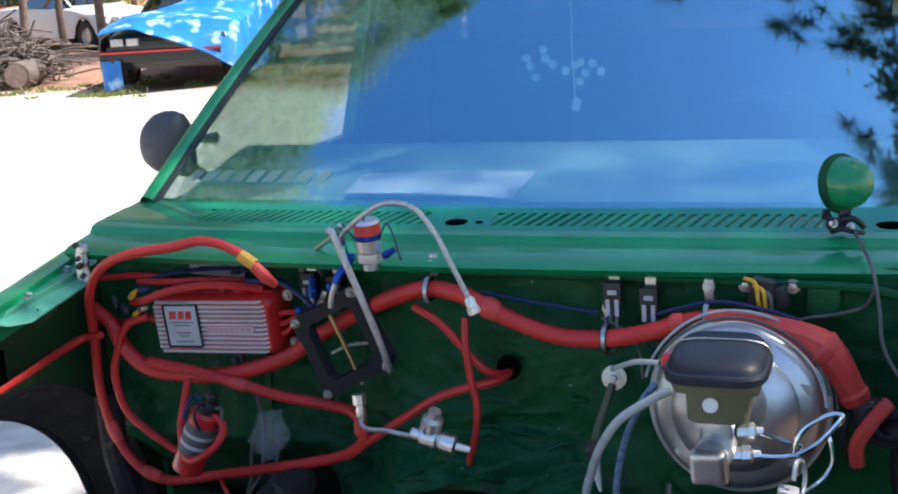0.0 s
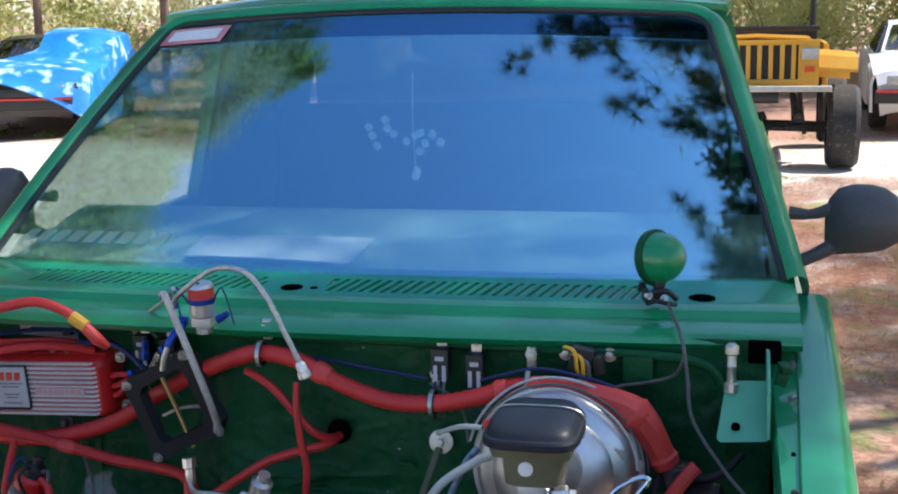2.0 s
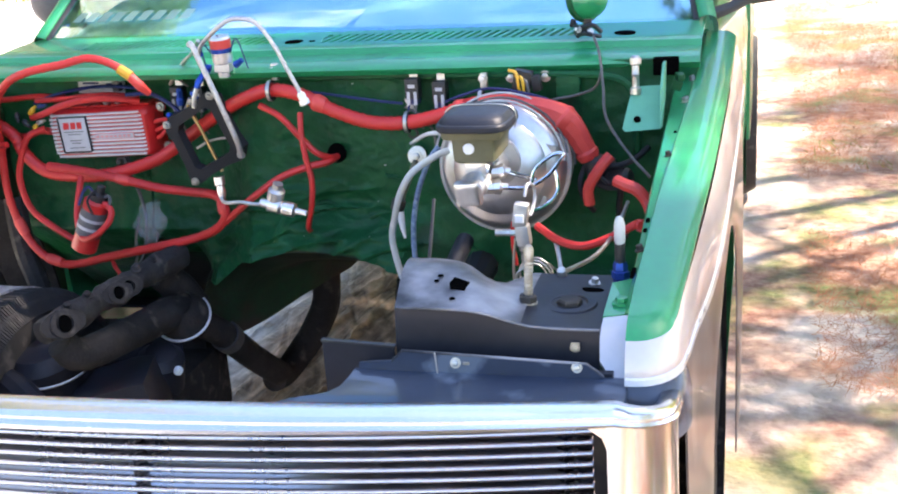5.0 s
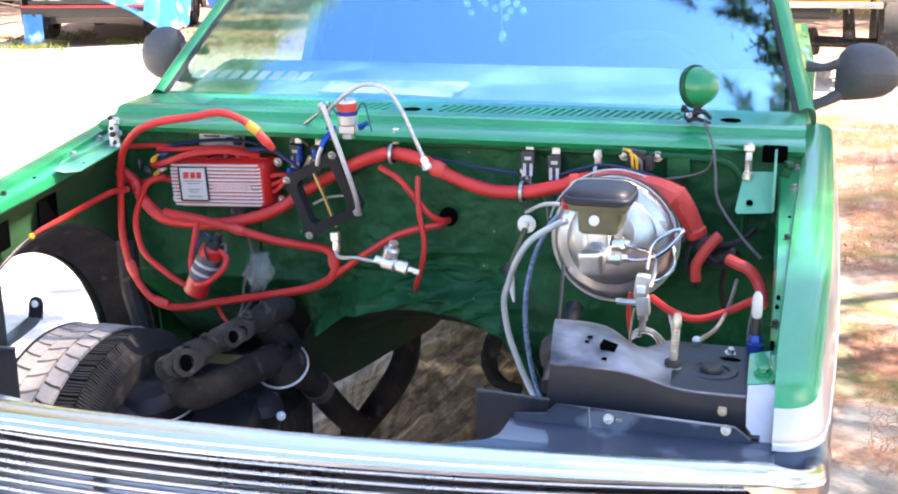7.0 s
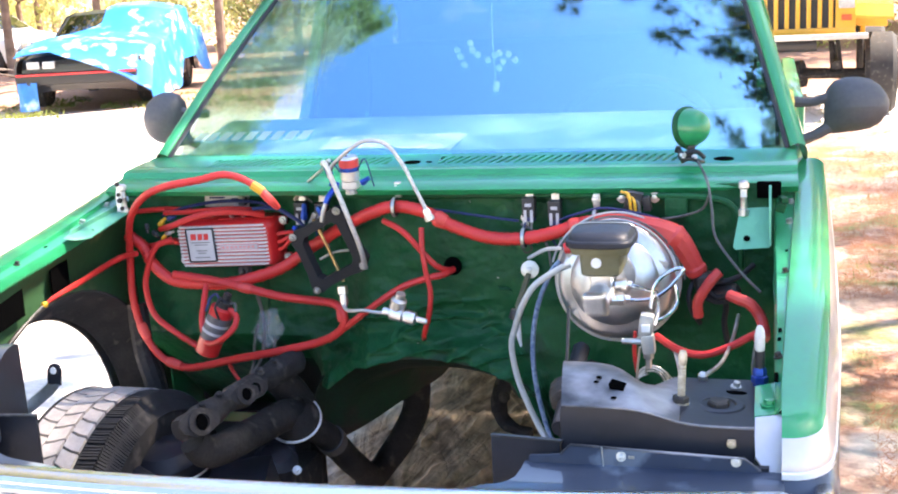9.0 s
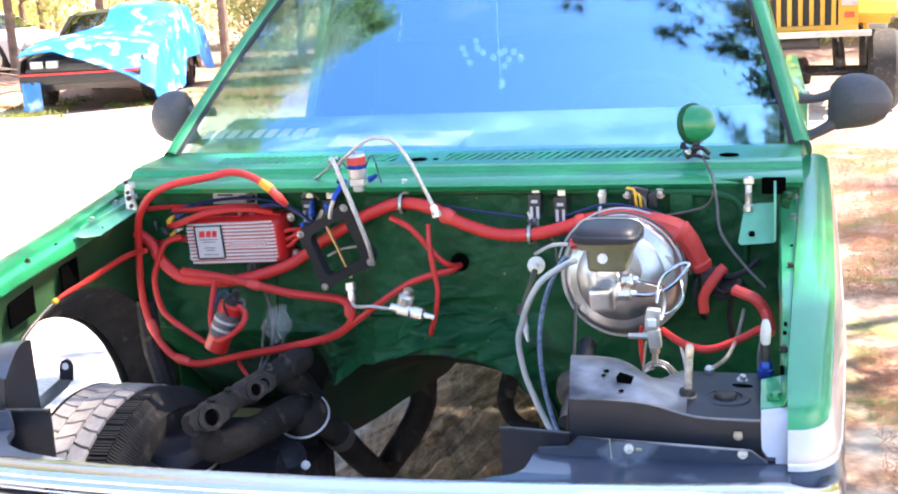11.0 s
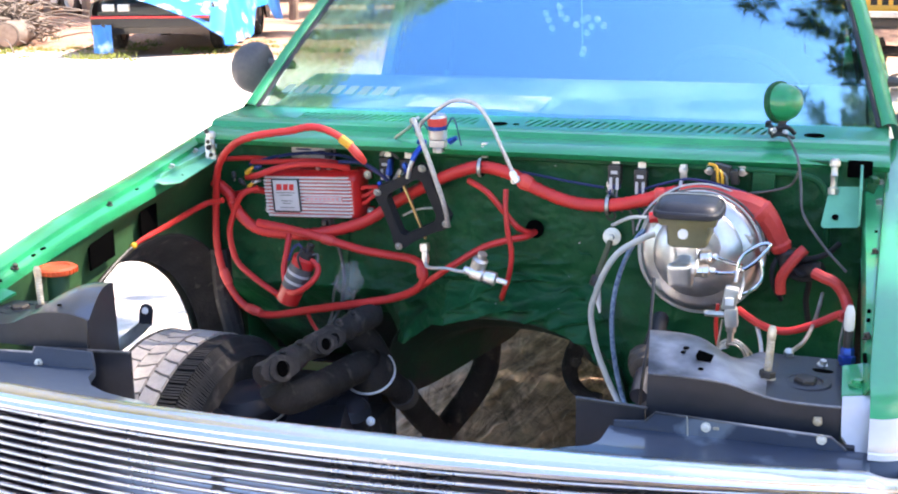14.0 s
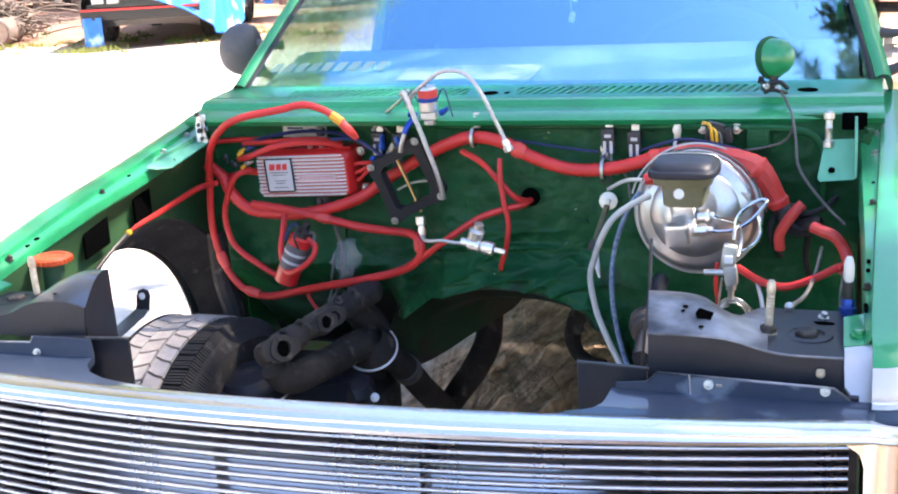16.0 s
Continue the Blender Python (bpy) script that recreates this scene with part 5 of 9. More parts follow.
# ---- ignition box ----
def ignition_box():
    t = thing("ignition_box", "red finned ignition control box bolted to the green firewall", "ignition box", (-0.425, 0.09, 0.89))
    m = pose(-0.4215, 0.058, 0.9315, 4, -2.0, 0) @ Matrix.Diagonal((0.955, 1.02, 1.02, 1))

    def place(bm):
        bmesh.ops.transform(bm, matrix=m, verts=bm.verts[:])
        return bm

    # tapered housing with rounded ends
    bm = B()
    rows = []
    for y, hx0, hx1, hz in ((0.030, 0.104, 0.118, 0.050), (0.006, 0.104, 0.117, 0.050), (-0.010, 0.103, 0.114, 0.0475), (-0.018, 0.101, 0.108, 0.0445), (-0.021, 0.098, 0.104, 0.042)):
        r, row = 0.012, []
        for cx, cz, a0 in ((hx1 - r, hz - r, 0), (-hx0 + r, hz - r, 90), (-hx0 + r, -hz + r, 180), (hx1 - r, -hz + r, 270)):
            row += [(cx + r * math.cos(radians(a0 + q)), y, cz + r * math.sin(radians(a0 + q))) for q in (0, 30, 60, 90)]
        rows.append(row + row[:1])
    loft(bm, rows)
    bm.faces.new([v for v in bm.verts[len(rows[0]) * 4:len(rows[0]) * 5 - 1]])
    body = part("body", place(bm), RED_BOX, t)
    for k in range(12):
        z = -0.0395 + 0.0072 * k
        inset = 0.004 if k in (0, 11) else 0
        bm = B()
        prism(bm, [(-0.101 + inset, -0.0265, z - 0.0017), (0.094 - inset, -0.0265, z - 0.0017), (0.100 - inset, -0.0215, z - 0.0019), (0.100 - inset, -0.0215, z + 0.0019), (0.094 - inset, -0.0265, z + 0.0017), (-0.101 + inset, -0.0265, z + 0.0017)], (0, 0.0002, 0))
        box(bm, (-0.0035, -0.0235, z), (0.195 - 2 * inset, 0.006, 0.0036), bevel=0.0008, seg=1)
        box(bm, (-0.1005 + inset, -0.0150, z), (0.006, 0.018, 0.0034), bevel=0.0008, seg=1)
        part("fin", place(bm), FIN, body, "bare metal fin edge")
    for k in range(5):
        bm = B()
        box(bm, (-0.085 + 0.045 * k, 0.004, 0.0505), (0.036, 0.026, 0.003), bevel=0.001, seg=1)
        part("top_rib", place(bm), RED_BOX, body)
    bm = B()
    box(bm, (-0.050, -0.0268, 0.003), (0.064, 0.003, 0.070), bevel=0.005)
    plate = part("label_frame", place(bm), PLASTIC, body, "dark rounded label frame")
    bm = B()
    box(bm, (-0.050, -0.0284, 0.003), (0.058, 0.0014, 0.064), bevel=0.0006, seg=1)
    part("label_face", place(bm), GREY_LABEL, plate, "pale grey label")
    for x, z, w, h in ((-0.066, 0.0205, 0.013, 0.013), (-0.0505, 0.0205, 0.011, 0.013), (-0.0365, 0.0205, 0.011, 0.013)):
        bm = B()
        prism(bm, [(x - w / 2, -0.0293, z - h / 2), (x + w / 2, -0.0293, z - h / 2), (x + w / 2 + 0.002, -0.0293, z + h / 2), (x - w / 2 + 0.002, -0.0293, z + h / 2)], (0, 0.0006, 0))
        part("logo_bar", place(bm), RED_BOX, plate, "red logo block")
    for z, w in ((0.009, 0.044), (0.004, 0.030), (-0.008, 0.026), (-0.013, 0.020), (-0.022, 0.034)):
        bm = B()
        box(bm, (-0.050, -0.0292, z), (w, 0.0006, 0.0016))
        part("text_bar", place(bm), GREY_WIRE, plate)
    bm = B()
    box(bm, (0.036, -0.0268, -0.003), (0.088, 0.0016, 0.0125), bevel=0.0006, seg=1)
    band = part("name_band", place(bm), STICKER_RED, body, "faded name strip")
    bm = B()
    box(bm, (0.036, -0.0278, -0.003), (0.084, 0.0008, 0.0090))
    part("name_face", place(bm), GREY_LABEL, band)
    for k in range(8):
        bm = B()
        box(bm, (0.000 + k * 0.0098, -0.0285, -0.003), (0.0066, 0.0006, 0.0048))
        part("name_bar", place(bm), STICKER_RED, band)
    for x in (-0.112, 0.122):
        for z in (-0.038, 0.038):
            bm = B()
            box(bm, (x, 0.018, z), (0.022, 0.008, 0.018), bevel=0.004)
            part("mounting_foot", place(bm), RED_BOX, t)
            bm = B()
            hex_bolt(bm, (x + math.copysign(0.004, x), 0.013, z), (0, -1, 0), 0.0055, 0.010)
            part("bolt", place(bm), STEEL, t, "plated bolt")
    for x, z in ((0.02, 0.052), (0.046, 0.052), (0.03, -0.054)):
        bm = B()
        lathe(bm, [(0.004, 0.0), (0.006, 0.003), (0.006, 0.009), (0.003, 0.011)], axis((x, -0.004, z), (0, -0.4, math.copysign(1, z))), 8)
        part("screw", place(bm), STEEL, t, "small plated screw")
    for z in (0.012, -0.004, -0.018):
        bm = B()
        tube(bm, [(0.112, 0.0, z), (0.128, -0.010, z + 0.006), (0.150, -0.006, z + 0.012 - 0.5 * z), (0.166, 0.006, z + 0.004)], 0.0042, 7, 6)
        part("lead", place(bm), RED_LOOM, t, "red lead out of the box end")
    return t


ignition_box()


# ---- red wiring looms ----
LOOMS = "red wiring looms"
hose("main_wiring_loom", [(-0.640, 0.042, 0.950), (-0.604, 0.037, 0.926), (-0.586, 0.032, 0.894), (-0.547, 0.032, 0.859), (-0.488, 0.032, 0.850), (-0.409, 0.032, 0.853), (-0.307, 0.037, 0.881), (-0.231, 0.040, 0.928), (-0.143, -0.005, 0.979), (-0.077, -0.03, 1.010),
     (-0.032, -0.03, 1.021), (0.024, -0.035, 1.012), (0.08, -0.035, 0.984), (0.146, -0.04, 0.964), (0.21, -0.04, 0.962), (0.273, -0.04, 0.974), (0.324, -0.04, 0.991), (0.37, -0.05, 1.000)], 0.0126, RED_LOOM, "thick red corrugated wiring loom clipped along the firewall", "wiring loom", LOOMS, 12, 10, 0.0012)
hose("taped_loom_end", [(0.350, -0.055, 0.998), (0.390, -0.067, 0.999), (0.430, -0.070, 0.993), (0.462, -0.071, 0.984), (0.488, -0.071, 0.972), (0.504, -0.070, 0.953), (0.516, -0.068, 0.930), (0.527, -0.066, 0.908)], [0.0135, 0.0150, 0.0175, 0.0205, 0.0228, 0.0205, 0.0185, 0.0172], RED_TAPE, "bulging red taped end of the wiring loom", "wiring loom", LOOMS, 9, 3)
hose("looped_loom", [(-0.289, -0.050, 1.054), (-0.324, -0.050, 1.077), (-0.366, -0.055, 1.089), (-0.416, -0.060, 1.080), (-0.491, -0.060, 1.067), (-0.545, -0.052, 1.044), (-0.593, -0.025, 0.993), (-0.626, 0.017, 0.905), (-0.632, 0.022, 0.818), (-0.615, 0.022, 0.744), (-0.577, 0.022, 0.690), (-0.517, 0.017, 0.673),
     (-0.410, 0.011, 0.696), (-0.307, 0.011, 0.717), (-0.216, 0.009, 0.740), (-0.165, -0.013, 0.772), (-0.155, -0.019, 0.804), (-0.180, -0.004, 0.822), (-0.242, 0.016, 0.823), (-0.304, 0.017, 0.830), (-0.379, 0.017, 0.847), (-0.457, 0.022, 0.861), (-0.536, 0.027, 0.870)],
     [0.0070, 0.0078, 0.0078, 0.0080, 0.0088, 0.0088, 0.0088, 0.0088], RED_LOOM, "long red wiring loom hanging in a loop", "wiring loom", LOOMS, 10, 8, 0.0007)
hose("inner_loom", [(-0.536, 0.037, 0.942), (-0.567, 0.022, 0.929), (-0.591, 0.022, 0.882), (-0.599, 0.020, 0.841), (-0.587, 0.022, 0.786), (-0.549, 0.022, 0.752), (-0.496, 0.022, 0.719), (-0.474, 0.022, 0.712)], 0.0065, RED_LOOM, "thin red loom running down beside the coil", "wiring loom", LOOMS, 8, 7)
hose("coil_loom", [(-0.452, 0.0, 0.856), (-0.446, -0.03, 0.825), (-0.446, -0.045, 0.79), (-0.425, -0.072, 0.757), (-0.392, -0.082, 0.765), (-0.365, -0.075, 0.788), (-0.364, -0.060, 0.808), (-0.385, -0.052, 0.822)], 0.0060, RED_LOOM, "thin red loom curled round the ignition coil", "wiring loom", LOOMS, 8, 7)
hose("crossing_loom", [(-0.162, -0.009, 0.771), (-0.140, -0.023, 0.788), (-0.085, -0.045, 0.829), (-0.028, -0.045, 0.866), (0.022, -0.04, 0.884), (0.056, -0.02, 0.889), (0.068, 0.04, 0.894)], 0.0065, RED_LOOM, "thin red loom leading into the firewall hole", "wiring loom", LOOMS, 8, 7)
hose("diagonal_loom", [(-0.060, -0.025, 0.993), (-0.020, -0.035, 0.974), (0.015, -0.035, 0.936), (0.042, -0.03, 0.906), (0.062, 0.0, 0.892), (0.068, 0.04, 0.892)], 0.0058, RED_LOOM, "thin red loom slanting down to the firewall hole", "wiring loom", LOOMS, 8, 7)
hose("hanging_loom", [(0.016, -0.03, 0.980), (0.018, -0.04, 0.945), (0.024, -0.045, 0.90), (0.031, -0.045, 0.860), (0.026, -0.045, 0.815), (0.010, -0.03, 0.772), (0.002, -0.005, 0.755)], 0.0052, RED_LOOM, "thin red loom hanging straight down", "wiring loom", LOOMS, 8, 7)
hose("fender_loom", [(-0.664, -0.235, 0.878), (-0.661, -0.215, 0.883), (-0.655, -0.132, 0.892), (-0.645, 0.0, 0.908), (-0.60, 0.0, 0.92)], [0.003, 0.0045, 0.006, 0.0065, 0.006], RED_LOOM, "thin red loom running along the inner fender apron", "wiring loom", LOOMS, 8, 7)
bm = B()
lathe(bm, [(0.004, 0.0), (0.006, 0.002), (0.006, 0.010), (0.003, 0.013)], axis((-0.6645, -0.238, 0.8775), (0.05, -0.95, -0.2)), 10)
tagged(part("loom_tip", bm, YELLOW), "yellow plug on the end of the thin red loom", "plug")
hose("apron_wire", [(-0.6645, -0.245, 0.876), (-0.666, -0.29, 0.862), (-0.668, -0.34, 0.842), (-0.670, -0.38, 0.82)], 0.0028, PLASTIC, "thin black wire trailing along the inner apron", "wire", "", 6, 6)
hose("box_loom", [(-0.335, 0.050, 0.990), (-0.372, 0.030, 0.999), (-0.422, 0.022, 1.000), (-0.479, 0.020, 0.990), (-0.529, 0.022, 0.972), (-0.565, 0.045, 0.962)], 0.0066, RED_LOOM, "short red loom lying on top of the ignition box", "wiring loom", LOOMS, 8, 7)
hose("box_loom", [(-0.340, 0.060, 0.996), (-0.390, 0.042, 1.004), (-0.440, 0.038, 1.003), (-0.500, 0.045, 0.997), (-0.560, 0.060, 0.992)], 0.0052, RED_LOOM, "thin red loom behind the ignition box top", "wiring loom", LOOMS, 8, 7)
hose("side_loom", [(-0.521, 0.063, 0.929), (-0.557, 0.053, 0.934), (-0.588, 0.053, 0.924), (-0.624, 0.063, 0.919)], 0.007, RED_LOOM, "short red loom out of the ignition box", "wiring loom", LOOMS, 8, 7)
hose("upper_loom", [(-0.505, 0.073, 0.996), (-0.567, 0.073, 0.998), (-0.619, 0.073, 0.994), (-0.660, 0.073, 0.991)], 0.0055, RED_LOOM, "thin red loom along the firewall top", "wiring loom", LOOMS, 8, 6)
hose("corner_hose", [(0.566, -0.095, 0.916), (0.555, -0.10, 0.905), (0.540, -0.103, 0.884), (0.529, -0.103, 0.862), (0.530, -0.10, 0.836)], 0.0092, RED_TAPE, "short bent red hose by the brake booster", "hose", "", 10, 6)
hose("apron_hose", [(0.585, -0.19, 0.90), (0.60, -0.20, 0.896), (0.620, -0.205, 0.888), (0.636, -0.21, 0.866), (0.642, -0.24, 0.845), (0.632, -0.30, 0.862)], 0.0095, RED_TAPE, "bent red hose against the fender apron", "hose", "", 10, 6)
hose("lower_red_loom", [(0.635, -0.32, 0.868), (0.627, -0.30, 0.865), (0.590, -0.30, 0.845), (0.547, -0.30, 0.830), (0.507, -0.28, 0.832), (0.47, -0.25, 0.845)], 0.0062, RED_LOOM, "thin red loom sagging beside the fender", "wiring loom", LOOMS, 8, 6)


def loom_band(parent, a, b, r, mat=RED_TAPE, label="tape wrap"):
    bm = B()
    a, b = Vector(a), Vector(b)
    tube(bm, [a, a.lerp(b, 0.3), a.lerp(b, 0.7), b], [r * 0.92, r * 1.08, r, r * 0.9], 12, 3)
    part("tape_band", bm, mat, bpy.data.objects[parent], label)


loom_band("taped_loom_end", (0.521, -0.067, 0.919), (0.528, -0.066, 0.904), 0.0188)
loom_band("taped_loom_end", (0.482, -0.071, 0.976), (0.496, -0.071, 0.964), 0.0238)
loom_band("main_wiring_loom", (0.045, -0.035, 1.001), (0.066, -0.035, 0.992), 0.0148)
loom_band("main_wiring_loom", (0.300, -0.04, 0.983), (0.318, -0.04, 0.989), 0.0148)
loom_band("looped_loom", (-0.621, 0.022, 0.764), (-0.609, 0.022, 0.733), 0.0102)
loom_band("looped_loom", (-0.567, 0.020, 0.685), (-0.536, 0.018, 0.676), 0.0102)
loom_band("looped_loom", (-0.159, -0.016, 0.790), (-0.162, -0.014, 0.814), 0.0102)
loom_band("looped_loom", (-0.361, 0.017, 0.843), (-0.387, 0.017, 0.848), 0.0102)


# ---- clips, relays and connectors on the firewall ----
def clamp(x, z, y=-0.045, stub=True):
    t = thing("hose_clamp", "black rubber lined clamp holding the red loom", "clamp", (x, y + 0.045, z + 0.03), "loom clamps")
    bm = B()
    lathe(bm, [(0.0155, -0.0042), (0.0178, -0.0042), (0.0178, 0.0042), (0.0155, 0.0042)], axis((x, y + 0.01, z), (1, 0, 0)), 18, close=False)
    band = part("band", bm, PLASTIC, t)
    bm = B()
    lathe(bm, [(0.0180, -0.0030), (0.0186, -0.0026), (0.0186, 0.0026), (0.0180, 0.0030)], axis((x, y + 0.01, z), (1, 0, 0)), 18, close=False)
    part("steel_strap", bm, STEEL, band, "bright steel strap")
    bm = B()
    box(bm, (x, y + 0.039, z + 0.028), (0.012, 0.010, 0.030), bevel=0.002)
    part("tab", bm, STEEL, t)
    bm = B()
    hex_bolt(bm, (x, y + 0.034, z + 0.034), (0, -1, 0), 0.005, 0.012)
    part("bolt", bm, STEEL, t)
    if stub:
        bm = B()
        lathe(bm, [(0.0065, -0.003), (0.0095, -0.003), (0.0095, 0.002), (0.0065, 0.002)], axis((x + 0.001, y + 0.036, z - 0.026), (0, -1, 0)), 14, close=False)
        part("eye", bm, PLASTIC, t, "black clamp eye")


for x, y, z, stub in ((-0.032, -0.045, 1.021, False), (0.212, -0.045, 0.962, True), (0.345, -0.050, 0.997, False)):
    clamp(x, z, y, stub)


def relay(x, z, tall=0.044, y=0.0):
    t = thing("relay", "small black relay with plated terminals on a bracket", "relay", (x, y, z), "firewall relays")
    bm = B()
    box(bm, (x, y - 0.012, z + 0.004), (0.024, 0.024, tall - 0.008), bevel=0.003)
    body = part("body", bm, PLASTIC, t)
    bm = B()
    box(bm, (x, y - 0.012, z - tall / 2 + 0.004), (0.020, 0.020, 0.010), bevel=0.002)
    part("socket", bm, BLUE_WIRE, body, "dark blue socket")
    bm = B()
    prism(bm, [(x - 0.007, y - 0.006, z + tall / 2 - 0.002), (x + 0.007, y - 0.006, z + tall / 2 - 0.002), (x + 0.007, y - 0.004, z + tall / 2 + 0.018), (x + 0.004, y - 0.004, z + tall / 2 + 0.024), (x - 0.004, y - 0.004, z + tall / 2 + 0.024), (x - 0.007, y - 0.004, z + tall / 2 + 0.018)], (0, 0.003, 0))
    hex_bolt(bm, (x, y - 0.005, z + tall / 2 + 0.013), (0, -1, 0), 0.0035, 0.006)
    part("tab", bm, STEEL, t, "bright mounting tab")
    bm = B()
    box(bm, (x, y - 0.0243, z + 0.009), (0.012, 0.0008, 0.006))
    part("printed_bar", bm, GREY_LABEL, body, "pale printed mark")
    for k in (-1, 1):
        bm = B()
        box(bm, (x + 0.006 * k, y - 0.0225, z - tall * 0.27), (0.0055, 0.005, tall * 0.52), bevel=0.001)
        part("terminal", bm, GREY_LABEL, body, "pale blade terminal")
        bm = B()
        tube(bm, [(x + 0.006 * k, y - 0.022, z - tall * 0.5), (x + 0.007 * k, y - 0.030, z - tall / 2 - 0.018), (x + 0.012 + 0.006 * k, y - 0.028, z - tall / 2 - 0.042)], 0.0019, 6, 5)
        part("wire", bm, GREY_WIRE if k > 0 else BLUE_WIRE, t)


for x, y, z in ((0.220, 0.0, 1.012), (0.268, 0.0, 1.006), (-0.258, 0.072, 0.993), (-0.210, 0.060, 0.993)):
    relay(x, z, y=y)

t = thing("wiring_connector", "black connector block with yellow wires on the firewall", "connector", (0.418, 0, 1.02))
bm = B()
box(bm, (0.412, -0.016, 1.026), (0.030, 0.024, 0.036), (0, 12, 0), bevel=0.004)
box(bm, (0.436, -0.018, 1.022), (0.014, 0.022, 0.026), (0, -10, 0), bevel=0.003)
part("body", bm, PLASTIC, t)
for k, (x, z) in enumerate(((0.405, 1.045), (0.414, 1.036), (0.422, 1.03))):
    bm = B()
    tube(bm, [(x - 0.014, -0.024, z), (x, -0.034, z - 0.004), (x + 0.004, -0.034, z - 0.03), (x + 0.01, -0.02, z - 0.05)], 0.0028, 6, 6)
    part("wire", bm, YELLOW if k < 2 else GREY_WIRE, t)
for x in (0.390, 0.448):
    bm = B()
    hex_bolt(bm, (x, 0.0, 1.030), (0, -1, 0), 0.006, 0.010)
    part("bolt", bm, STEEL, t)

bm = B()
box(bm, (0.486, 0.004, 1.012), (0.040, 0.022, 0.034), bevel=0.004)
tagged(part("junction_box", bm, BAY_GREEN), "small green painted box on the firewall", "junction box")
t = thing("identification_plate", "dull silver plate riveted to the firewall", "plate", (-0.43, 0.09, 1.015))
bm = B()
box(bm, (-0.429, 0.084, 1.0155), (0.098, 0.004, 0.034), (0, 3, 0), bevel=0.001)
part("plate", bm, SILVER_TAPE, t)
for x, z, w in ((-0.450, 1.020, 0.034), (-0.446, 1.012, 0.026), (-0.408, 1.017, 0.020)):
    bm = B()
    box(bm, (x, 0.0812, z), (w, 0.002, 0.0035))
    part("text_bar", bm, BLUE_WIRE, t, "dark printed bar")
bm = B()
box(bm, (-0.390, 0.074, 1.013), (0.014, 0.016, 0.016), bevel=0.003)
part("stud_base", bm, PLASTIC, t)
bm = B()
lathe(bm, [(0.007, 0.0), (0.007, 0.008), (0.005, 0.010), (0.005, 0.018)], axis((-0.390, 0.070, 1.018), (0, -0.3, 1)), 10)
part("stud", bm, STEEL, t, "plated stud")
t = thing("earth_stud", "plated stud with a black washer below the ignition box", "stud", (-0.389, 0.05, 0.873))
bm = B()
lathe(bm, [(0.011, 0.0), (0.011, 0.006), (0.006, 0.008), (0.005, 0.018), (0.004, 0.020)], axis((-0.389, 0.050, 0.873), (0.1, -1, 0.2)), 12)
part("shank", bm, RUSTY, t)
bm = B()
lathe(bm, [(0.014, 0.0), (0.014, 0.004)], axis((-0.389, 0.055, 0.873), (0.1, -1, 0.2)), 14)
part("washer", bm, PLASTIC, t)

WIRES = "thin wires"
t = thing("wire_splices", "cluster of brass and black wire joints beside the ignition box", "wire joint", (-0.545, 0.05, 0.965))
for p, d, ln, r, mt in (((-0.560, 0.030, 0.972), (0.6, -0.2, 0.5), 0.026, 0.0050, YELLOW), ((-0.575, 0.030, 0.960), (0.5, -0.3, -0.3), 0.024, 0.0055, PLASTIC), ((-0.545, 0.026, 0.955), (0.7, -0.2, 0.2), 0.024, 0.0045, STEEL), ((-0.540, 0.030, 0.985), (0.8, -0.1, 0.2), 0.022, 0.0050, BLUE_WIRE), ((-0.555, 0.028, 0.945), (0.6, -0.2, 0.4), 0.022, 0.0040, YELLOW), ((-0.590, 0.034, 0.975), (0.2, -0.3, -0.9), 0.020, 0.0050, PLASTIC)):
    bm = B()
    lathe(bm, [(r * 0.6, 0.0), (r, 0.003), (r, ln * 0.6), (r * 0.6, ln * 0.7), (r * 0.6, ln)], axis(p, d), 10)
    part("joint", bm, mt, t)
hose("blue_wire", [(-0.567, 0.063, 0.986), (-0.505, 0.053, 1.006), (-0.433, 0.053, 1.017), (-0.371, 0.063, 1.015), (-0.320, 0.058, 1.006), (-0.278, 0.053, 0.984)], 0.0035, BLUE_WIRE, "dark blue wire bundle above the ignition box", "wire", WIRES, 7, 6)
hose("blue_wire", [(0.0, -0.012, 1.016), (0.06, -0.01, 1.008), (0.11, -0.012, 1.001), (0.16, -0.012, 0.994), (0.20, -0.015, 0.99)], 0.0026, BLUE_WIRE, "dark blue wire along the firewall", "wire", WIRES, 7, 6)
hose("blue_wire", [(0.27, -0.02, 0.99), (0.31, -0.035, 1.006), (0.36, -0.04, 1.018), (0.42, -0.045, 1.010), (0.46, -0.05, 1.0)], 0.0026, BLUE_WIRE, "dark blue wire over the red loom", "wire", WIRES, 7, 6)
hose("blue_wire", [(-0.351, 0.032, 1.006), (-0.299, 0.032, 1.006), (-0.263, 0.032, 0.986), (-0.237, 0.021, 0.970)], 0.004, BLUE_WIRE, "dark blue wire hanging beside the relays", "wire", WIRES, 7, 6)
hose("grey_wire", [(-0.309, 0.042, 1.043), (-0.278, 0.037, 1.048), (-0.247, 0.042, 1.032), (-0.225, 0.038, 1.017)], 0.0022, GREY_WIRE, "thin grey wire beside the relays", "wire", WIRES, 6, 6)
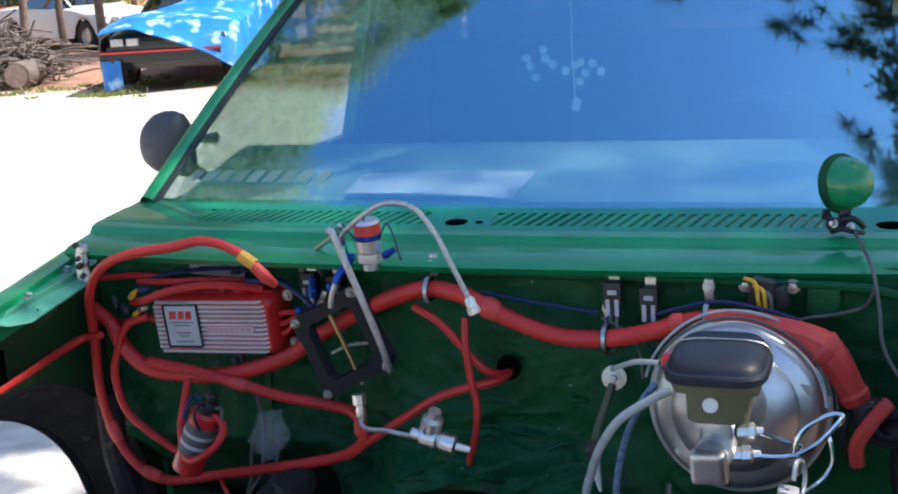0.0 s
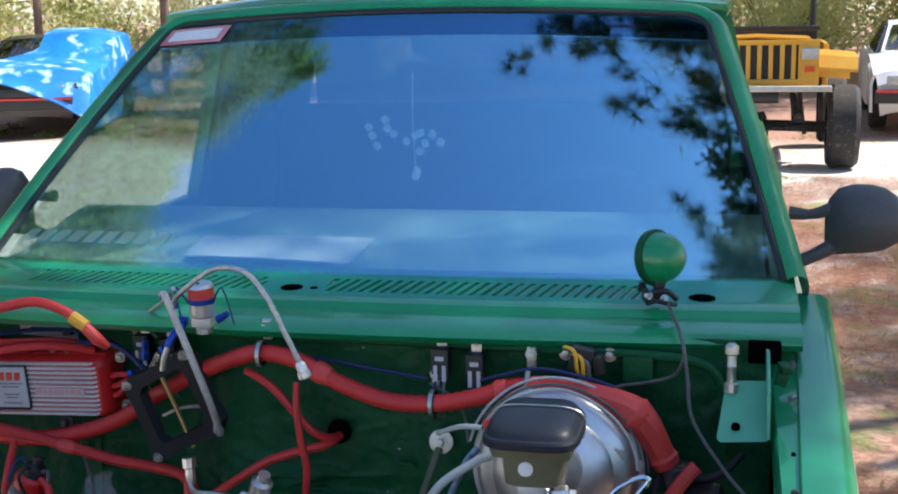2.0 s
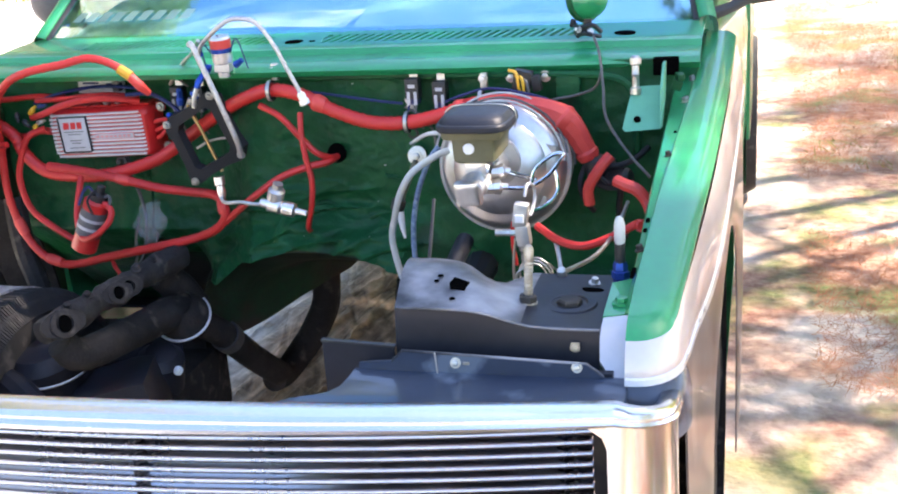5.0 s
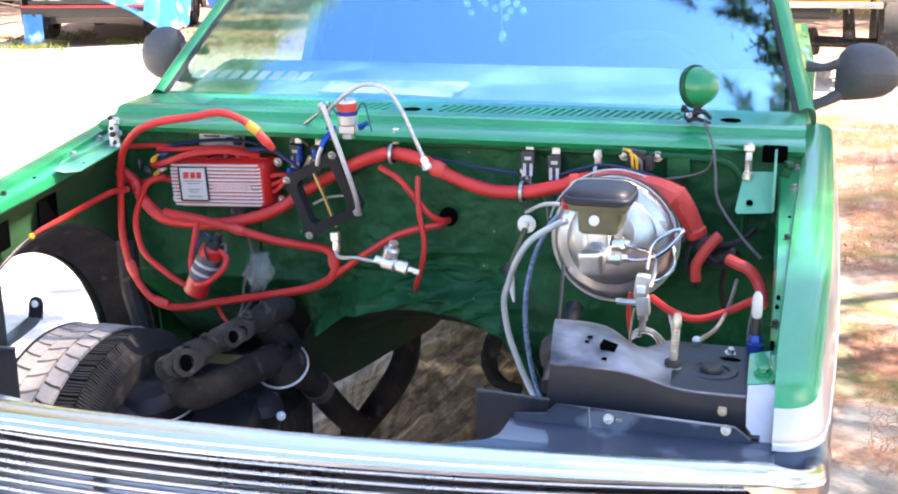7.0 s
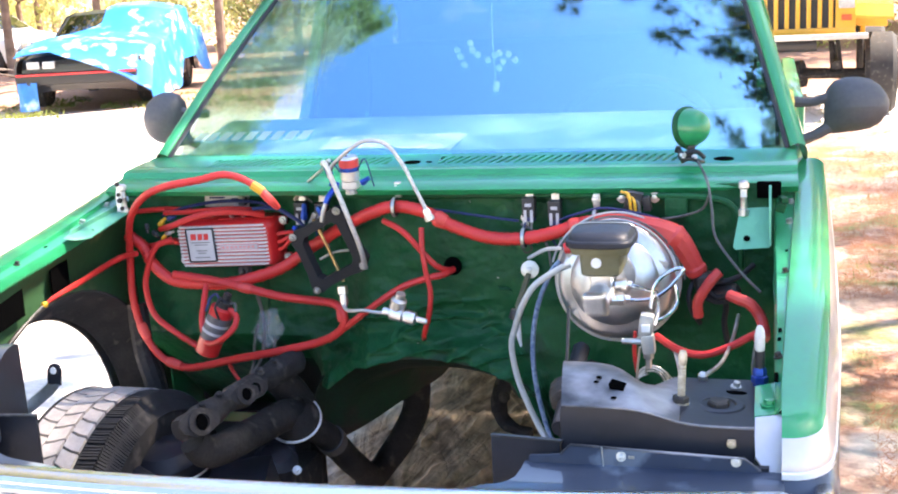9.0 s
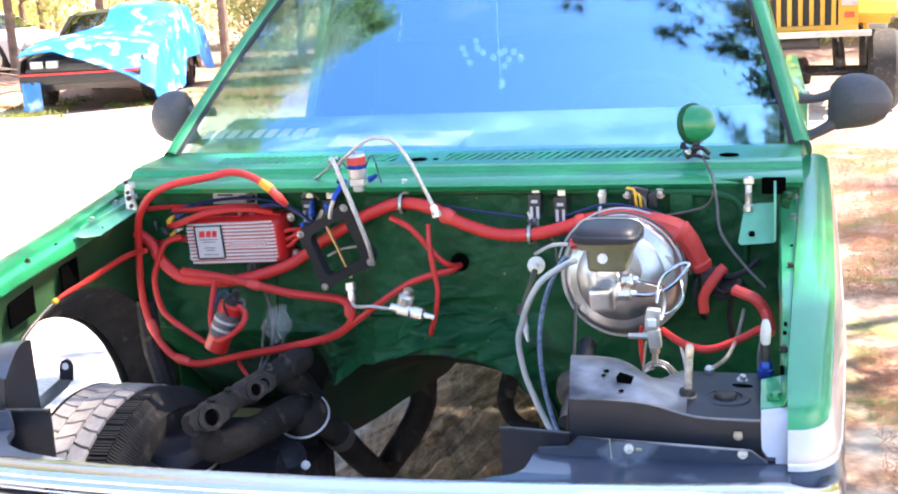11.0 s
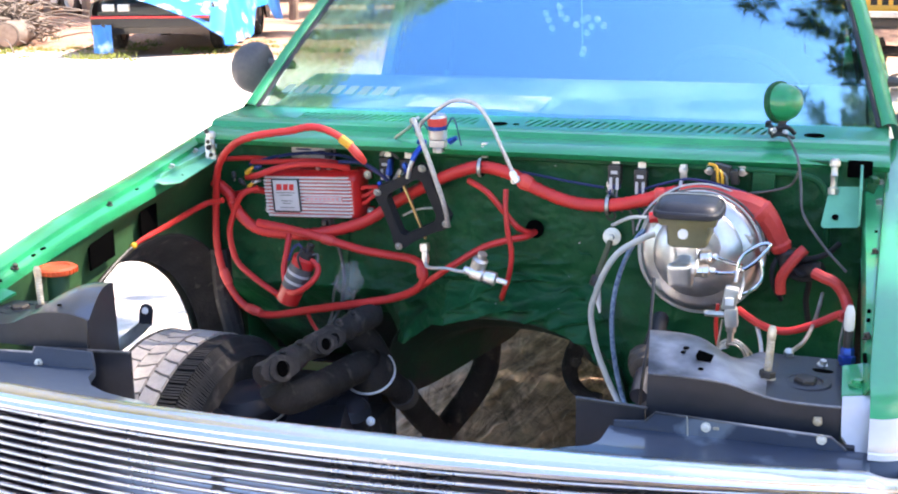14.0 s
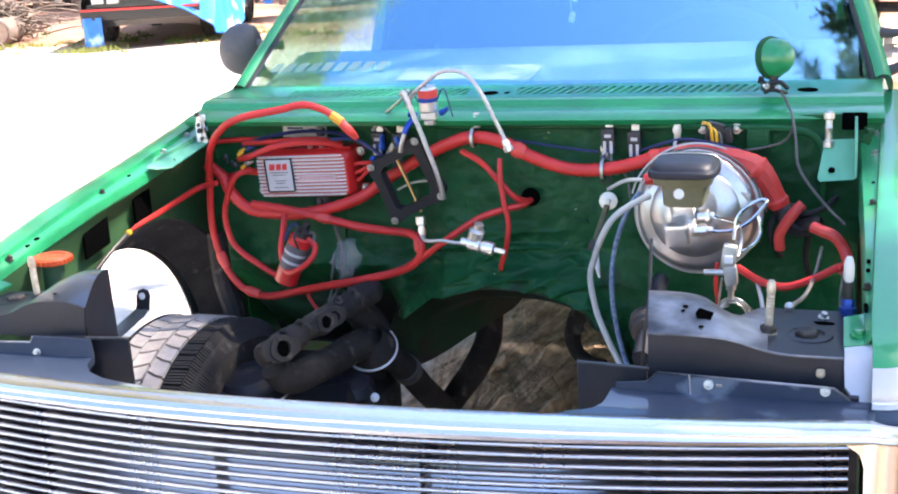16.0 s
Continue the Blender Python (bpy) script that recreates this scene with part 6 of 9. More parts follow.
hose("grey_wire", [(-0.376, 0.042, 0.851), (-0.361, 0.037, 0.831), (-0.351, 0.037, 0.789), (-0.348, 0.032, 0.748), (-0.356, 0.022, 0.696), (-0.382, 0.011, 0.655)], 0.0035, GREY_WIRE, "grey wire hanging down the firewall", "wire", WIRES, 6, 7)
hose("grey_wire", [(-0.356, 0.022, 0.769), (-0.366, 0.017, 0.727), (-0.371, 0.017, 0.686), (-0.392, 0.011, 0.634)], 0.003, GREY_WIRE, "grey wire hanging from the plastic bag", "wire", WIRES, 6, 7)
hose("grey_wire", [(-0.320, 0.022, 0.738), (-0.330, 0.011, 0.696), (-0.351, 0.001, 0.665), (-0.392, 0.001, 0.640)], 0.0025, GREY_WIRE, "thin grey wire below the plastic bag", "wire", WIRES, 6, 7)
hose("red_wire", [(-0.433, 0.027, 0.688), (-0.413, 0.011, 0.665), (-0.387, 0.001, 0.647), (-0.351, 0.011, 0.655), (-0.320, 0.022, 0.691)], 0.0042, RED_LOOM, "thin red wire dropping towards the manifold", "wire", WIRES, 7, 7)
hose("lamp_wire", [(0.52, 0.075, 1.085), (0.535, 0.02, 1.07), (0.545, -0.03, 1.055), (0.552, -0.06, 1.02), (0.56, -0.09, 0.975), (0.60, -0.14, 0.93), (0.635, -0.17, 0.90)], 0.0024, GREY_WIRE, "grey wire trailing from the green lamp", "wire", WIRES, 6, 8)
hose("lamp_wire", [(0.548, -0.04, 1.045), (0.535, -0.03, 1.015), (0.50, -0.02, 1.0), (0.46, -0.02, 0.992), (0.44, -0.03, 0.975)], 0.0022, GREY_WIRE, "thin grey wire looping under the cowl", "wire", WIRES, 6, 8)
hose("grey_wire", [(0.205, -0.02, 0.985), (0.235, -0.025, 0.97), (0.255, -0.03, 0.945), (0.262, -0.04, 0.91)], 0.0022, GREY_WIRE, "thin grey wire below the relays", "wire", WIRES, 6, 6)
bm = B()
tube(bm, [(-0.289, -0.05, 1.054), (-0.31, -0.05, 1.068)], 0.0092, 10, 3)
y_ring = part("yellow_collar", bm, YELLOW)
tagged(y_ring, "yellow collar on the end of the red loom", "collar")
bm = B()
tube(bm, [(-0.292, -0.05, 1.055), (-0.277, -0.045, 1.036), (-0.270, -0.030, 1.020)], [0.008, 0.009, 0.006], 10, 4)
tagged(part("cable_terminal", bm, RED_TAPE), "red insulated cable terminal", "terminal")

# ---- ignition coil ----
t = thing("ignition_coil", "red and silver canister coil clamped low on the firewall", "ignition coil", (-0.464, 0.073, 0.707))
m = axis((-0.440, -0.052, 0.727), (0.052, 0.004, 0.112))
bm = B()
lathe(bm, [(0.018, 0.0), (0.024, 0.004), (0.024, 0.035), (0.0245, 0.036)], m, 20)
part("base", bm, RED_BOX, t)
bm = B()
lathe(bm, [(0.0245, 0.036), (0.0245, 0.088)], m, 20)
sl = part("sleeve", bm, GREY_PLASTIC, t, "blue-grey clamp sleeve with printed bars")
for h in (0.05, 0.068):
    bm = B()
    lathe(bm, [(0.0250, h), (0.0250, h + 0.006)], m, 20)
    part("printed_band", bm, GREY_LABEL, sl)
bm = B()
lathe(bm, [(0.024, 0.088), (0.024, 0.104), (0.018, 0.108)], m, 20)
part("shoulder", bm, RED_BOX, t)
bm = B()
lathe(bm, [(0.017, 0.108), (0.016, 0.120), (0.008, 0.124), (0.008, 0.136), (0.005, 0.138)], m, 16)
cap = part("tower", bm, PLASTIC, t)
for q, r_, mt in ((0.4, 0.0030, PLASTIC), (1.7, 0.0026, BLUE_WIRE), (2.9, 0.0026, PLASTIC), (4.4, 0.0030, GREY_WIRE)):
    bm = B()
    tube(bm, [m @ Vector((0.006 * math.cos(q), 0.006 * math.sin(q), 0.112)), m @ Vector((0.022 * math.cos(q), 0.022 * math.sin(q), 0.126)), m @ Vector((0.034 * math.cos(q), 0.030 * math.sin(q), 0.112)), m @ Vector((0.030 * math.cos(q + 0.5), 0.032 * math.sin(q + 0.5), 0.090))], r_, 6, 5)
    part("lead", bm, mt, t)
bm = B()
hex_bolt(bm, m @ Vector((0.012, 0.004, 0.118)), (0.3, -0.3, 1), 0.004, 0.012)
part("terminal", bm, STEEL, t)

bm = B()
lathe(bm, [(0.004, -0.040), (0.014, -0.034), (0.024, -0.024), (0.031, -0.010), (0.032, 0.004), (0.026, 0.018), (0.018, 0.028), (0.022, 0.038), (0.010, 0.040)], pose(-0.336, 0.030, 0.758) @ Matrix.Scale(0.86, 4), 44)
for v in bm.verts:
    v.co += Vector((1, 0.5, 1)) * 0.009 * noise.noise(v.co * 60) + Vector((0.5, 0.6, 0.4)) * 0.007 * noise.noise(v.co * 150) + Vector((0.3, 0.6, 0.7)) * 0.003 * noise.noise(v.co * 420)
tagged(part("plastic_bag", bm, BAG, smooth=False), "clear plastic bag wrapped round a wire plug", "plastic bag")


# ---- nitrous plate with its solenoid and braided lines ----
t = thing("carburettor_plate", "black square carburettor spacer plate hanging in the bay", "spacer plate", (-0.175, -0.027, 0.930))
c = [Vector(p) for p in ((-0.262, -0.014, 0.962), (-0.145, -0.036, 1.027), (-0.090, -0.036, 0.903), (-0.210, -0.020, 0.840))]
mid = sum(c, Vector()) / 4
bm = B()
def corner(k, f):
    return mid + (c[k] - mid) * f
off = Vector((0.006, 0.013, 0.005))
outer = []
for k in range(4):
    a, b, d = c[k], c[(k + 1) % 4], c[k - 1]
    outer += [a + (d - a) * 0.13, a + (b - a) * 0.13, a + (b - a) * 0.30 + (mid - a) * 0.06, a + (b - a) * 0.70 + (mid - b) * 0.06]
inner = []
for k in range(4):
    a, b, d = corner(k, 0.66), corner((k + 1) % 4, 0.66), corner(k - 1, 0.66)
    inner += [a + (d - a) * 0.10, a + (b - a) * 0.10, a + (b - a) * 0.30, a + (b - a) * 0.70]
ov = [[bm.verts.new(p + o) for p in outer] for o in (Vector(), off)]
iv = [[bm.verts.new(p + o) for p in inner] for o in (Vector(), off)]
n = len(outer)
for k in range(n):
    j = (k + 1) % n
    bm.faces.new((ov[0][k], ov[0][j], iv[0][j], iv[0][k]))
    bm.faces.new((ov[1][j], ov[1][k], iv[1][k], iv[1][j]))
    bm.faces.new((ov[0][j], ov[0][k], ov[1][k], ov[1][j]))
    bm.faces.new((iv[0][k], iv[0][j], iv[1][j], iv[1][k]))
part("plate", bm, PLATE_BLACK, t)
bm = B()
tube(bm, [corner(0, 0.0) + (c[0] + c[1]) / 2 - mid + Vector((0.0, 0.008, 0)), mid + Vector((0.0, 0.01, 0)), (c[2] + c[3]) / 2 + Vector((0, 0.008, 0))], 0.0032, 8, 4)
part("spray_bar", bm, BRASS, t, "thin brass spray bar")
bm = B()
tube(bm, [corner(0, 0.5) + Vector((0.02, 0.012, -0.035)), mid + Vector((0.01, 0.012, -0.005)), corner(2, 0.6) + Vector((0, 0.012, 0.02))], 0.0026, 8, 4)
part("spray_bar", bm, STEEL, t)
for k in range(4):
    bm = B()
    hex_bolt(bm, corner(k, 0.86), (-0.1, -1, -0.3), 0.005, 0.008)
    part("stud", bm, STEEL, t)
bm = B()
lathe(bm, [(0.010, 0), (0.010, 0.014), (0.007, 0.016), (0.008, 0.03), (0.005, 0.04)], axis((-0.137, -0.064, 0.873), (0.10, -0.1, -1)), 8)
part("fitting", bm, ALU, t, "silver hose fitting")

BRAIDS = "braided lines"
hose("hard_line", [(-0.133, -0.072, 0.837), (-0.127, -0.080, 0.832), (-0.113, -0.090, 0.832), (-0.085, -0.099, 0.836), (-0.060, -0.10, 0.833), (-0.036, -0.10, 0.832)], 0.0036, STEEL, "bent bare metal line below the spacer plate", "pipe", "", 8, 6)
t = thing("nitrous_jet_fitting", "silver inline solenoid hanging by its line", "solenoid", (-0.02, -0.09, 0.83))
m = axis((-0.036, -0.10, 0.834), (0.067, 0, -0.016))
bm = B()
lathe(bm, [(0.006, -0.012), (0.008, -0.010), (0.008, 0.002), (0.013, 0.004), (0.013, 0.026), (0.010, 0.030), (0.013, 0.033), (0.013, 0.052), (0.006, 0.055), (0.005, 0.075)], m, 12)
part("body", bm, ALU, t)
bm = B()
lathe(bm, [(0.015, 0.0), (0.015, 0.022), (0.009, 0.026), (0.009, 0.036)], axis((-0.022, -0.095, 0.838), (0.35, -0.2, 0.9)), 14)
part("coil", bm, STEEL, t)

t = thing("fuel_solenoid", "silver solenoid can with blue anodised fittings by the cowl", "solenoid", (-0.12, -0.02, 1.05))
bm = B()
lathe(bm, [(0.016, 0.0), (0.0185, 0.003), (0.0185, 0.044), (0.016, 0.048)], axis((-0.120, -0.025, 1.070), (0.0, -0.1, 1)), 20)
can = part("can", bm, ALU, t)
bm = B()
lathe(bm, [(0.0188, 0.028), (0.0188, 0.043)], axis((-0.120, -0.025, 1.070), (0.0, -0.1, 1)), 20)
part("label", bm, RED_TAPE, can, "red printed band")
bm = B()
lathe(bm, [(0.0188, 0.020), (0.0188, 0.028)], axis((-0.120, -0.025, 1.070), (0.0, -0.1, 1)), 20)
part("label", bm, BLUE, can, "blue printed band")
bm = B()
box(bm, (-0.119, -0.025, 1.062), (0.030, 0.024, 0.014), bevel=0.003)
lathe(bm, [(0.012, 0.0), (0.012, 0.008), (0.010, 0.010)], axis((-0.119, -0.025, 1.046), (0, -0.1, 1)), 8)
part("valve_block", bm, CAST_ALU, t)
for p, d in (((-0.142, -0.03, 1.062), (-1, -0.2, 0.2)), ((-0.096, -0.03, 1.066), (1, -0.1, 0.6)), ((-0.150, -0.05, 1.086), (-0.4, -0.4, 1))):
    bm = B()
    lathe(bm, [(0.0065, 0.0), (0.0065, 0.008), (0.005, 0.010), (0.005, 0.018)], axis(p, d), 6)
    part("blue_fitting", bm, BLUE, t, "blue anodised fitting")
bm = B()
tube(bm, [(-0.145, -0.04, 1.060), (-0.155, -0.055, 1.045), (-0.160, -0.060, 1.032)], [0.0065, 0.006, 0.0055], 8, 5)
part("blue_tube", bm, BLUE, t)
bm = B()
tube(bm, [(-0.160, -0.060, 1.032), (-0.166, -0.062, 1.015), (-0.170, -0.060, 0.998)], 0.0045, 8, 4)
part("feed_pipe", bm, STEEL, t)
for a in (0.7, 1.6, 2.5):
    bm = B()
    tube(bm, [(-0.12 + 0.02 * math.cos(a), -0.03, 1.085), (-0.12 + 0.045 * math.cos(a), -0.035, 1.10 + 0.02 * math.sin(a)), (-0.11 + 0.05 * math.cos(a), -0.03, 1.06)], 0.0013, 6, 6)
    part("lead", bm, BLUE_WIRE, t)
t = thing("fitting_cluster", "blue and black hose fittings beside the relays", "fitting", (-0.225, 0.038, 0.987))
for p, d, mt in (((-0.242, 0.032, 0.986), (0.2, -0.3, 1), BLUE), ((-0.225, 0.018, 0.971), (0.5, -0.2, 1), STEEL), ((-0.188, 0.001, 0.985), (-0.3, -0.2, 1), BLUE), ((-0.252, 0.022, 0.960), (0.1, -1, 0.5), BLUE)):
    bm = B()
    lathe(bm, [(0.0075, 0.0), (0.0075, 0.012), (0.006, 0.014), (0.006, 0.030), (0.004, 0.034)], axis(p, d), 6)
    part("fitting", bm, mt, t)
hose("braided_line", [(-0.150, -0.06, 1.082), (-0.137, -0.075, 1.105), (-0.117, -0.085, 1.122), (-0.083, -0.09, 1.146), (-0.056, -0.09, 1.154), (-0.023, -0.09, 1.146), (0.004, -0.09, 1.111), (0.026, -0.09, 1.065), (0.044, -0.088, 1.025)], 0.0037, BRAID, "arched braided steel line with a loose end", "hose", BRAIDS, 10, 9)
bm = B()
lathe(bm, [(0.005, 0.0), (0.0075, 0.004), (0.0075, 0.013), (0.0095, 0.014), (0.0095, 0.022), (0.005, 0.024)], axis((0.043, -0.088, 1.027), (0.33, 0, -0.9)), 8)
tagged(part("line_end_nut", bm, ALU), "silver nut on the loose braided line", "fitting")
hose("braided_line", [(-0.152, -0.085, 1.112), (-0.143, -0.092, 1.112), (-0.128, -0.090, 1.070), (-0.108, -0.085, 1.010), (-0.092, -0.075, 0.950), (-0.090, -0.058, 0.908)], 0.0050, BRAID, "braided steel line in front of the spacer plate", "hose", BRAIDS, 10, 9)
hose("braided_line", [(-0.263, 0.042, 1.022), (-0.225, 0.018, 1.059), (-0.182, -0.013, 1.088), (-0.150, -0.052, 1.114)], 0.0035, STEEL, "thin metal line rising to the solenoid", "hose", BRAIDS, 8, 6)


# ---- brake booster and master cylinder ----
t = thing("brake_booster", "round silver brake booster on the firewall", "brake booster", (0.389, 0, 0.895))
m = axis((0.389, -0.055, 0.895), (-0.04, -1, 0.12))
bm = B()
lathe(bm, [(0.085, -0.05), (0.103, -0.045), (0.107, 0.0), (0.107, 0.018), (0.1105, 0.020), (0.1105, 0.027), (0.106, 0.030)], m, 48)
part("rear_shell", bm, CAST_ALU, t)
bm = B()
lathe(bm, [(0.1065, 0.030), (0.102, 0.044), (0.096, 0.052), (0.090, 0.055), (0.078, 0.060), (0.074, 0.066), (0.052, 0.080), (0.038, 0.084), (0.0, 0.085)], m, 48, close=False)
shell = part("front_shell", bm, BOOSTER, t, "bright silver front shell")
for a in (0.35, 2.6, 3.9, 5.6):
    bm = B()
    p = m @ Vector((0.088 * math.cos(a), 0.088 * math.sin(a), 0.052))
    box(bm, p, (0.020, 0.008, 0.014), (0, math.degrees(a), 0), bevel=0.003)
    part("stamped_boss", bm, CAST_ALU, shell)
bm = B()
tube(bm, [m @ Vector((0.1105 * math.cos(a), 0.1105 * math.sin(a), 0.0235)) for a in np.linspace(0, 2 * math.pi, 49)], 0.0032, 6, 1)
part("crimp_ring", bm, CAST_ALU, t)
for k, (a, r_) in enumerate(((0.0, 0.117), (0.5, 0.119), (0.2, 0.112), (0.1, 0.108))):
    bm = B()
    tube(bm, [m @ Vector((r_ * math.cos(q), r_ * math.sin(q), 0.018 + 0.013 * k + 0.004 * math.sin(5 * q + k))) for q in np.linspace(a, a + 2.4, 20)], 0.0019, 6, 2)
    part("wrapped_wire", bm, (GREY_WIRE, GREY_LABEL, GREY_WIRE, CLEAR_HOSE)[k], t)
bm = B()
tube(bm, [m @ Vector((-0.05, 0.05, 0.05)), m @ Vector((-0.066, 0.060, 0.075)), m @ Vector((-0.085, 0.058, 0.08))], [0.010, 0.012, 0.009], 10, 5)
part("vacuum_port", bm, RED_BOX, t, "red vacuum port")
bm = B()
tube(bm, [m @ Vector((-0.088, 0.058, 0.08)), m @ Vector((-0.12, 0.055, 0.07)), m @ Vector((-0.16, 0.035, 0.03))], 0.0035, 8, 5)
part("vacuum_wire", bm, CLEAR_HOSE, t)
t = thing("master_cylinder", "cast aluminium master cylinder with olive reservoir and black lid", "master cylinder", (0.39, -0.22, 0.92))
bm = B()
lathe(bm, [(0.040, 0.0), (0.040, 0.012), (0.024, 0.016), (0.024, 0.10), (0.021, 0.104), (0.021, 0.15), (0.017, 0.156), (0.0, 0.157)], axis((0.388, -0.138, 0.920), (-0.03, -1, -0.01)), 24, close=False)
part("cylinder_body", bm, CAST_ALU, t)
bm = B()
box(bm, (0.386, -0.235, 0.944), (0.034, 0.09, 0.026), bevel=0.006)
part("reservoir_neck", bm, ALU, t)
bm = B()
boss_at = axis((0.382, -0.300, 0.916), (-0.06, -1, -0.16))
lathe(bm, [(0.019, -0.010), (0.019, 0.008)], boss_at, 18)
boss = B()
box(boss, (0, 0, 0.013), (0.040, 0.038, 0.020), bevel=0.0085, seg=4)
bmesh.ops.transform(boss, matrix=boss_at @ Matrix.Rotation(radians(4), 4, "Z"), verts=boss.verts[:])
part("boss_neck", bm, CAST_ALU, t)
nose = part("end_boss", boss, ALU, t, "square cast end boss")
bm = B()
lathe(bm, [(0.0055, 0.0), (0.0055, 0.0012), (0.0, 0.0014)], boss_at @ pose(0, 0.001, 0.0208), 3, close=False)
part("boss_socket", bm, VOID, nose)
for p, ln in (((0.398, -0.272, 0.911), 0.026), ((0.404, -0.250, 0.930), 0.022)):
    bm = B()
    lathe(bm, [(0.010, 0.0), (0.010, ln * 0.5), (0.0115, ln * 0.52), (0.0115, ln * 0.85), (0.006, ln), (0.005, ln * 1.3)], axis(p, (1, 0.15, 0.03)), 8)
    part("outlet_fitting", bm, ALU, t, "bright outlet fitting")
bm = B()
rows = []
for z, hx, y0, y1 in ((0.953, 0.028, -0.288, -0.185), (0.957, 0.032, -0.293, -0.180), (0.990, 0.034, -0.295, -0.178), (0.9915, 0.045, -0.302, -0.172), (1.000, 0.048, -0.304, -0.170), (1.0035, 0.048, -0.304, -0.170)):
    w, x0, row = 0.009, 0.387, []
    for px, py in ((-hx, y0 + w), (-hx + w * 0.3, y0 + w * 0.3), (-hx + w, y0), (hx - w, y0), (hx - w * 0.3, y0 + w * 0.3), (hx, y0 + w), (hx, y1 - w), (hx - w, y1), (-hx + w, y1), (-hx, y1 - w), (-hx, y0 + w)):
        row.append((x0 + px, py, z))
    rows.append(row)
loft(bm, rows)
res = part("reservoir", bm, OLIVE, t, "olive plastic fluid reservoir")
bm = B()
rings = []
for k, z in ((0.0, 1.0025), (0.97, 1.0025), (1.0, 1.0045), (1.0, 1.0110), (0.975, 1.0135), (0.93, 1.0145), (0.90, 1.0185), (0.82, 1.0235), (0.62, 1.0265), (0.30, 1.0280), (0.0, 1.0283)):
    ring = []
    for q in np.linspace(0, 2 * math.pi, 41):
        c_, s_ = math.cos(q), math.sin(q)
        narrow = 1 - 0.16 * max(0, s_)
        ring.append((0.385 + k * 0.056 * narrow * math.copysign(abs(c_) ** 0.42, c_), -0.238 + k * 0.073 * math.copysign(abs(s_) ** 0.42, s_), z))
    rings.append(ring)
loft(bm, rings)
part("lid", bm, LID_BLACK, t, "weathered black reservoir lid")
bm = B()
tube(bm, [(0.331, -0.225, 0.992), (0.330, -0.225, 1.016), (0.345, -0.225, 1.0275), (0.385, -0.225, 1.0295), (0.425, -0.225, 1.0275), (0.440, -0.225, 1.016), (0.438, -0.225, 0.992)], 0.0011, 6, 4)
part("bail_wire", bm, STEEL, t, "thin wire lid clip")
bm = B()
lathe(bm, [(0.0085, 0.0), (0.0085, 0.002), (0.0065, 0.003), (0, 0.0032)], axis((0.381, -0.2945, 0.977), (0, -1, 0)), 14, close=False)
part("sight_plug", bm, WHITE, res, "white sight plug")
LINES = "brake lines"
hose("brake_line", [(0.428, -0.248, 0.930), (0.445, -0.252, 0.926), (0.464, -0.257, 0.923), (0.474, -0.262, 0.922)], 0.0030, CHROME, "short bright brake line", "brake line", LINES, 8, 8)
hose("brake_line", [(0.425, -0.268, 0.911), (0.445, -0.265, 0.909), (0.467, -0.262, 0.912), (0.490, -0.26, 0.926), (0.508, -0.258, 0.946), (0.516, -0.257, 0.958), (0.509, -0.256, 0.960), (0.497, -0.256, 0.956), (0.478, -0.257, 0.943), (0.469, -0.259, 0.929), (0.466, -0.261, 0.914)], 0.0030, CHROME, "bright looped brake line beside the master cylinder", "brake line", LINES, 8, 6)
hose("brake_line", [(0.500, -0.255, 0.938), (0.504, -0.258, 0.926), (0.506, -0.262, 0.906), (0.499, -0.27, 0.893), (0.487, -0.285, 0.886), (0.472, -0.31, 0.885)], 0.0030, CHROME, "bright bent brake line beside the booster", "brake line", LINES, 8, 6)
hose("brake_line", [(0.470, -0.335, 0.915), (0.472, -0.325, 0.930), (0.478, -0.31, 0.925), (0.480, -0.31, 0.905), (0.476, -0.33, 0.885)], 0.0026, BRAID, "small looped line above the brake valve", "brake line", LINES, 8, 6)
t = thing("proportioning_valve", "silver brake proportioning valve below the master cylinder", "brake valve", (0.465, -0.33, 0.84))
bm = B()
box(bm, (0.463, -0.335, 0.888), (0.022, 0.022, 0.036), (0, 8, 0), bevel=0.005)
box(bm, (0.466, -0.337, 0.858), (0.020, 0.022, 0.030), (0, -6, 0), bevel=0.004)
part("body", bm, CAST_ALU, t)
bm = B()
box(bm, (0.463, -0.349, 0.886), (0.013, 0.004, 0.012), bevel=0.001)
part("tag", bm, WHITE, t)
bm = B()
lathe(bm, [(0.008, 0.0), (0.008, 0.012), (0.005, 0.014), (0.005, 0.028)], axis((0.466, -0.337, 0.846), (0, 0, -1)), 6)
part("nut", bm, STEEL, t)
bm = B()
lathe(bm, [(0.005, 0.0), (0.005, 0.03)], axis((0.455, -0.34, 0.862), (-1, 0, 0)), 8)
part("side_nipple", bm, STEEL, t)
helix = [(0.462 + (0.026 + 0.002 * math.sin(a * 0.7)) * math.cos(a), -0.275 + 0.012 * a / 6, 0.760 + (0.026 + 0.002 * math.cos(a * 0.9)) * math.sin(a)) for a in np.linspace(math.pi * 0.55, 8.2 * math.pi, 90)]
hose("coiled_brake_line", [(0.468, -0.335, 0.842), (0.464, -0.315, 0.822), (0.456, -0.290, 0.796)] + helix + [(0.500, -0.21, 0.748), (0.508, -0.20, 0.72), (0.512, -0.19, 0.66)], 0.0016, STEEL, "coiled bare metal brake line", "brake line", LINES, 6, 2)
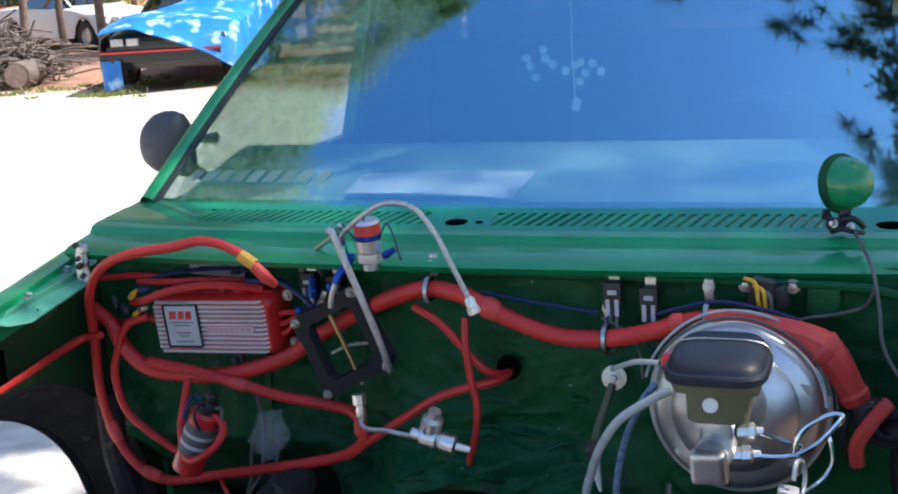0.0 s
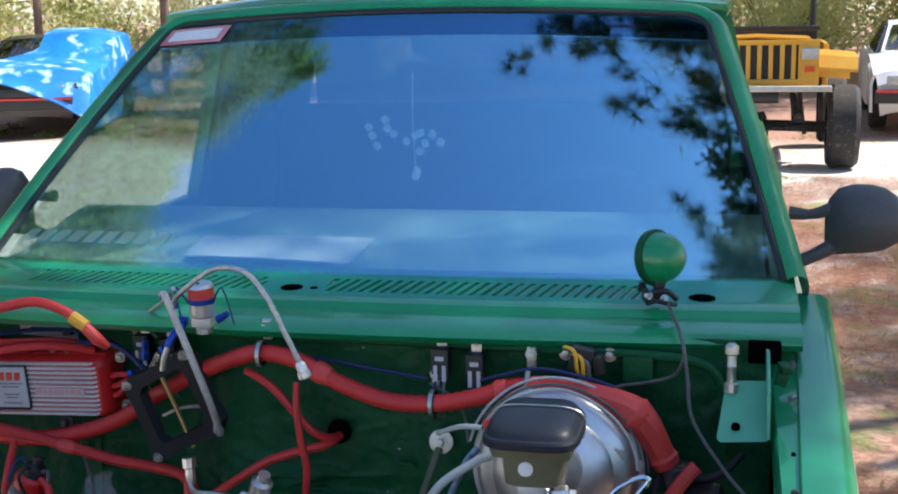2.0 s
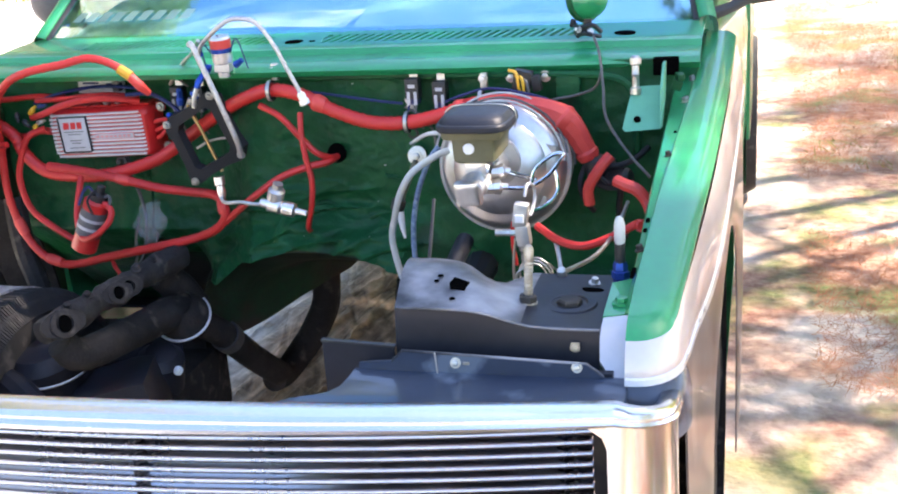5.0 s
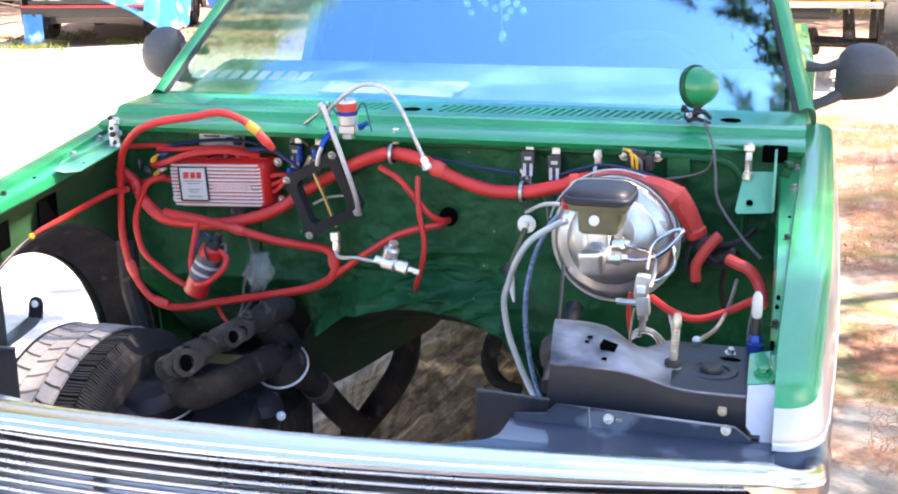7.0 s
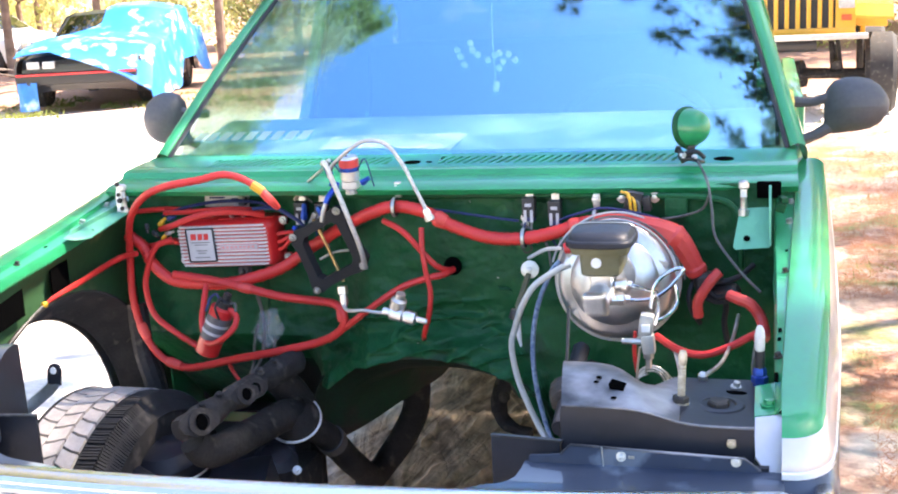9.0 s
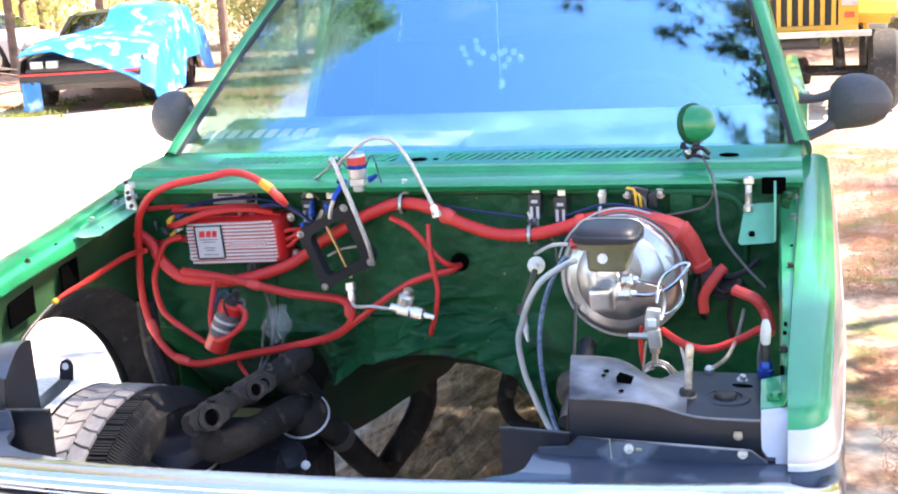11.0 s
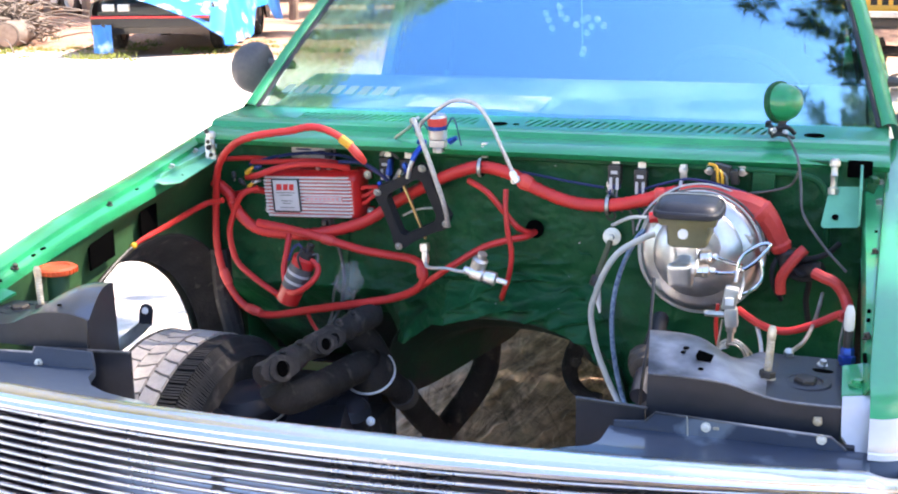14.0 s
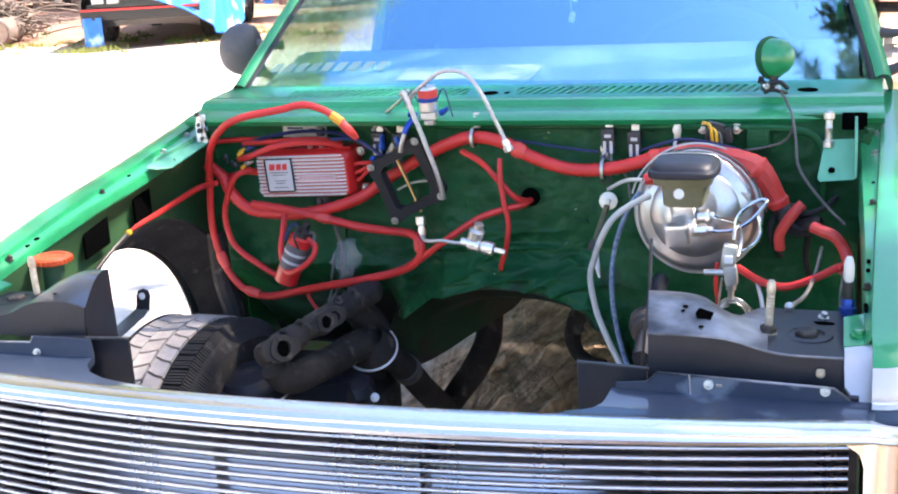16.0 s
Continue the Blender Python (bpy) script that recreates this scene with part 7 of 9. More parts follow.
hose("brake_line", [(0.452, -0.330, 0.850), (0.446, -0.325, 0.80), (0.448, -0.315, 0.74), (0.452, -0.31, 0.66)], 0.0021, STEEL, "bare metal brake line running straight down", "brake line", LINES, 6, 6)
hose("red_plug_lead", [(0.440, -0.285, 0.862), (0.438, -0.282, 0.840), (0.438, -0.278, 0.815), (0.441, -0.275, 0.790)], [0.003, 0.0035, 0.0035, 0.003], RED_LOOM, "short red lead hanging below the brake valve", "wire", WIRES, 8, 6)
hose("brake_line", [(0.500, -0.27, 0.835), (0.512, -0.30, 0.80), (0.516, -0.33, 0.76), (0.512, -0.36, 0.70)], 0.0036, STEEL, "bare metal brake line going down to the frame", "brake line", LINES, 6, 6)

# ---- clear and blue hoses left of the booster ----
hose("clear_hose", [(0.318, -0.175, 0.945), (0.300, -0.19, 0.940), (0.262, -0.20, 0.915), (0.236, -0.19, 0.875), (0.218, -0.17, 0.83), (0.208, -0.16, 0.79), (0.215, -0.15, 0.729), (0.234, -0.15, 0.676), (0.258, -0.16, 0.632), (0.29, -0.2, 0.60)], 0.0056, CLEAR_HOSE, "milky clear hose curving down beside the booster", "hose", "", 10, 8)
hose("blue_hose", [(0.300, -0.165, 0.950), (0.285, -0.17, 0.930), (0.262, -0.17, 0.877), (0.249, -0.17, 0.813), (0.250, -0.17, 0.739), (0.266, -0.17, 0.654), (0.29, -0.18, 0.60)], 0.0044, BLUE_BRAID, "blue speckled braided hose hanging down", "hose", "", 10, 8)
t = thing("ground_strap", "ring terminal on a plated bolt with a clear covered cable", "ground strap", (0.215, 0, 0.89))
bm = B()
lathe(bm, [(0.017, 0.0), (0.017, 0.003), (0.009, 0.004)], axis((0.214, 0.004, 0.893), (0, -1, 0.2)), 20)
part("ring", bm, STEEL, t)
bm = B()
hex_bolt(bm, (0.214, 0.0, 0.893), (0, -1, 0.2), 0.006, 0.010)
part("bolt", bm, STEEL, t)
bm = B()
tube(bm, [(0.212, -0.004, 0.885), (0.206, -0.03, 0.86), (0.202, -0.06, 0.84), (0.206, -0.10, 0.82)], 0.0055, 8, 6)
part("cable", bm, OLIVE, t)
bm = B()
lathe(bm, [(0.011, -0.009), (0.012, -0.007), (0.012, 0.007), (0.011, 0.009)], axis((0.209, -0.115, 0.838), (0.3, 0.1, 1)), 12)
tagged(part("hose_band", bm, PLASTIC), "black band round the clear hose", "clamp")
bm = B()
tube(bm, [(0.208, -0.100, 0.832), (0.2085, -0.104, 0.815), (0.211, -0.106, 0.795), (0.214, -0.106, 0.776)], [0.0050, 0.0062, 0.0048, 0.0020], 8, 4)
tagged(part("frayed_sleeve", bm, WHITE), "white frayed sleeve end below the ring terminal cable", "sleeve")

# ---- heater box block and corner brackets ----
t = thing("wiring_plug", "black taped wiring plug and cables in the firewall corner", "wiring plug", (0.55, -0.05, 0.87))
bm = B()
box(bm, (0.548, -0.060, 0.893), (0.040, 0.040, 0.026), (0, 18, 10), bevel=0.006)
lathe(bm, [(0.014, 0.0), (0.019, 0.006), (0.019, 0.030), (0.015, 0.036), (0.015, 0.046)], axis((0.535, -0.066, 0.906), (0.25, -0.1, -1)), 14)
lathe(bm, [(0.012, 0.0), (0.015, 0.008), (0.015, 0.036), (0.010, 0.042)], axis((0.560, -0.080, 0.872), (0.9, -0.35, 0.25)), 12)
part("body", bm, PLASTIC, t)
for pts, r in (([(0.53, -0.066, 0.90), (0.536, -0.085, 0.875), (0.560, -0.088, 0.862), (0.586, -0.085, 0.866)], 0.0065),
               ([(0.545, -0.07, 0.90), (0.570, -0.085, 0.896), (0.600, -0.08, 0.905), (0.622, -0.05, 0.918)], 0.0050),
               ([(0.52, -0.065, 0.892), (0.512, -0.075, 0.868), (0.516, -0.07, 0.84), (0.53, -0.05, 0.81)], 0.0048),
               ([(0.56, -0.075, 0.885), (0.575, -0.06, 0.85), (0.572, -0.05, 0.81), (0.58, -0.04, 0.76)], 0.0055),
               ([(0.555, -0.082, 0.905), (0.548, -0.098, 0.888), (0.562, -0.100, 0.872), (0.580, -0.092, 0.880), (0.600, -0.080, 0.872)], 0.0036)):
    bm = B()
    tube(bm, pts, r, 8, 6)
    part("cable", bm, CAB_DARK, t)


def hinge_bracket(s):
    t = thing("hood_hinge_bracket", "light green hood hinge bracket at the cowl corner", "bracket", (s * 0.63, -0.06, 0.98), "hood hinge brackets")
    if s > 0:
        plate = [(0.590, -0.135, 0.968), (0.594, -0.135, 0.964), (0.648, -0.135, 0.968), (0.652, -0.133, 0.973), (0.652, -0.075, 1.022), (0.600, -0.075, 1.020)]
        side = [(0.648, -0.14, 0.972), (0.648, -0.07, 1.005), (0.648, -0.045, 1.058), (0.648, -0.075, 1.06), (0.648, -0.13, 1.03)]
        foot, up, hole = (0.606, -0.082, 1.012), (0, 0.1, 1), (0.612, -0.124, 0.980)
    else:
        plate = [(-0.657, -0.166, 0.986), (-0.640, -0.158, 0.981), (-0.622, -0.128, 0.979), (-0.622, 0.030, 0.999), (-0.657, 0.060, 1.003)]
        side = [(-0.657, -0.150, 0.988), (-0.657, 0.06, 1.003), (-0.657, 0.06, 1.016), (-0.657, -0.140, 0.998)]
        foot, up, hole = (-0.630, 0.026, 0.998), (-0.1, 0.1, 1), (-0.636, -0.100, 0.985)
    bm = B()
    prism(bm, plate, (0, 0.003, 0.003))
    part("plate", bm, PALE, t)
    bm = B()
    prism(bm, side, (0.004, 0, 0))
    part("upright", bm, PALE, t)
    bm = B()
    lathe(bm, [(0.009, 0), (0.009, 0.010), (0.006, 0.012), (0.0055, 0.030), (0.0065, 0.032), (0.0055, 0.034), (0.0058, 0.046), (0.009, 0.048), (0.009, 0.057), (0.005, 0.061)], axis(foot, up), 10)
    part("stud", bm, STEEL, t, "corroded plated stud")
    bm = B()
    lathe(bm, [(0.0055, 0.0), (0.0055, 0.0035)], axis(hole, (0, -0.5, 0.8)), 12)
    part("hole", bm, VOID, t)
    if s > 0:
        # black box for the shade in the open pocket in the cowl end behind the bracket
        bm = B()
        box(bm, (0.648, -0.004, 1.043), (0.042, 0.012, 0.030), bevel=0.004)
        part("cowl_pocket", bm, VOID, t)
        bm = B()
        box(bm, (0.672, -0.030, 1.030), (0.012, 0.030, 0.010), (0, 0, 12), bevel=0.002)
        box(bm, (0.668, -0.040, 1.018), (0.016, 0.012, 0.016), (0, 20, 0), bevel=0.002)
        part("link", bm, BAY_GREEN, t, "painted hinge link")
    else:
        # worn hinge link with its pins
        bm = B()
        prism(bm, [(-0.645, 0.020, 1.000), (-0.638, 0.020, 1.000), (-0.636, 0.028, 1.036), (-0.640, 0.030, 1.058), (-0.646, 0.030, 1.060), (-0.649, 0.026, 1.036)], (0, 0.005, 0))
        part("link", bm, STEEL, t, "worn bare hinge link")
        for z, r in ((1.060, 0.0050), (1.038, 0.0042), (1.026, 0.0055), (1.010, 0.0042)):
            bm = B()
            lathe(bm, [(r, 0.0), (r, 0.010), (r * 0.6, 0.013)], axis((-0.6375 + 0.004 * math.sin(z * 300), 0.021, z), (0.5, -1, 0.1)), 10)
            part("pin", bm, RUSTY, t, "dark rusty hinge pin")


PALE = material("pale_green_primer", (0.10, 0.40, 0.25), (0.07, 0.32, 0.2), rough=0.45, scale=9, fine=90, bump=0.08)
hinge_bracket(1)
hinge_bracket(-1)

# ---- green lamp on the cowl ----
t = thing("cowl_lamp", "round green painted lamp on a black clamp on the cowl", "lamp", (0.512, 0.09, 1.08))
lamp_at = axis((0.504, 0.106, 1.142), (0.80, -0.58, 0.16))
bm = B()
lathe(bm, [(0.0, -0.020), (0.016, -0.019), (0.028, -0.014), (0.034, -0.006)] + [(0.0355 * math.cos(a) ** 0.9, 0.041 * math.sin(a)) for a in np.linspace(0.0, 1.45, 16)] + [(0.0, 0.041)], lamp_at, 32, close=False)
part("housing", bm, GREEN, t)
bm = B()
lathe(bm, [(0.034, -0.010), (0.0385, -0.009), (0.040, -0.005), (0.0395, 0.001), (0.0345, 0.003)], lamp_at, 32, close=False)
part("rim", bm, BAY_GREEN, t, "darker green rim")
bm = B()
box(bm, (0.506, 0.100, 1.098), (0.014, 0.018, 0.028), (0, 12, 8), bevel=0.003)
box(bm, (0.500, 0.092, 1.089), (0.028, 0.024, 0.012), (5, 0, 20), bevel=0.003)
box(bm, (0.484, 0.088, 1.104), (0.010, 0.012, 0.010), (20, 10, 0), bevel=0.002)
tube(bm, [(0.484, 0.088, 1.106), (0.495, 0.080, 1.097), (0.518, 0.078, 1.101), (0.532, 0.088, 1.088)], 0.0042, 7, 5)
tube(bm, [(0.492, 0.082, 1.082), (0.505, 0.072, 1.088), (0.522, 0.074, 1.084), (0.530, 0.09, 1.080)], 0.0036, 7, 5)
part("clamp", bm, PLASTIC, t)
for p, d in (((0.496, 0.078, 1.094), (-0.5, -0.8, 0.2)), ((0.515, 0.076, 1.090), (0.3, -0.9, 0.3))):
    bm = B()
    hex_bolt(bm, p, d, 0.0035, 0.010)
    part("screw", bm, STEEL, t)

# ---- battery cable fitting near the fender ----
t = thing("cable_fitting", "white sleeved cable end with a blue anodised fitting", "fitting", (0.642, -0.575, 0.86))
bm = B()
lathe(bm, [(0.007, 0.0), (0.0085, 0.006), (0.0085, 0.026), (0.007, 0.034), (0.004, 0.040)], axis((0.6375, -0.605, 0.934), (0.0, 0.05, 1)) @ Matrix.Diagonal((0.8, 0.8, 0.85, 1)), 14)
part("sleeve", bm, CLEAR_HOSE, t, "milky white sleeve")
bm = B()
lathe(bm, [(0.0065, 0.0), (0.0065, 0.034)], axis((0.6375, -0.605, 0.902), (0.0, 0.03, 1)), 12)
part("boot", bm, PLASTIC, t)
bm = B()
lathe(bm, [(0.009, -0.03), (0.009, 0.0), (0.011, 0.002), (0.011, 0.010), (0.009, 0.011), (0.009, 0.018), (0.0075, 0.022)], axis((0.6375, -0.605, 0.889), (0.0, 0.03, 1)), 6)
part("hex_nut", bm, BLUE, t)
hose("grey_wire", [(0.632, -0.56, 0.935), (0.628, -0.56, 0.90), (0.629, -0.56, 0.87), (0.630, -0.55, 0.84)], 0.0022, GREY_WIRE, "thin wire beside the cable fitting", "wire", WIRES, 6, 6)
hose("clear_tube", [(0.600, -0.17, 0.86), (0.592, -0.27, 0.845), (0.580, -0.40, 0.850), (0.566, -0.54, 0.878), (0.563, -0.578, 0.888)], 0.0032, STEEL, "thin clear tube running to the tray", "hose", "", 8, 7)
bm = B()
lathe(bm, [(0.0065, 0), (0.0065, 0.008), (0.004, 0.011)], axis((0.563, -0.589, 0.886), (0, -0.2, 1)), 12)
tagged(part("tube_stop", bm, STEEL), "plated stop on the end of the clear tube", "fitting")

# ---- washer cap on the left apron ----
t = thing("reservoir_cap", "round orange red reservoir cap beside the fender", "cap", (-0.63, -0.53, 0.90))
bm = B()
lathe(bm, [(0.030, 0.004), (0.032, 0.006), (0.032, 0.013), (0.029, 0.016), (0.022, 0.016), (0.021, 0.014), (0.0, 0.014)], pose(-0.628, -0.535, 0.898), 30, close=False)
part("cap", bm, ORANGE, t)
for k in range(24):
    a = 2 * math.pi * k / 24
    bm = B()
    box(bm, (-0.628 + 0.0325 * math.cos(a), -0.535 + 0.0325 * math.sin(a), 0.9075), (0.003, 0.003, 0.007), (0, 0, math.degrees(a)))
    part("grip_rib", bm, ORANGE, t)
bm = B()
lathe(bm, [(0.018, 0.0), (0.018, 0.10), (0.016, 0.104)], pose(-0.628, -0.535, 0.798), 20)
part("filler_neck", bm, DUSTY_GREEN, t)

# ---- steel bracket rising beside the tyre ----
t = thing("steel_bracket", "bent grey steel bracket with a round hole", "bracket", (-0.45, -0.6, 0.78))
bm = B()
loft(bm, [[(-0.515, -0.640, 0.790), (-0.498, -0.646, 0.782)], [(-0.482, -0.615, 0.812), (-0.465, -0.622, 0.802)], [(-0.441, -0.600, 0.846), (-0.421, -0.606, 0.838)], [(-0.436, -0.598, 0.853), (-0.413, -0.603, 0.849)]], (0, 0.004, 0.002))
part("arm", bm, STEEL, t, "bare steel arm")
bm = B()
prism(bm, [(-0.436, -0.600, 0.850), (-0.413, -0.602, 0.848), (-0.410, -0.600, 0.872), (-0.414, -0.599, 0.880), (-0.422, -0.599, 0.883), (-0.430, -0.599, 0.880), (-0.434, -0.600, 0.872)], (0, 0.004, 0))
tip = part("tip", bm, BLACK, t, "dark upright tip")
# flat white disc stands in for the hole
bm = B()
lathe(bm, [(0.0055, 0), (0.0055, 0.0012), (0, 0.0014)], axis((-0.422, -0.6015, 0.872), (0, -1, 0.1)), 14, close=False)
part("hole", bm, WHITE, t)


# ---- exhaust manifold, pipes and front suspension ----
t = thing("exhaust_manifold", "sooty cast iron exhaust manifold with open ports", "exhaust manifold", (-0.3, -0.25, 0.62))
a, b = Vector((-0.352, -0.336, 0.680)), Vector((-0.280, 0.020, 0.696))
d = (b - a).normalized()
bm = B()
tube(bm, [a - d * 0.01, a + (b - a) * 0.2, a + (b - a) * 0.35, a + (b - a) * 0.48, a + (b - a) * 0.62, a + (b - a) * 0.8, b], [0.021, 0.026, 0.020, 0.028, 0.021, 0.024, 0.027], 14, 6)
for v in bm.verts:
    v.co += 0.005 * noise.noise_vector(v.co * 38) + 0.002 * noise.noise_vector(v.co * 120)
for f in (0.16, 0.30, 0.66, 0.80):
    hex_bolt(bm, a + (b - a) * f + Vector((0.004, -0.012, 0.022)), (0.3, -0.4, 1), 0.006, 0.010)
log = part("log", bm, IRON, t)
face = Vector((0.78, -0.55, 0.30)).normalized()
for f, r in ((0.07, 0.018), (0.447, 0.014), (0.525, 0.014)):
    p = a + (b - a) * f
    bm = B()
    lathe(bm, [(r * 0.9, -0.01), (r, 0.02), (r * 1.35, 0.022), (r * 1.35, 0.034), (r * 0.85, 0.035), (r * 0.75, 0.0), (0.0, -0.002)], axis(p, face), 20, close=False)
    part("port", bm, IRON, t)
    bm = B()
    mp = axis(p + face * 0.026, face)
    plate = [(0.034 * math.cos(q) * (1.25 if abs(math.cos(q)) > 0.7 else 1), 0.027 * math.sin(q)) for q in np.linspace(0, 2 * math.pi, 14, endpoint=False)]
    for ra, rb, za, zb in ((1, 1, -0.006, 0.004),):
        lo = [bm.verts.new(mp @ Vector((a_ * r / 0.019, b_ * r / 0.019, za))) for a_, b_ in plate]
        hi = [bm.verts.new(mp @ Vector((a_ * r / 0.019, b_ * r / 0.019, zb))) for a_, b_ in plate]
        for q in range(14):
            bm.faces.new((lo[q], lo[(q + 1) % 14], hi[(q + 1) % 14], hi[q]))
        bm.faces.new(lo[::-1])
        bm.faces.new(hi)
    for v in bm.verts:
        v.co += 0.002 * noise.noise_vector(v.co * 70)
    part("port_flange", bm, IRON, t)
    bm = B()
    lathe(bm, [(r * 0.88, 0.0), (r * 0.84, 0.0012), (0.0, 0.0014)], axis(p + face * 0.0355, face) @ Matrix.Diagonal((0.70, 0.95, 1, 1)), 18, close=False)
    part("port_bore", bm, VOID, t, "black open port")
bm = B()
tube(bm, [(-0.362, -0.29, 0.640), (-0.345, -0.26, 0.605), (-0.318, -0.14, 0.596), (-0.300, 0.0, 0.585), (-0.292, 0.075, 0.555)], [0.028, 0.030, 0.031, 0.033, 0.036], 14, 6)
part("runner", bm, IRON, t)
bm = B()
tube(bm, [(-0.322, 0.0, 0.665), (-0.308, 0.04, 0.625), (-0.296, 0.07, 0.570)], [0.028, 0.034, 0.038], 12, 5)
part("collector", bm, IRON, t)
bm = B()
m = axis((-0.294, 0.024, 0.566), (-0.12, 0.61, -0.77))
tube(bm, [m @ Vector((0.054 * math.cos(q), 0.054 * math.sin(q), 0)) for q in np.linspace(0, 2 * math.pi, 37)], 0.003, 6, 1)
part("collector_ring", bm, FIN, t, "bright ring of the collector flange")
bm = B()
lathe(bm, [(0.030, -0.05), (0.042, -0.030), (0.050, -0.012), (0.0525, -0.002), (0.0525, 0.006), (0.040, 0.012), (0.030, 0.03)], m, 28, close=False)
part("collector_flange", bm, IRON, t)
t = thing("exhaust_pipe", "dark sooty exhaust pipe bending under the cab", "exhaust pipe", (-0.26, 0.3, 0.3))
bm = B()
tube(bm, [(-0.296, 0.035, 0.560), (-0.280, 0.085, 0.525), (-0.263, 0.130, 0.485), (-0.262, 0.25, 0.385), (-0.263, 0.385, 0.285)], 0.029, 14, 6)
tube(bm, [(-0.268, 0.360, 0.283), (-0.272, 0.43, 0.268), (-0.258, 0.49, 0.288), (-0.222, 0.505, 0.338), (-0.186, 0.505, 0.405), (-0.174, 0.50, 0.46), (-0.170, 0.50, 0.55)], [0.029, 0.030, 0.032, 0.033, 0.033, 0.033, 0.033], 14, 6)
part("pipe", bm, IRON, t)
bm = B()
lathe(bm, [(0.0325, -0.016), (0.0325, 0.016)], axis((-0.263, 0.140, 0.477), (0.0, 0.75, -0.62)), 20)
part("band_clamp", bm, GREY_PLASTIC, t, "dull grey band clamp")
t = thing("front_suspension", "black front control arms and shock tower", "suspension", (-0.4, -0.4, 0.3))
for s in (-1, 1):
    bm = B()
    tube(bm, [(s * 0.30, -0.42, 0.50), (s * 0.42, -0.32, 0.535), (s * 0.54, -0.22, 0.53)], [0.030, 0.026, 0.028], 10, 5)
    tube(bm, [(s * 0.30, 0.0, 0.50), (s * 0.42, -0.10, 0.535), (s * 0.54, -0.20, 0.53)], [0.030, 0.026, 0.028], 10, 5)
    part("control_arm", bm, BLACK, t)
    bm = B()
    lathe(bm, [(0.068, 0.0), (0.072, 0.05), (0.070, 0.09), (0.050, 0.112), (0.024, 0.118), (0.0, 0.119)], axis((s * 0.474, -0.155, 0.462), (s * 0.08, -0.18, 1)) @ Matrix.Scale(1.02, 4), 26, close=False)
    part("spring_cup", bm, BLACK, t)
    bm = B()
    tube(bm, [Vector((s * 0.475, -0.170, 0.535)) + Vector((0.076 * math.cos(q), 0.076 * math.sin(q), 0.01 * math.sin(q))) for q in np.linspace(2.9, 6.3, 18)], 0.0024, 6, 1)
    part("bare_edge", bm, STEEL, t, "bright arc along the edge of the spring cup")
bm = B()
box(bm, (-0.34, -0.16, 0.47), (0.15, 0.16, 0.11), (0, -12, 18), bevel=0.03)
lathe(bm, [(0.03, -0.05), (0.045, -0.04), (0.045, 0.03), (0.03, 0.045), (0.0, 0.05)], axis((-0.31, -0.06, 0.49), (0.3, -0.3, 1)), 16)
part("steering_box", bm, BLACK, t)
bm = B()
box(bm, (-0.46, 0.165, 0.385), (0.31, 0.11, 0.20), (0, 0, 4), bevel=0.02)
box(bm, (-0.36, 0.02, 0.40), (0.16, 0.24, 0.12), (0, 0, 0), bevel=0.03)
part("crossmember", bm, IRON, t, "sooty frame crossmember")
for x, y, z in ((-0.223, -0.151, 0.531), (-0.335, -0.43, 0.58)):
    bm = B()
    hex_bolt(bm, (x, y, z), (0.1, -0.8, 0.5), 0.0055, 0.010)
    part("bolt", bm, STEEL, t)
# near-black trim colour stands for the shade deep in the bay
hose("steering_column_boot", [(0.325, -0.02, 0.70), (0.322, -0.12, 0.68), (0.318, -0.25, 0.64), (0.31, -0.40, 0.58)], [0.03, 0.022, 0.018, 0.018], CAB_DARK, "steering shaft running down from the firewall, coloured dark for the bay's shade", "steering shaft", "", 10, 6)
hose("ac_hose", [(-0.64, 0.05, 0.80), (-0.63, 0.04, 0.70), (-0.61, 0.04, 0.60), (-0.62, 0.05, 0.45)], 0.022, IRON, "black hose in the firewall corner", "hose", "", 10, 6)


t = thing("frame_bracket", "dark rusty curved bracket hanging below the cab floor", "bracket", (0.09, 0.30, 0.56))
bm = B()
tube(bm, [(0.112, 0.27, 0.612), (0.098, 0.29, 0.580), (0.080, 0.30, 0.543), (0.074, 0.30, 0.508), (0.084, 0.30, 0.478), (0.110, 0.29, 0.464), (0.150, 0.28, 0.458)], [0.024, 0.023, 0.019, 0.018, 0.017, 0.013, 0.011], 10, 6)
for v in bm.verts:
    v.co += 0.004 * noise.noise_vector(v.co * 45)
part("arm", bm, IRON, t)
bm = B()
hex_bolt(bm, (0.092, 0.278, 0.540), (0.2, -1, 0.2), 0.008, 0.010)
part("bolt", bm, RUSTY, t)
t = thing("steering_shaft", "black jointed steering shaft beside the radiator support", "steering shaft", (0.33, -0.4, 0.7))
bm = B()
tube(bm, [(0.332, -0.16, 0.79), (0.334, -0.30, 0.768), (0.336, -0.42, 0.742)], [0.015, 0.015, 0.014], 12, 4)
part("upper_shaft", bm, BLACK, t)
bm = B()
lathe(bm, [(0.014, -0.026), (0.024, -0.022), (0.026, -0.006), (0.019, 0.0), (0.026, 0.006), (0.024, 0.022), (0.014, 0.026)], axis((0.330, -0.33, 0.765), (0.2, -1, -0.2)), 14)
part("joint", bm, RUSTY, t, "rusty universal joint")
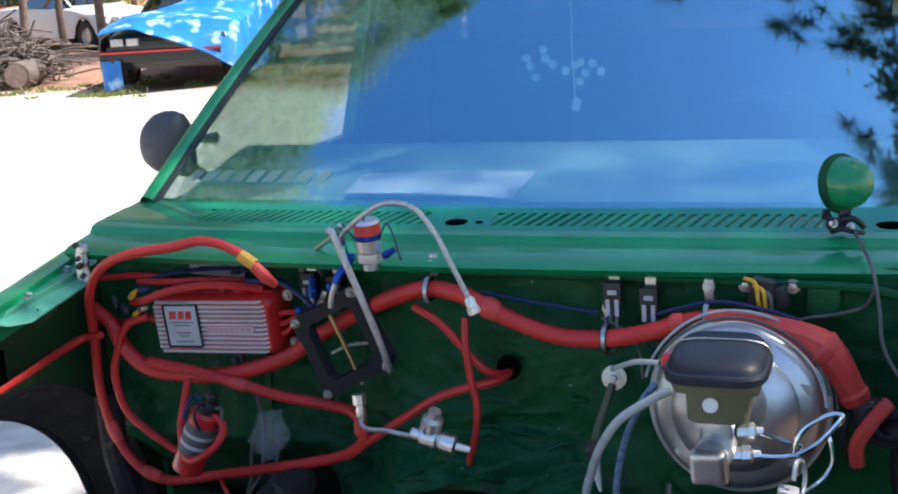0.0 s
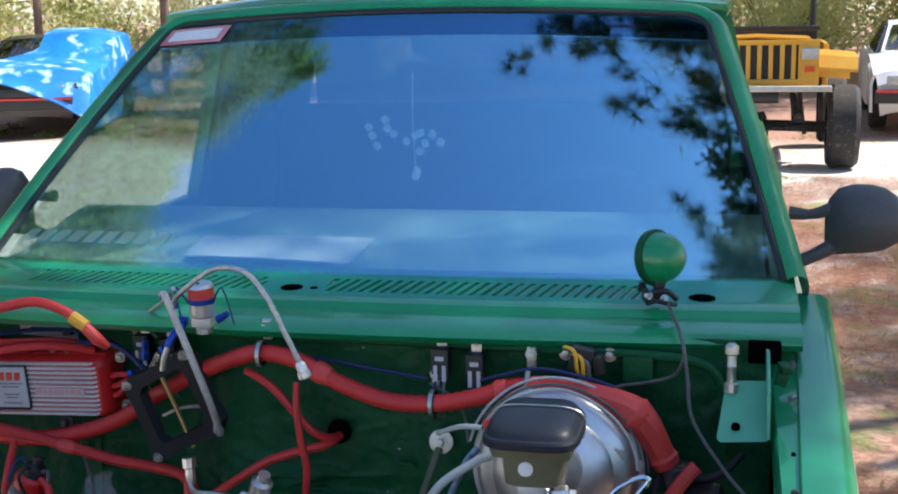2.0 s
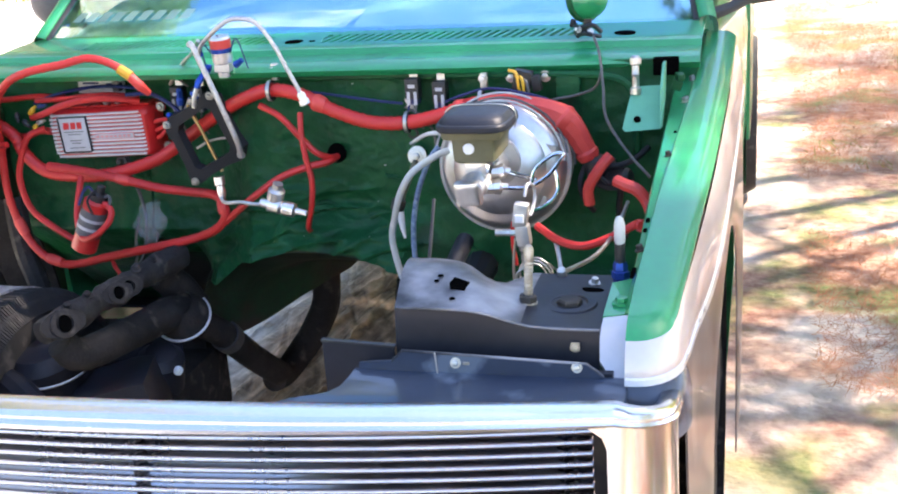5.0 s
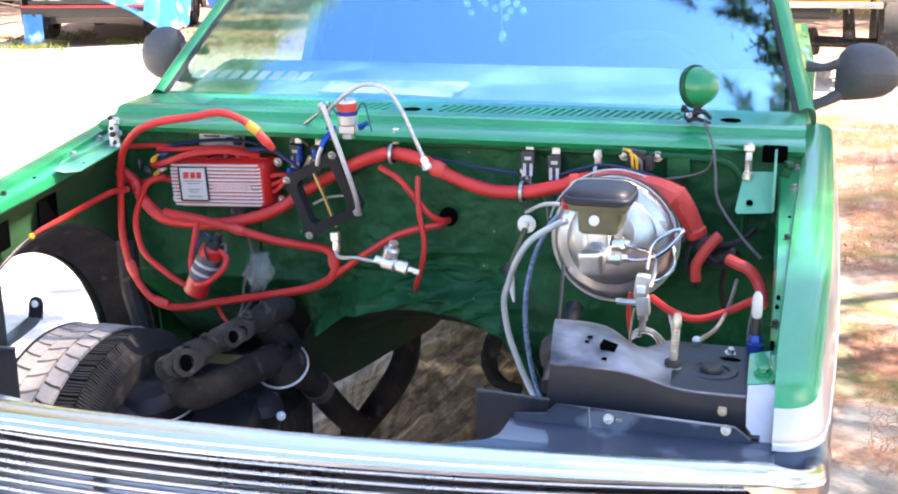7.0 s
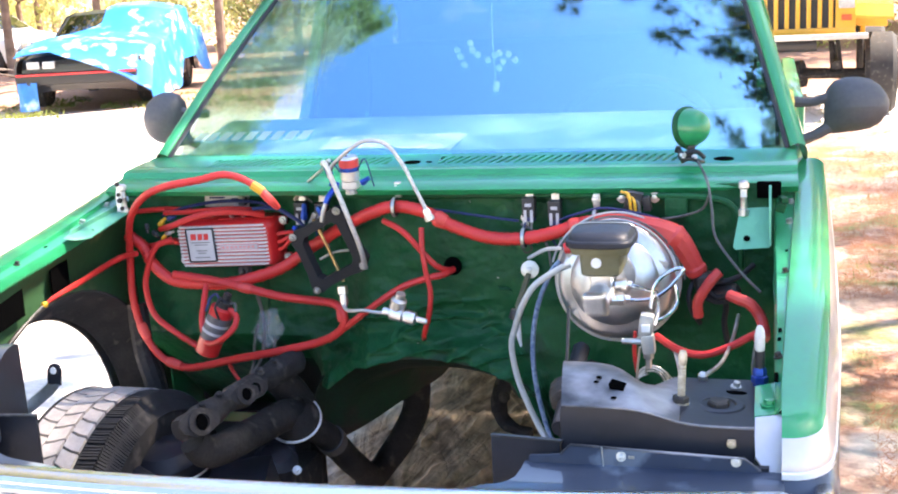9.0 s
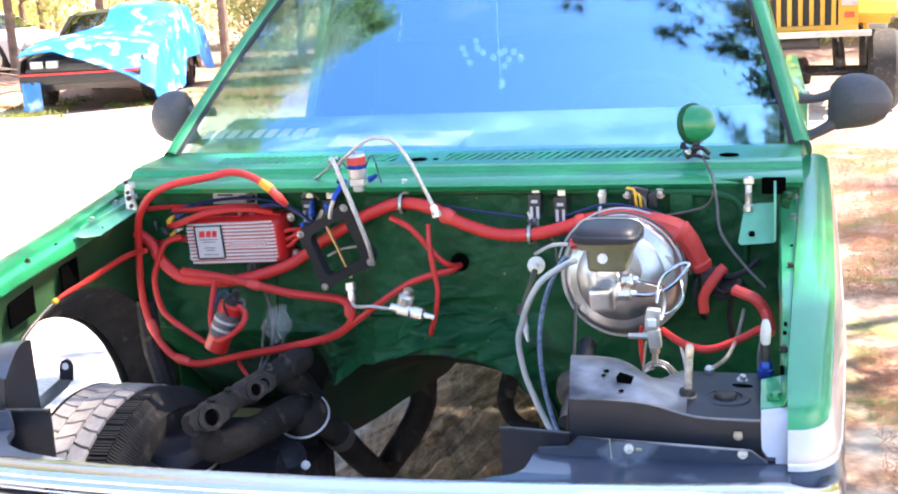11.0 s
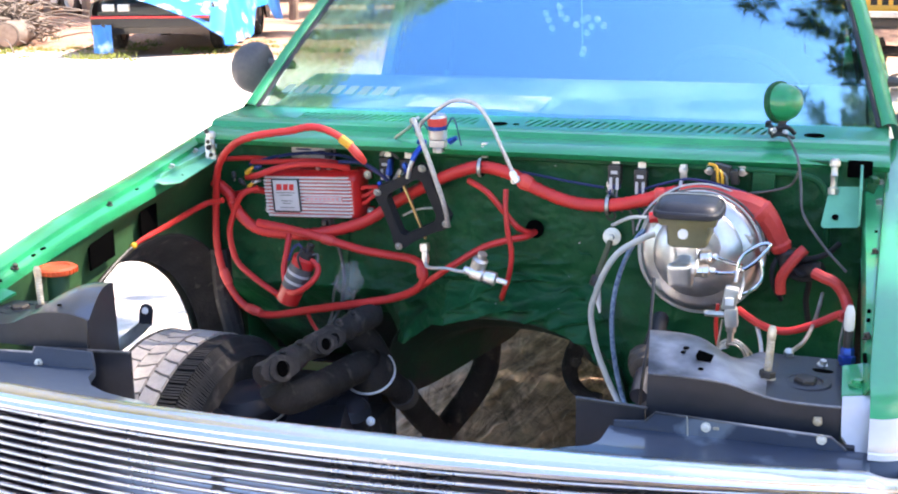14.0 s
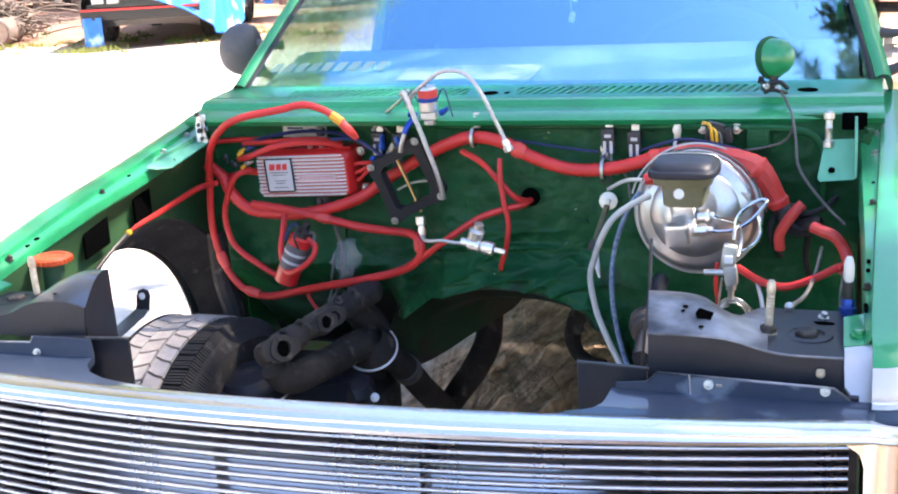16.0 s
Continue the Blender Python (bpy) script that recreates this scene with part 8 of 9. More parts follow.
for x, r in ((0.352, 0.0026),):
    bm = B()
    tube(bm, [(x, -0.40, 0.93), (x + 0.004, -0.46, 0.86), (x, -0.49, 0.80), (x - 0.006, -0.48, 0.72)], r, 6, 6)
    part("cable", bm, PLASTIC, t)


# ---- woods ----
BARK = material("pine_bark", (0.27, 0.19, 0.145), (0.13, 0.09, 0.068), rough=0.9, scale=6, fine=30, bump=1.0)
# darkened copy of the needle colour, for boughs seen as silhouettes
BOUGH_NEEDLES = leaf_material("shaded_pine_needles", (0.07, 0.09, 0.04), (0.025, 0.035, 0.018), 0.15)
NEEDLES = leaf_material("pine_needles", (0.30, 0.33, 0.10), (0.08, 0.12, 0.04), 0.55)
LEAVES = leaf_material("sunlit_leaves", (0.82, 0.76, 0.36), (0.34, 0.42, 0.13), 0.72)
DARK_LEAVES = leaf_material("oak_leaves", (0.74, 0.72, 0.36), (0.32, 0.38, 0.13), 0.70)


# pale colour puts the bright haze of the distance into the leaves
HAZE_LEAVES = leaf_material("hazy_far_leaves", (0.88, 0.84, 0.62), (0.50, 0.54, 0.28), 0.7)


def quads(centres, size, rng, flat=0.6, long=1.0):
    """A mesh of small separate leaves about the given centres."""
    n = len(centres)
    u = rng.normal(size=(n, 3))
    u /= np.linalg.norm(u, axis=1)[:, None]
    w = np.cross(u, rng.normal(size=(n, 3)))
    w /= np.linalg.norm(w, axis=1)[:, None]
    s = size * rng.uniform(0.6, 1.3, n)[:, None]
    a, b = u * s * long, w * s * flat
    v = np.stack([centres - a, centres + b, centres + a, centres - b], 1).reshape(-1, 3)
    f = np.arange(4 * n).reshape(-1, 4)
    return v, f


def mesh_part(name, v, f, mat, parent, label=""):
    me = bpy.data.meshes.new(name)
    me.from_pydata(v.tolist(), [], f.tolist())
    me.materials.append(mat)
    ob = new(name, me)
    if parent:
        ob.parent = parent
        ob.matrix_parent_inverse = parent.matrix_basis.inverted()
    if label:
        ob["label"] = label
    return ob


def pine(at, height, seed, crown=(0.35, 1.0), spread=1.7, density=1.0, mat=None, leaf=0.11, group="pines", name="pine_tree", label="tall pine with bare lower trunk and ragged crown", boughs=26, needles=39):
    rng = np.random.default_rng(seed)
    t = thing(name, label, "tree", at, group)
    x0, y0, z0 = at
    lean = rng.normal(size=2) * 0.02 * height
    top = Vector((x0 + lean[0], y0 + lean[1], z0 + height))
    bm = B()
    base = Vector(at)
    pts = [base + (top - base) * k + Vector((0.04 * math.sin(3 * k + seed), 0.04 * math.cos(4 * k), 0)) for k in (0, 0.25, 0.5, 0.75, 1)]
    r = 0.0042 * height + 0.012
    tube(bm, pts, [r * 1.25, r, r * 0.8, r * 0.5, 0.02], 10, 4)
    trunk = part("trunk", bm, BARK, t)
    centres = []
    bm = B()
    for k in range(boughs):
        f = crown[0] + (crown[1] - crown[0]) * (k + 0.5) / boughs
        p = base + (top - base) * f
        a = k * 2.399 + rng.uniform(-0.4, 0.4)
        g = (f - crown[0]) / (crown[1] - crown[0])
        ln = spread * (1.0 - 0.75 * g) * rng.uniform(0.6, 1.15)
        e = p + Vector((math.cos(a) * ln, math.sin(a) * ln, ln * rng.uniform(-0.15, 0.35)))
        mid = (p + e) / 2 + Vector((0, 0, 0.08 * ln))
        tube(bm, [p, mid, e], [0.035, 0.022, 0.008], 5, 3)
        for j in range(int(7 * density)):
            q = rng.uniform(0.35, 1.05)
            c = np.array(p + (e - p) * q) + rng.normal(size=3) * 0.16 * (0.6 + ln * 0.4)
            centres.append(c + rng.normal(size=(needles, 3)) * ((0.17 * (0.7 + 0.3 * ln)) if needles < 40 else (0.13 if mat is None else 0.30)))
    part("branchwork", bm, BARK, t)
    v, f = quads(np.concatenate(centres), leaf, rng, (0.22 if needles < 40 else 0.10) if mat is None else 0.6, 1.0)
    mesh_part("crown", v, f, mat or NEEDLES, t)
    return t


def shrub(at, size, seed, mat, group="undergrowth", n=5200, leaf=0.042, name="shrub", label="sunlit broadleaf undergrowth at the edge of the woods"):
    rng = np.random.default_rng(seed)
    t = thing(name, label, "shrub", at, group)
    bm = B()
    cs = []
    for k in range(9):
        a = rng.uniform(0, 6.28)
        e = Vector(at) + Vector((math.cos(a) * size * 0.55 * rng.uniform(0.3, 1), math.sin(a) * size * 0.55 * rng.uniform(0.3, 1), size * rng.uniform(0.45, 1.0)))
        tube(bm, [Vector(at), (Vector(at) + e) / 2 + Vector((0, 0, 0.1 * size)), e], [0.03, 0.02, 0.006], 5, 3)
        for j in range(4):
            c = np.array(Vector(at).lerp(e, rng.uniform(0.5, 1.05))) + rng.normal(size=3) * 0.14 * size
            cs.append(c + rng.normal(size=(n // 36, 3)) * 0.13 * size)
    part("woody_base", bm, BARK, t)
    v, f = quads(np.concatenate(cs), leaf, rng, 0.65)
    mesh_part("foliage", v, f, mat, t)
    return t


# trees behind the yard
first = [pine((-12.2, 19.8, 0), 13, 11, (0.62, 1.0)), pine((-9.6, 19.8, 0), 15, 12, (0.60, 1.0)), pine((-8.2, 20.2, 0), 14, 13, (0.62, 1.0))]
oak = pine((4.2, 21.0, 0), 12, 21, (0.16, 1.0), 3.6, 1.6, LEAVES, 0.075, "broadleaf trees", "oak_tree", "broadleaf tree with yellow green sunlit leaves", 30, 95)
oak2 = pine((-2.0, 26.0, 0), 13, 22, (0.10, 1.0), 4.2, 1.7, DARK_LEAVES, 0.08, "broadleaf trees", "oak_tree", "broadleaf tree with deep green leaves", 30, 95)
rng = np.random.default_rng(5)
for k, (x, y) in enumerate(((-0.5, 20.0), (-14.2, 19.8), (-16.1, 19.8), (-15.3, 19.9), (-24, 25), (-18.8, 28), (-9.0, 27.5), (-6.6, 23.0), (0.2, 23.0), (7.6, 24.0), (11.5, 21.5), (2.4, 29.0), (9.0, 31.0), (14.5, 27.0), (17.5, 22.5), (-19.0, 33.0), (-12.0, 35.0), (-28, 20), (20, 30), (5.2, 34.0))):
    copy_thing(first[k % 3], pose(x, y, 0, 0, 0, 67 * k))
for k, (x, y) in enumerate(((-19.0, 27.5), (-25, 31), (-9.5, 31.5), (-4.5, 31), (6.8, 28.5), (12.5, 30), (1.2, 33), (-30, 27), (17, 33), (9.3, 25.8))):
    copy_thing(oak if k % 2 else oak2, pose(x, y, -0.4 * (k % 3), 0, 0, 83 * k))
OLIVE_LEAVES = leaf_material("olive_leaves", (0.50, 0.46, 0.30), (0.24, 0.23, 0.14), 0.5)
tall = pine((-24.0, 37.0, 0), 12, 24, (0.12, 1.0), 3.6, 1.6, OLIVE_LEAVES, 0.034, "broadleaf trees", "oak_tree", "tall broadleaf tree with dull olive leaves", 30, 210)
# tall trees beside the yard, out over the roofline
copy_thing(tall, pose(-13.4, 9.8, 0, 0, 0, 15) @ Matrix.Scale(1.8, 4))
copy_thing(tall, pose(-15.5, 6.4, 0, 0, 0, 200) @ Matrix.Scale(1.8, 4))
copy_thing(first[1], pose(-18.9, 20.2, 0, 0, 0, 33) @ Matrix.Scale(2.8, 4))
copy_thing(first[1], pose(-12.0, 8.0, 0, 0, 0, 120) @ Matrix.Scale(1.25, 4))
copy_thing(tall, pose(-15.0, 3.2, 0, 0, 0, 95) @ Matrix.Scale(1.8, 4))
copy_thing(first[0], pose(-11.2, 5.6, 0, 0, 0, 40) @ Matrix.Scale(1.3, 4))
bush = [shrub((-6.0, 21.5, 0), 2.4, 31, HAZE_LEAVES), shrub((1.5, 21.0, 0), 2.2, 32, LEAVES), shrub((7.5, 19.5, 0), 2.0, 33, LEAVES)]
for k in range(34):
    x = -30 + 1.75 * k + rng.uniform(-0.6, 0.6)
    y = 23.0 + rng.uniform(-1.5, 7.0) + (4.5 if x < -10 else 0)
    if x < -10 and k % 2:
        continue
    copy_thing(bush[k % 3], pose(x, y, -0.1, 0, 0, 51 * k))

# far wall of woods closing the view all round
cs = []
rng = np.random.default_rng(8)
for k in range(150):
    a = 2 * math.pi * k / 150
    r = 46 + rng.uniform(-3, 5)
    hgt = rng.uniform(5, 11)
    for j in range(7):
        cs.append(np.array([math.cos(a) * r, 6 + math.sin(a) * r, hgt * (j + 0.4) / 7]) + rng.normal(size=(80, 3)) * np.array([1.3, 1.3, 0.7]))
v, f = quads(np.concatenate(cs), 0.22, rng, 0.7)
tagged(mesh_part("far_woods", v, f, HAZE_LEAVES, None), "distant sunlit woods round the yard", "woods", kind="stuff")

# pines out of view beside the truck, placed to shade it and dapple the yard, boughs over the yard
shade = pine((5.3, 2.1, 0), 8.6, 41, (0.42, 1.0), 4.9, 2.4, None, 0.075, "pines", "pine_tree", "large pine beside the truck with overhanging boughs", 34, 90)
host = copy_thing(shade, pose(7.4, 6.4, 0, 0, 0, 140))
copy_thing(shade, pose(11.5, 15.5, 0, 0, 0, 30))
copy_thing(shade, pose(8.6, -1.6, 0, 0, 0, 250))

# needle tufts on a long bough hanging over the cab
rng = np.random.default_rng(17)
tips, ends = [], []
bm = B()
for y1, z1, x1 in ((2.75, 5.2, 0.15), (2.15, 4.9, 0.95), (3.2, 5.3, 0.9), (1.75, 4.7, 1.55), (1.25, 4.9, 1.58)):
    p, e = Vector((7.3, 6.4, 5.0)), Vector((x1, y1, z1))
    q = (p + e) / 2 + Vector((0, 0, 0.35))
    tube(bm, [p, q, e], [0.06, 0.04, 0.008], 6, 6)
    for k in range(26 if x1 < 1.2 else 14):
        f = rng.uniform(0.80 if x1 < 1.2 else (0.94 if y1 > 1.5 else 0.99), 1.01)
        c = np.array(p.lerp(q, f * 2) if f < 0.5 else q.lerp(e, f * 2 - 1)) + rng.normal(size=3) * np.array([0.16, 0.16, 0.08])
        for j in range(5):
            o = c + rng.normal(size=3) * 0.06
            d = rng.normal(size=(44, 3)) + np.array([-0.6, 0.0, 0.3])
            d /= np.linalg.norm(d, axis=1)[:, None]
            tips.append(np.repeat(o[None], 44, 0))
            ends.append(d * rng.uniform(0.10, 0.19, 44)[:, None])
a_, d_ = np.concatenate(tips), np.concatenate(ends)
w_ = np.cross(d_, rng.normal(size=d_.shape))
w_ = w_ / np.linalg.norm(w_, axis=1)[:, None] * 0.0045
v = np.stack([a_ - w_, a_ + w_, a_ + d_], 1).reshape(-1, 3)
bough = part("overhanging_bough", bm, BARK, host)
mesh_part("needle_tuft", v, np.arange(len(v)).reshape(-1, 3), BOUGH_NEEDLES, host, "pine needles over the cab, coloured dark like a silhouette")

# broadleaf sprays beside the bough, in the same darkened colour
rng = np.random.default_rng(23)
cs = [np.array([rng.uniform(1.36, 1.58), rng.uniform(0.95, 2.0), rng.uniform(4.7, 5.1)]) + rng.normal(size=(60, 3)) * 0.09 for k in range(14)]
v, f = quads(np.concatenate(cs), 0.035, rng, 0.6)
mesh_part("leaf_spray", v, f, BOUGH_NEEDLES, host, "leaves among the needles, in the same darkened colour")

# brush pile at the edge of the yard
rng = np.random.default_rng(3)
bm = B()
for k in range(800):
    c = Vector((rng.normal(-12.3, 0.62), rng.normal(13.7, 0.45), abs(rng.normal(0.28, 0.28))))
    c.z = min(c.z, 0.80 - 0.30 * abs(c.x + 12.3))
    c.z = max(0.03, c.z)
    d = Vector((rng.normal(), rng.normal(), rng.normal() * 0.35)).normalized() * rng.uniform(0.15, 0.55)
    tube(bm, [c - d, c + Vector((0, 0, 0.05)), c + d], [0.016, 0.012, 0.005], 4, 2)
TWIG = material("dead_twigs", (0.20, 0.165, 0.145), (0.085, 0.068, 0.058), rough=0.9, scale=9, fine=40, bump=0.4)
tagged(part("brush_pile", bm, TWIG), "heap of dead branches at the edge of the yard", "brush pile", kind="stuff")
log = thing("cut_log", "grey sawn log lying beside the brush pile", "log", (-11.05, 13.1, 0))
bm = B()
lathe(bm, [(0.0, 0.0), (0.17, 0.0), (0.19, 0.015), (0.195, 0.4), (0.18, 0.9), (0.0, 0.9)], axis((-11.02, 12.95, 0.19), (-0.35, 0.93, 0.0)), 18)
for v in bm.verts:
    v.co += 0.015 * noise.noise_vector(v.co * 9)
part("bark", bm, TWIG, log)
bm = B()
lathe(bm, [(0.0, 0.004), (0.10, 0.003), (0.165, 0.0)], axis((-11.02 + 0.003, 12.95 - 0.012, 0.19), (0.35, -0.93, 0.0)), 18, close=False)
part("sawn_end", bm, material("sawn_wood", (0.45, 0.36, 0.30), (0.30, 0.23, 0.19), rough=0.8, scale=14, fine=60, bump=0.3), log, "weathered sawn end")

# pine straw and grass on the right of the yard
rng = np.random.default_rng(4)
n = 190000
x = 0.95 + 4.2 * rng.power(1.0, n)
y = -2 + 11.5 * rng.uniform(0, 1, n)
keep = np.array([noise.noise(Vector((a * 0.9, b * 0.9, 1.0))) > -0.15 for a, b in zip(x, y)])
c = np.stack([x, y, np.full(n, 0.012)], 1)[keep]
m_ = len(c)
a = rng.uniform(0, 6.28, m_)
l_ = rng.uniform(0.020, 0.060, m_)
d = np.stack([np.cos(a) * l_, np.sin(a) * l_, rng.normal(size=m_) * 0.008], 1)
w = np.stack([-np.sin(a), np.cos(a), np.zeros(m_)], 1) * 0.0014
v = np.stack([c - d, c + w, c + d + np.array([0, 0, 0.012]), c - w], 1).reshape(-1, 3)
STRAW = leaf_material("pine_straw", (0.50, 0.25, 0.16), (0.25, 0.11, 0.065), 0.1)
tagged(mesh_part("pine_straw", v, np.arange(4 * m_).reshape(-1, 4), STRAW, None), "scattered rusty pine straw on the sand", "pine straw", kind="stuff")
tufts = []
for k in range(760):
    tx, ty = (rng.uniform(1.0, 5.0), rng.uniform(-1.5, 14.0)) if k < 420 else (rng.uniform(-14.0, -5.5), 11.6 + 3.4 * rng.uniform(0, 1) ** 1.5)
    if noise.noise(Vector((tx * 0.8, ty * 0.8, 9.0))) < 0.0:
        continue
    for j in range(16):
        b_ = np.array([tx, ty, 0]) + np.array([*(rng.normal(size=2) * 0.06), 0])
        e = b_ + np.array([*(rng.normal(size=2) * 0.05), rng.uniform(0.02, 0.05) * (1 if k < 420 else 1.5)])
        s_ = np.array([0.003, 0.003, 0]) * (1 if k < 420 else 2)
        tufts.append([b_ - s_, b_ + s_, e])
v = np.array(tufts).reshape(-1, 3)
GRASS = leaf_material("thin_grass", (0.22, 0.24, 0.07), (0.10, 0.13, 0.04), 0.3)
tagged(mesh_part("grass_tufts", v, np.arange(len(v)).reshape(-1, 3), GRASS, None), "thin tufts of grass in the sand", "grass", kind="stuff")


# ---- parked vehicles ----
DARK_CAR = material("dark_car_paint", (0.018, 0.02, 0.024), (0.012, 0.012, 0.015), rough=0.3, scale=2, fine=30, bump=0.02, coat=0.5)
WHITE_CAR = material("white_car_paint", (0.75, 0.75, 0.75), (0.68, 0.68, 0.68), rough=0.3, scale=2, fine=30, bump=0.02, coat=0.5)
RED_CAR = material("red_car_paint", (0.45, 0.03, 0.03), (0.35, 0.02, 0.02), rough=0.3, scale=2, fine=30, bump=0.02, coat=0.5)
YELLOW_CAR = material("yellow_truck_paint", (0.72, 0.38, 0.03), (0.62, 0.30, 0.02), rough=0.35, scale=2, fine=30, bump=0.03, coat=0.4)
CAR_GLASS = glass_material("car_window", (0.05, 0.06, 0.07), 0.25)
LAMP_GLASS = material("headlamp_glass", (0.6, 0.6, 0.6), (0.4, 0.4, 0.4), rough=0.15, metal=0.4, scale=30, fine=90, bump=0.1)
# pale blue patches paint the highlights on the tarp's folds
TARP = material("blue_tarp", (0.010, 0.24, 0.66), (0.006, 0.14, 0.50), rough=0.38, scale=2.4, fine=12, bump=0.8, wear_or_sheen=(0.50, 0.72, 0.88), wear_at=0.56, spread=0.14)


def add_wheel(t, x, y, r, w, tyre_mat=RUBBER):
    m = pose(x, y, r, 0, 90, 0)
    bm = B()
    lathe(bm, [(r * 0.58, -w / 2), (r * 0.9, -w / 2), (r, -w * 0.35), (r, w * 0.35), (r * 0.9, w / 2), (r * 0.58, w / 2)], m, 28, close=False)
    wheel = part("tyre", bm, tyre_mat, t)
    bm = B()
    lathe(bm, [(r * 0.60, -w * 0.42), (r * 0.5, -w * 0.2), (r * 0.2, -w * 0.25), (0, -w * 0.25)], m, 20, close=False)
    lathe(bm, [(r * 0.60, w * 0.42), (r * 0.5, w * 0.2), (r * 0.2, w * 0.25), (0, w * 0.25)], m, 20, close=False)
    part("rim", bm, STEEL, wheel)


def car(at, turn, paint, label, stripe=None):
    """A parked car: nose to -y before turning."""
    t = thing("parked_car", label, "car", (0, 0, 0))
    us = np.linspace(-1, 1, 13)
    prof = [(-2.15, 0.30, 0.78), (-2.2, 0.45, 0.80), (-2.18, 0.62, 0.82), (-2.05, 0.74, 0.84), (-1.2, 0.86, 0.86), (-0.75, 0.92, 0.85)]
    tail = [(1.25, 0.98, 0.82), (2.05, 0.95, 0.80), (2.18, 0.80, 0.82), (2.2, 0.45, 0.80), (2.15, 0.30, 0.78)]
    bm = B()
    rows = [[(u * h * (1 - 0.05 * abs(u) ** 6), y + 0.10 * u * u * (1 if y < -1.9 else 0), z - 0.07 * abs(u) ** 4) for u in us] for y, z, h in prof + tail]
    loft(bm, rows, (0, 0, -0.03))
    for s in (-1, 1):
        side = []
        for y in np.linspace(-2.12, 2.12, 40):
            zt = float(np.interp(y, [-2.12, -1.2, -0.75, 1.25, 2.1], [0.68, 0.80, 0.85, 0.90, 0.86]))
            low = 0.25
            for cy in (-1.35, 1.35):
                if abs(y - cy) < 0.36:
                    low = max(low, 0.32 + math.sqrt(0.36 ** 2 - (y - cy) ** 2))
            side.append([(s * 0.835, y, zt), (s * 0.87, y, zt * 0.75 + low * 0.25), (s * 0.86, y, low)])
        loft(bm, side, (-0.03 * s, 0, 0))
    body = part("body", bm, paint, t)
    bm = B()
    rows = [[(u * 0.70, -0.75, 0.90) for u in us], [(u * 0.60, -0.20, 1.24 - 0.03 * u * u) for u in us], [(u * 0.58, 0.20, 1.30 - 0.03 * u * u) for u in us], [(u * 0.58, 0.65, 1.28 - 0.03 * u * u) for u in us], [(u * 0.68, 1.28, 0.96) for u in us]]
    loft(bm, rows, (0, 0, -0.02))
    part("roof", bm, paint, body)
    for rows in ([[(u * 0.64, -0.72, 0.935) for u in us], [(u * 0.55, -0.24, 1.235 - 0.03 * u * u) for u in us]], [[(u * 0.55, 0.72, 1.27 - 0.03 * u * u) for u in us], [(u * 0.62, 1.22, 1.01) for u in us]]):
        bm = B()
        loft(bm, rows, (0, 0, 0.012))
        part("window", bm, CAR_GLASS, t)
    for s in (-1, 1):
        bm = B()
        loft(bm, [[(s * 0.74, -0.6, 0.88), (s * 0.61, -0.18, 1.22)], [(s * 0.76, 0.3, 0.90), (s * 0.60, 0.25, 1.27)], [(s * 0.75, 1.1, 0.92), (s * 0.61, 0.62, 1.25)]], (0.02 * s, 0, 0))
        part("side_window", bm, CAR_GLASS, t)
        for k in (0, 1):
            bm = B()
            box(bm, (s * (0.60 - 0.22 * k), -2.155 + 0.03 * (1 - k), 0.62), (0.17, 0.06, 0.10), bevel=0.015)
            part("headlamp", bm, LAMP_GLASS, t)
        for y in (-1.35, 1.35):
            add_wheel(t, s * 0.74, y, 0.31, 0.2)
    bm = B()
    box(bm, (0, -2.22, 0.44), (1.62, 0.14, 0.16), bevel=0.03)
    bumper = part("bumper", bm, PLASTIC, t)
    bm = B()
    box(bm, (0, -2.30, 0.50), (1.60, 0.012, 0.028), bevel=0.004)
    part("bumper_strip", bm, stripe or PLASTIC, bumper)
    bm = B()
    for k in range(7):
        box(bm, (0, -2.17, 0.575 + 0.016 * k), (0.62, 0.04, 0.006))
    part("grille", bm, PLASTIC, t)
    t.matrix_basis = pose(*at, 0, 0, turn)
    return t


covered = car((-8.96, 14.67, 0), 16, DARK_CAR, "dark car with a red bumper stripe half covered by a tarp", RED_BOX)
car((-16.3, 22.0, 0), 70, WHITE_CAR, "white car parked among the trees")
car((-20.8, 24.5, 0), 80, RED_CAR, "red car parked among the trees")
car((3.25, 15.4, 0), -4, WHITE_CAR, "white and red car parked behind the yellow truck", RED_BOX)

# tarp draped over the covered car
bm = B()
m = pose(-8.96, 14.67, 0, 0, 0, 16)
gx, gy = 40, 52
rows = []
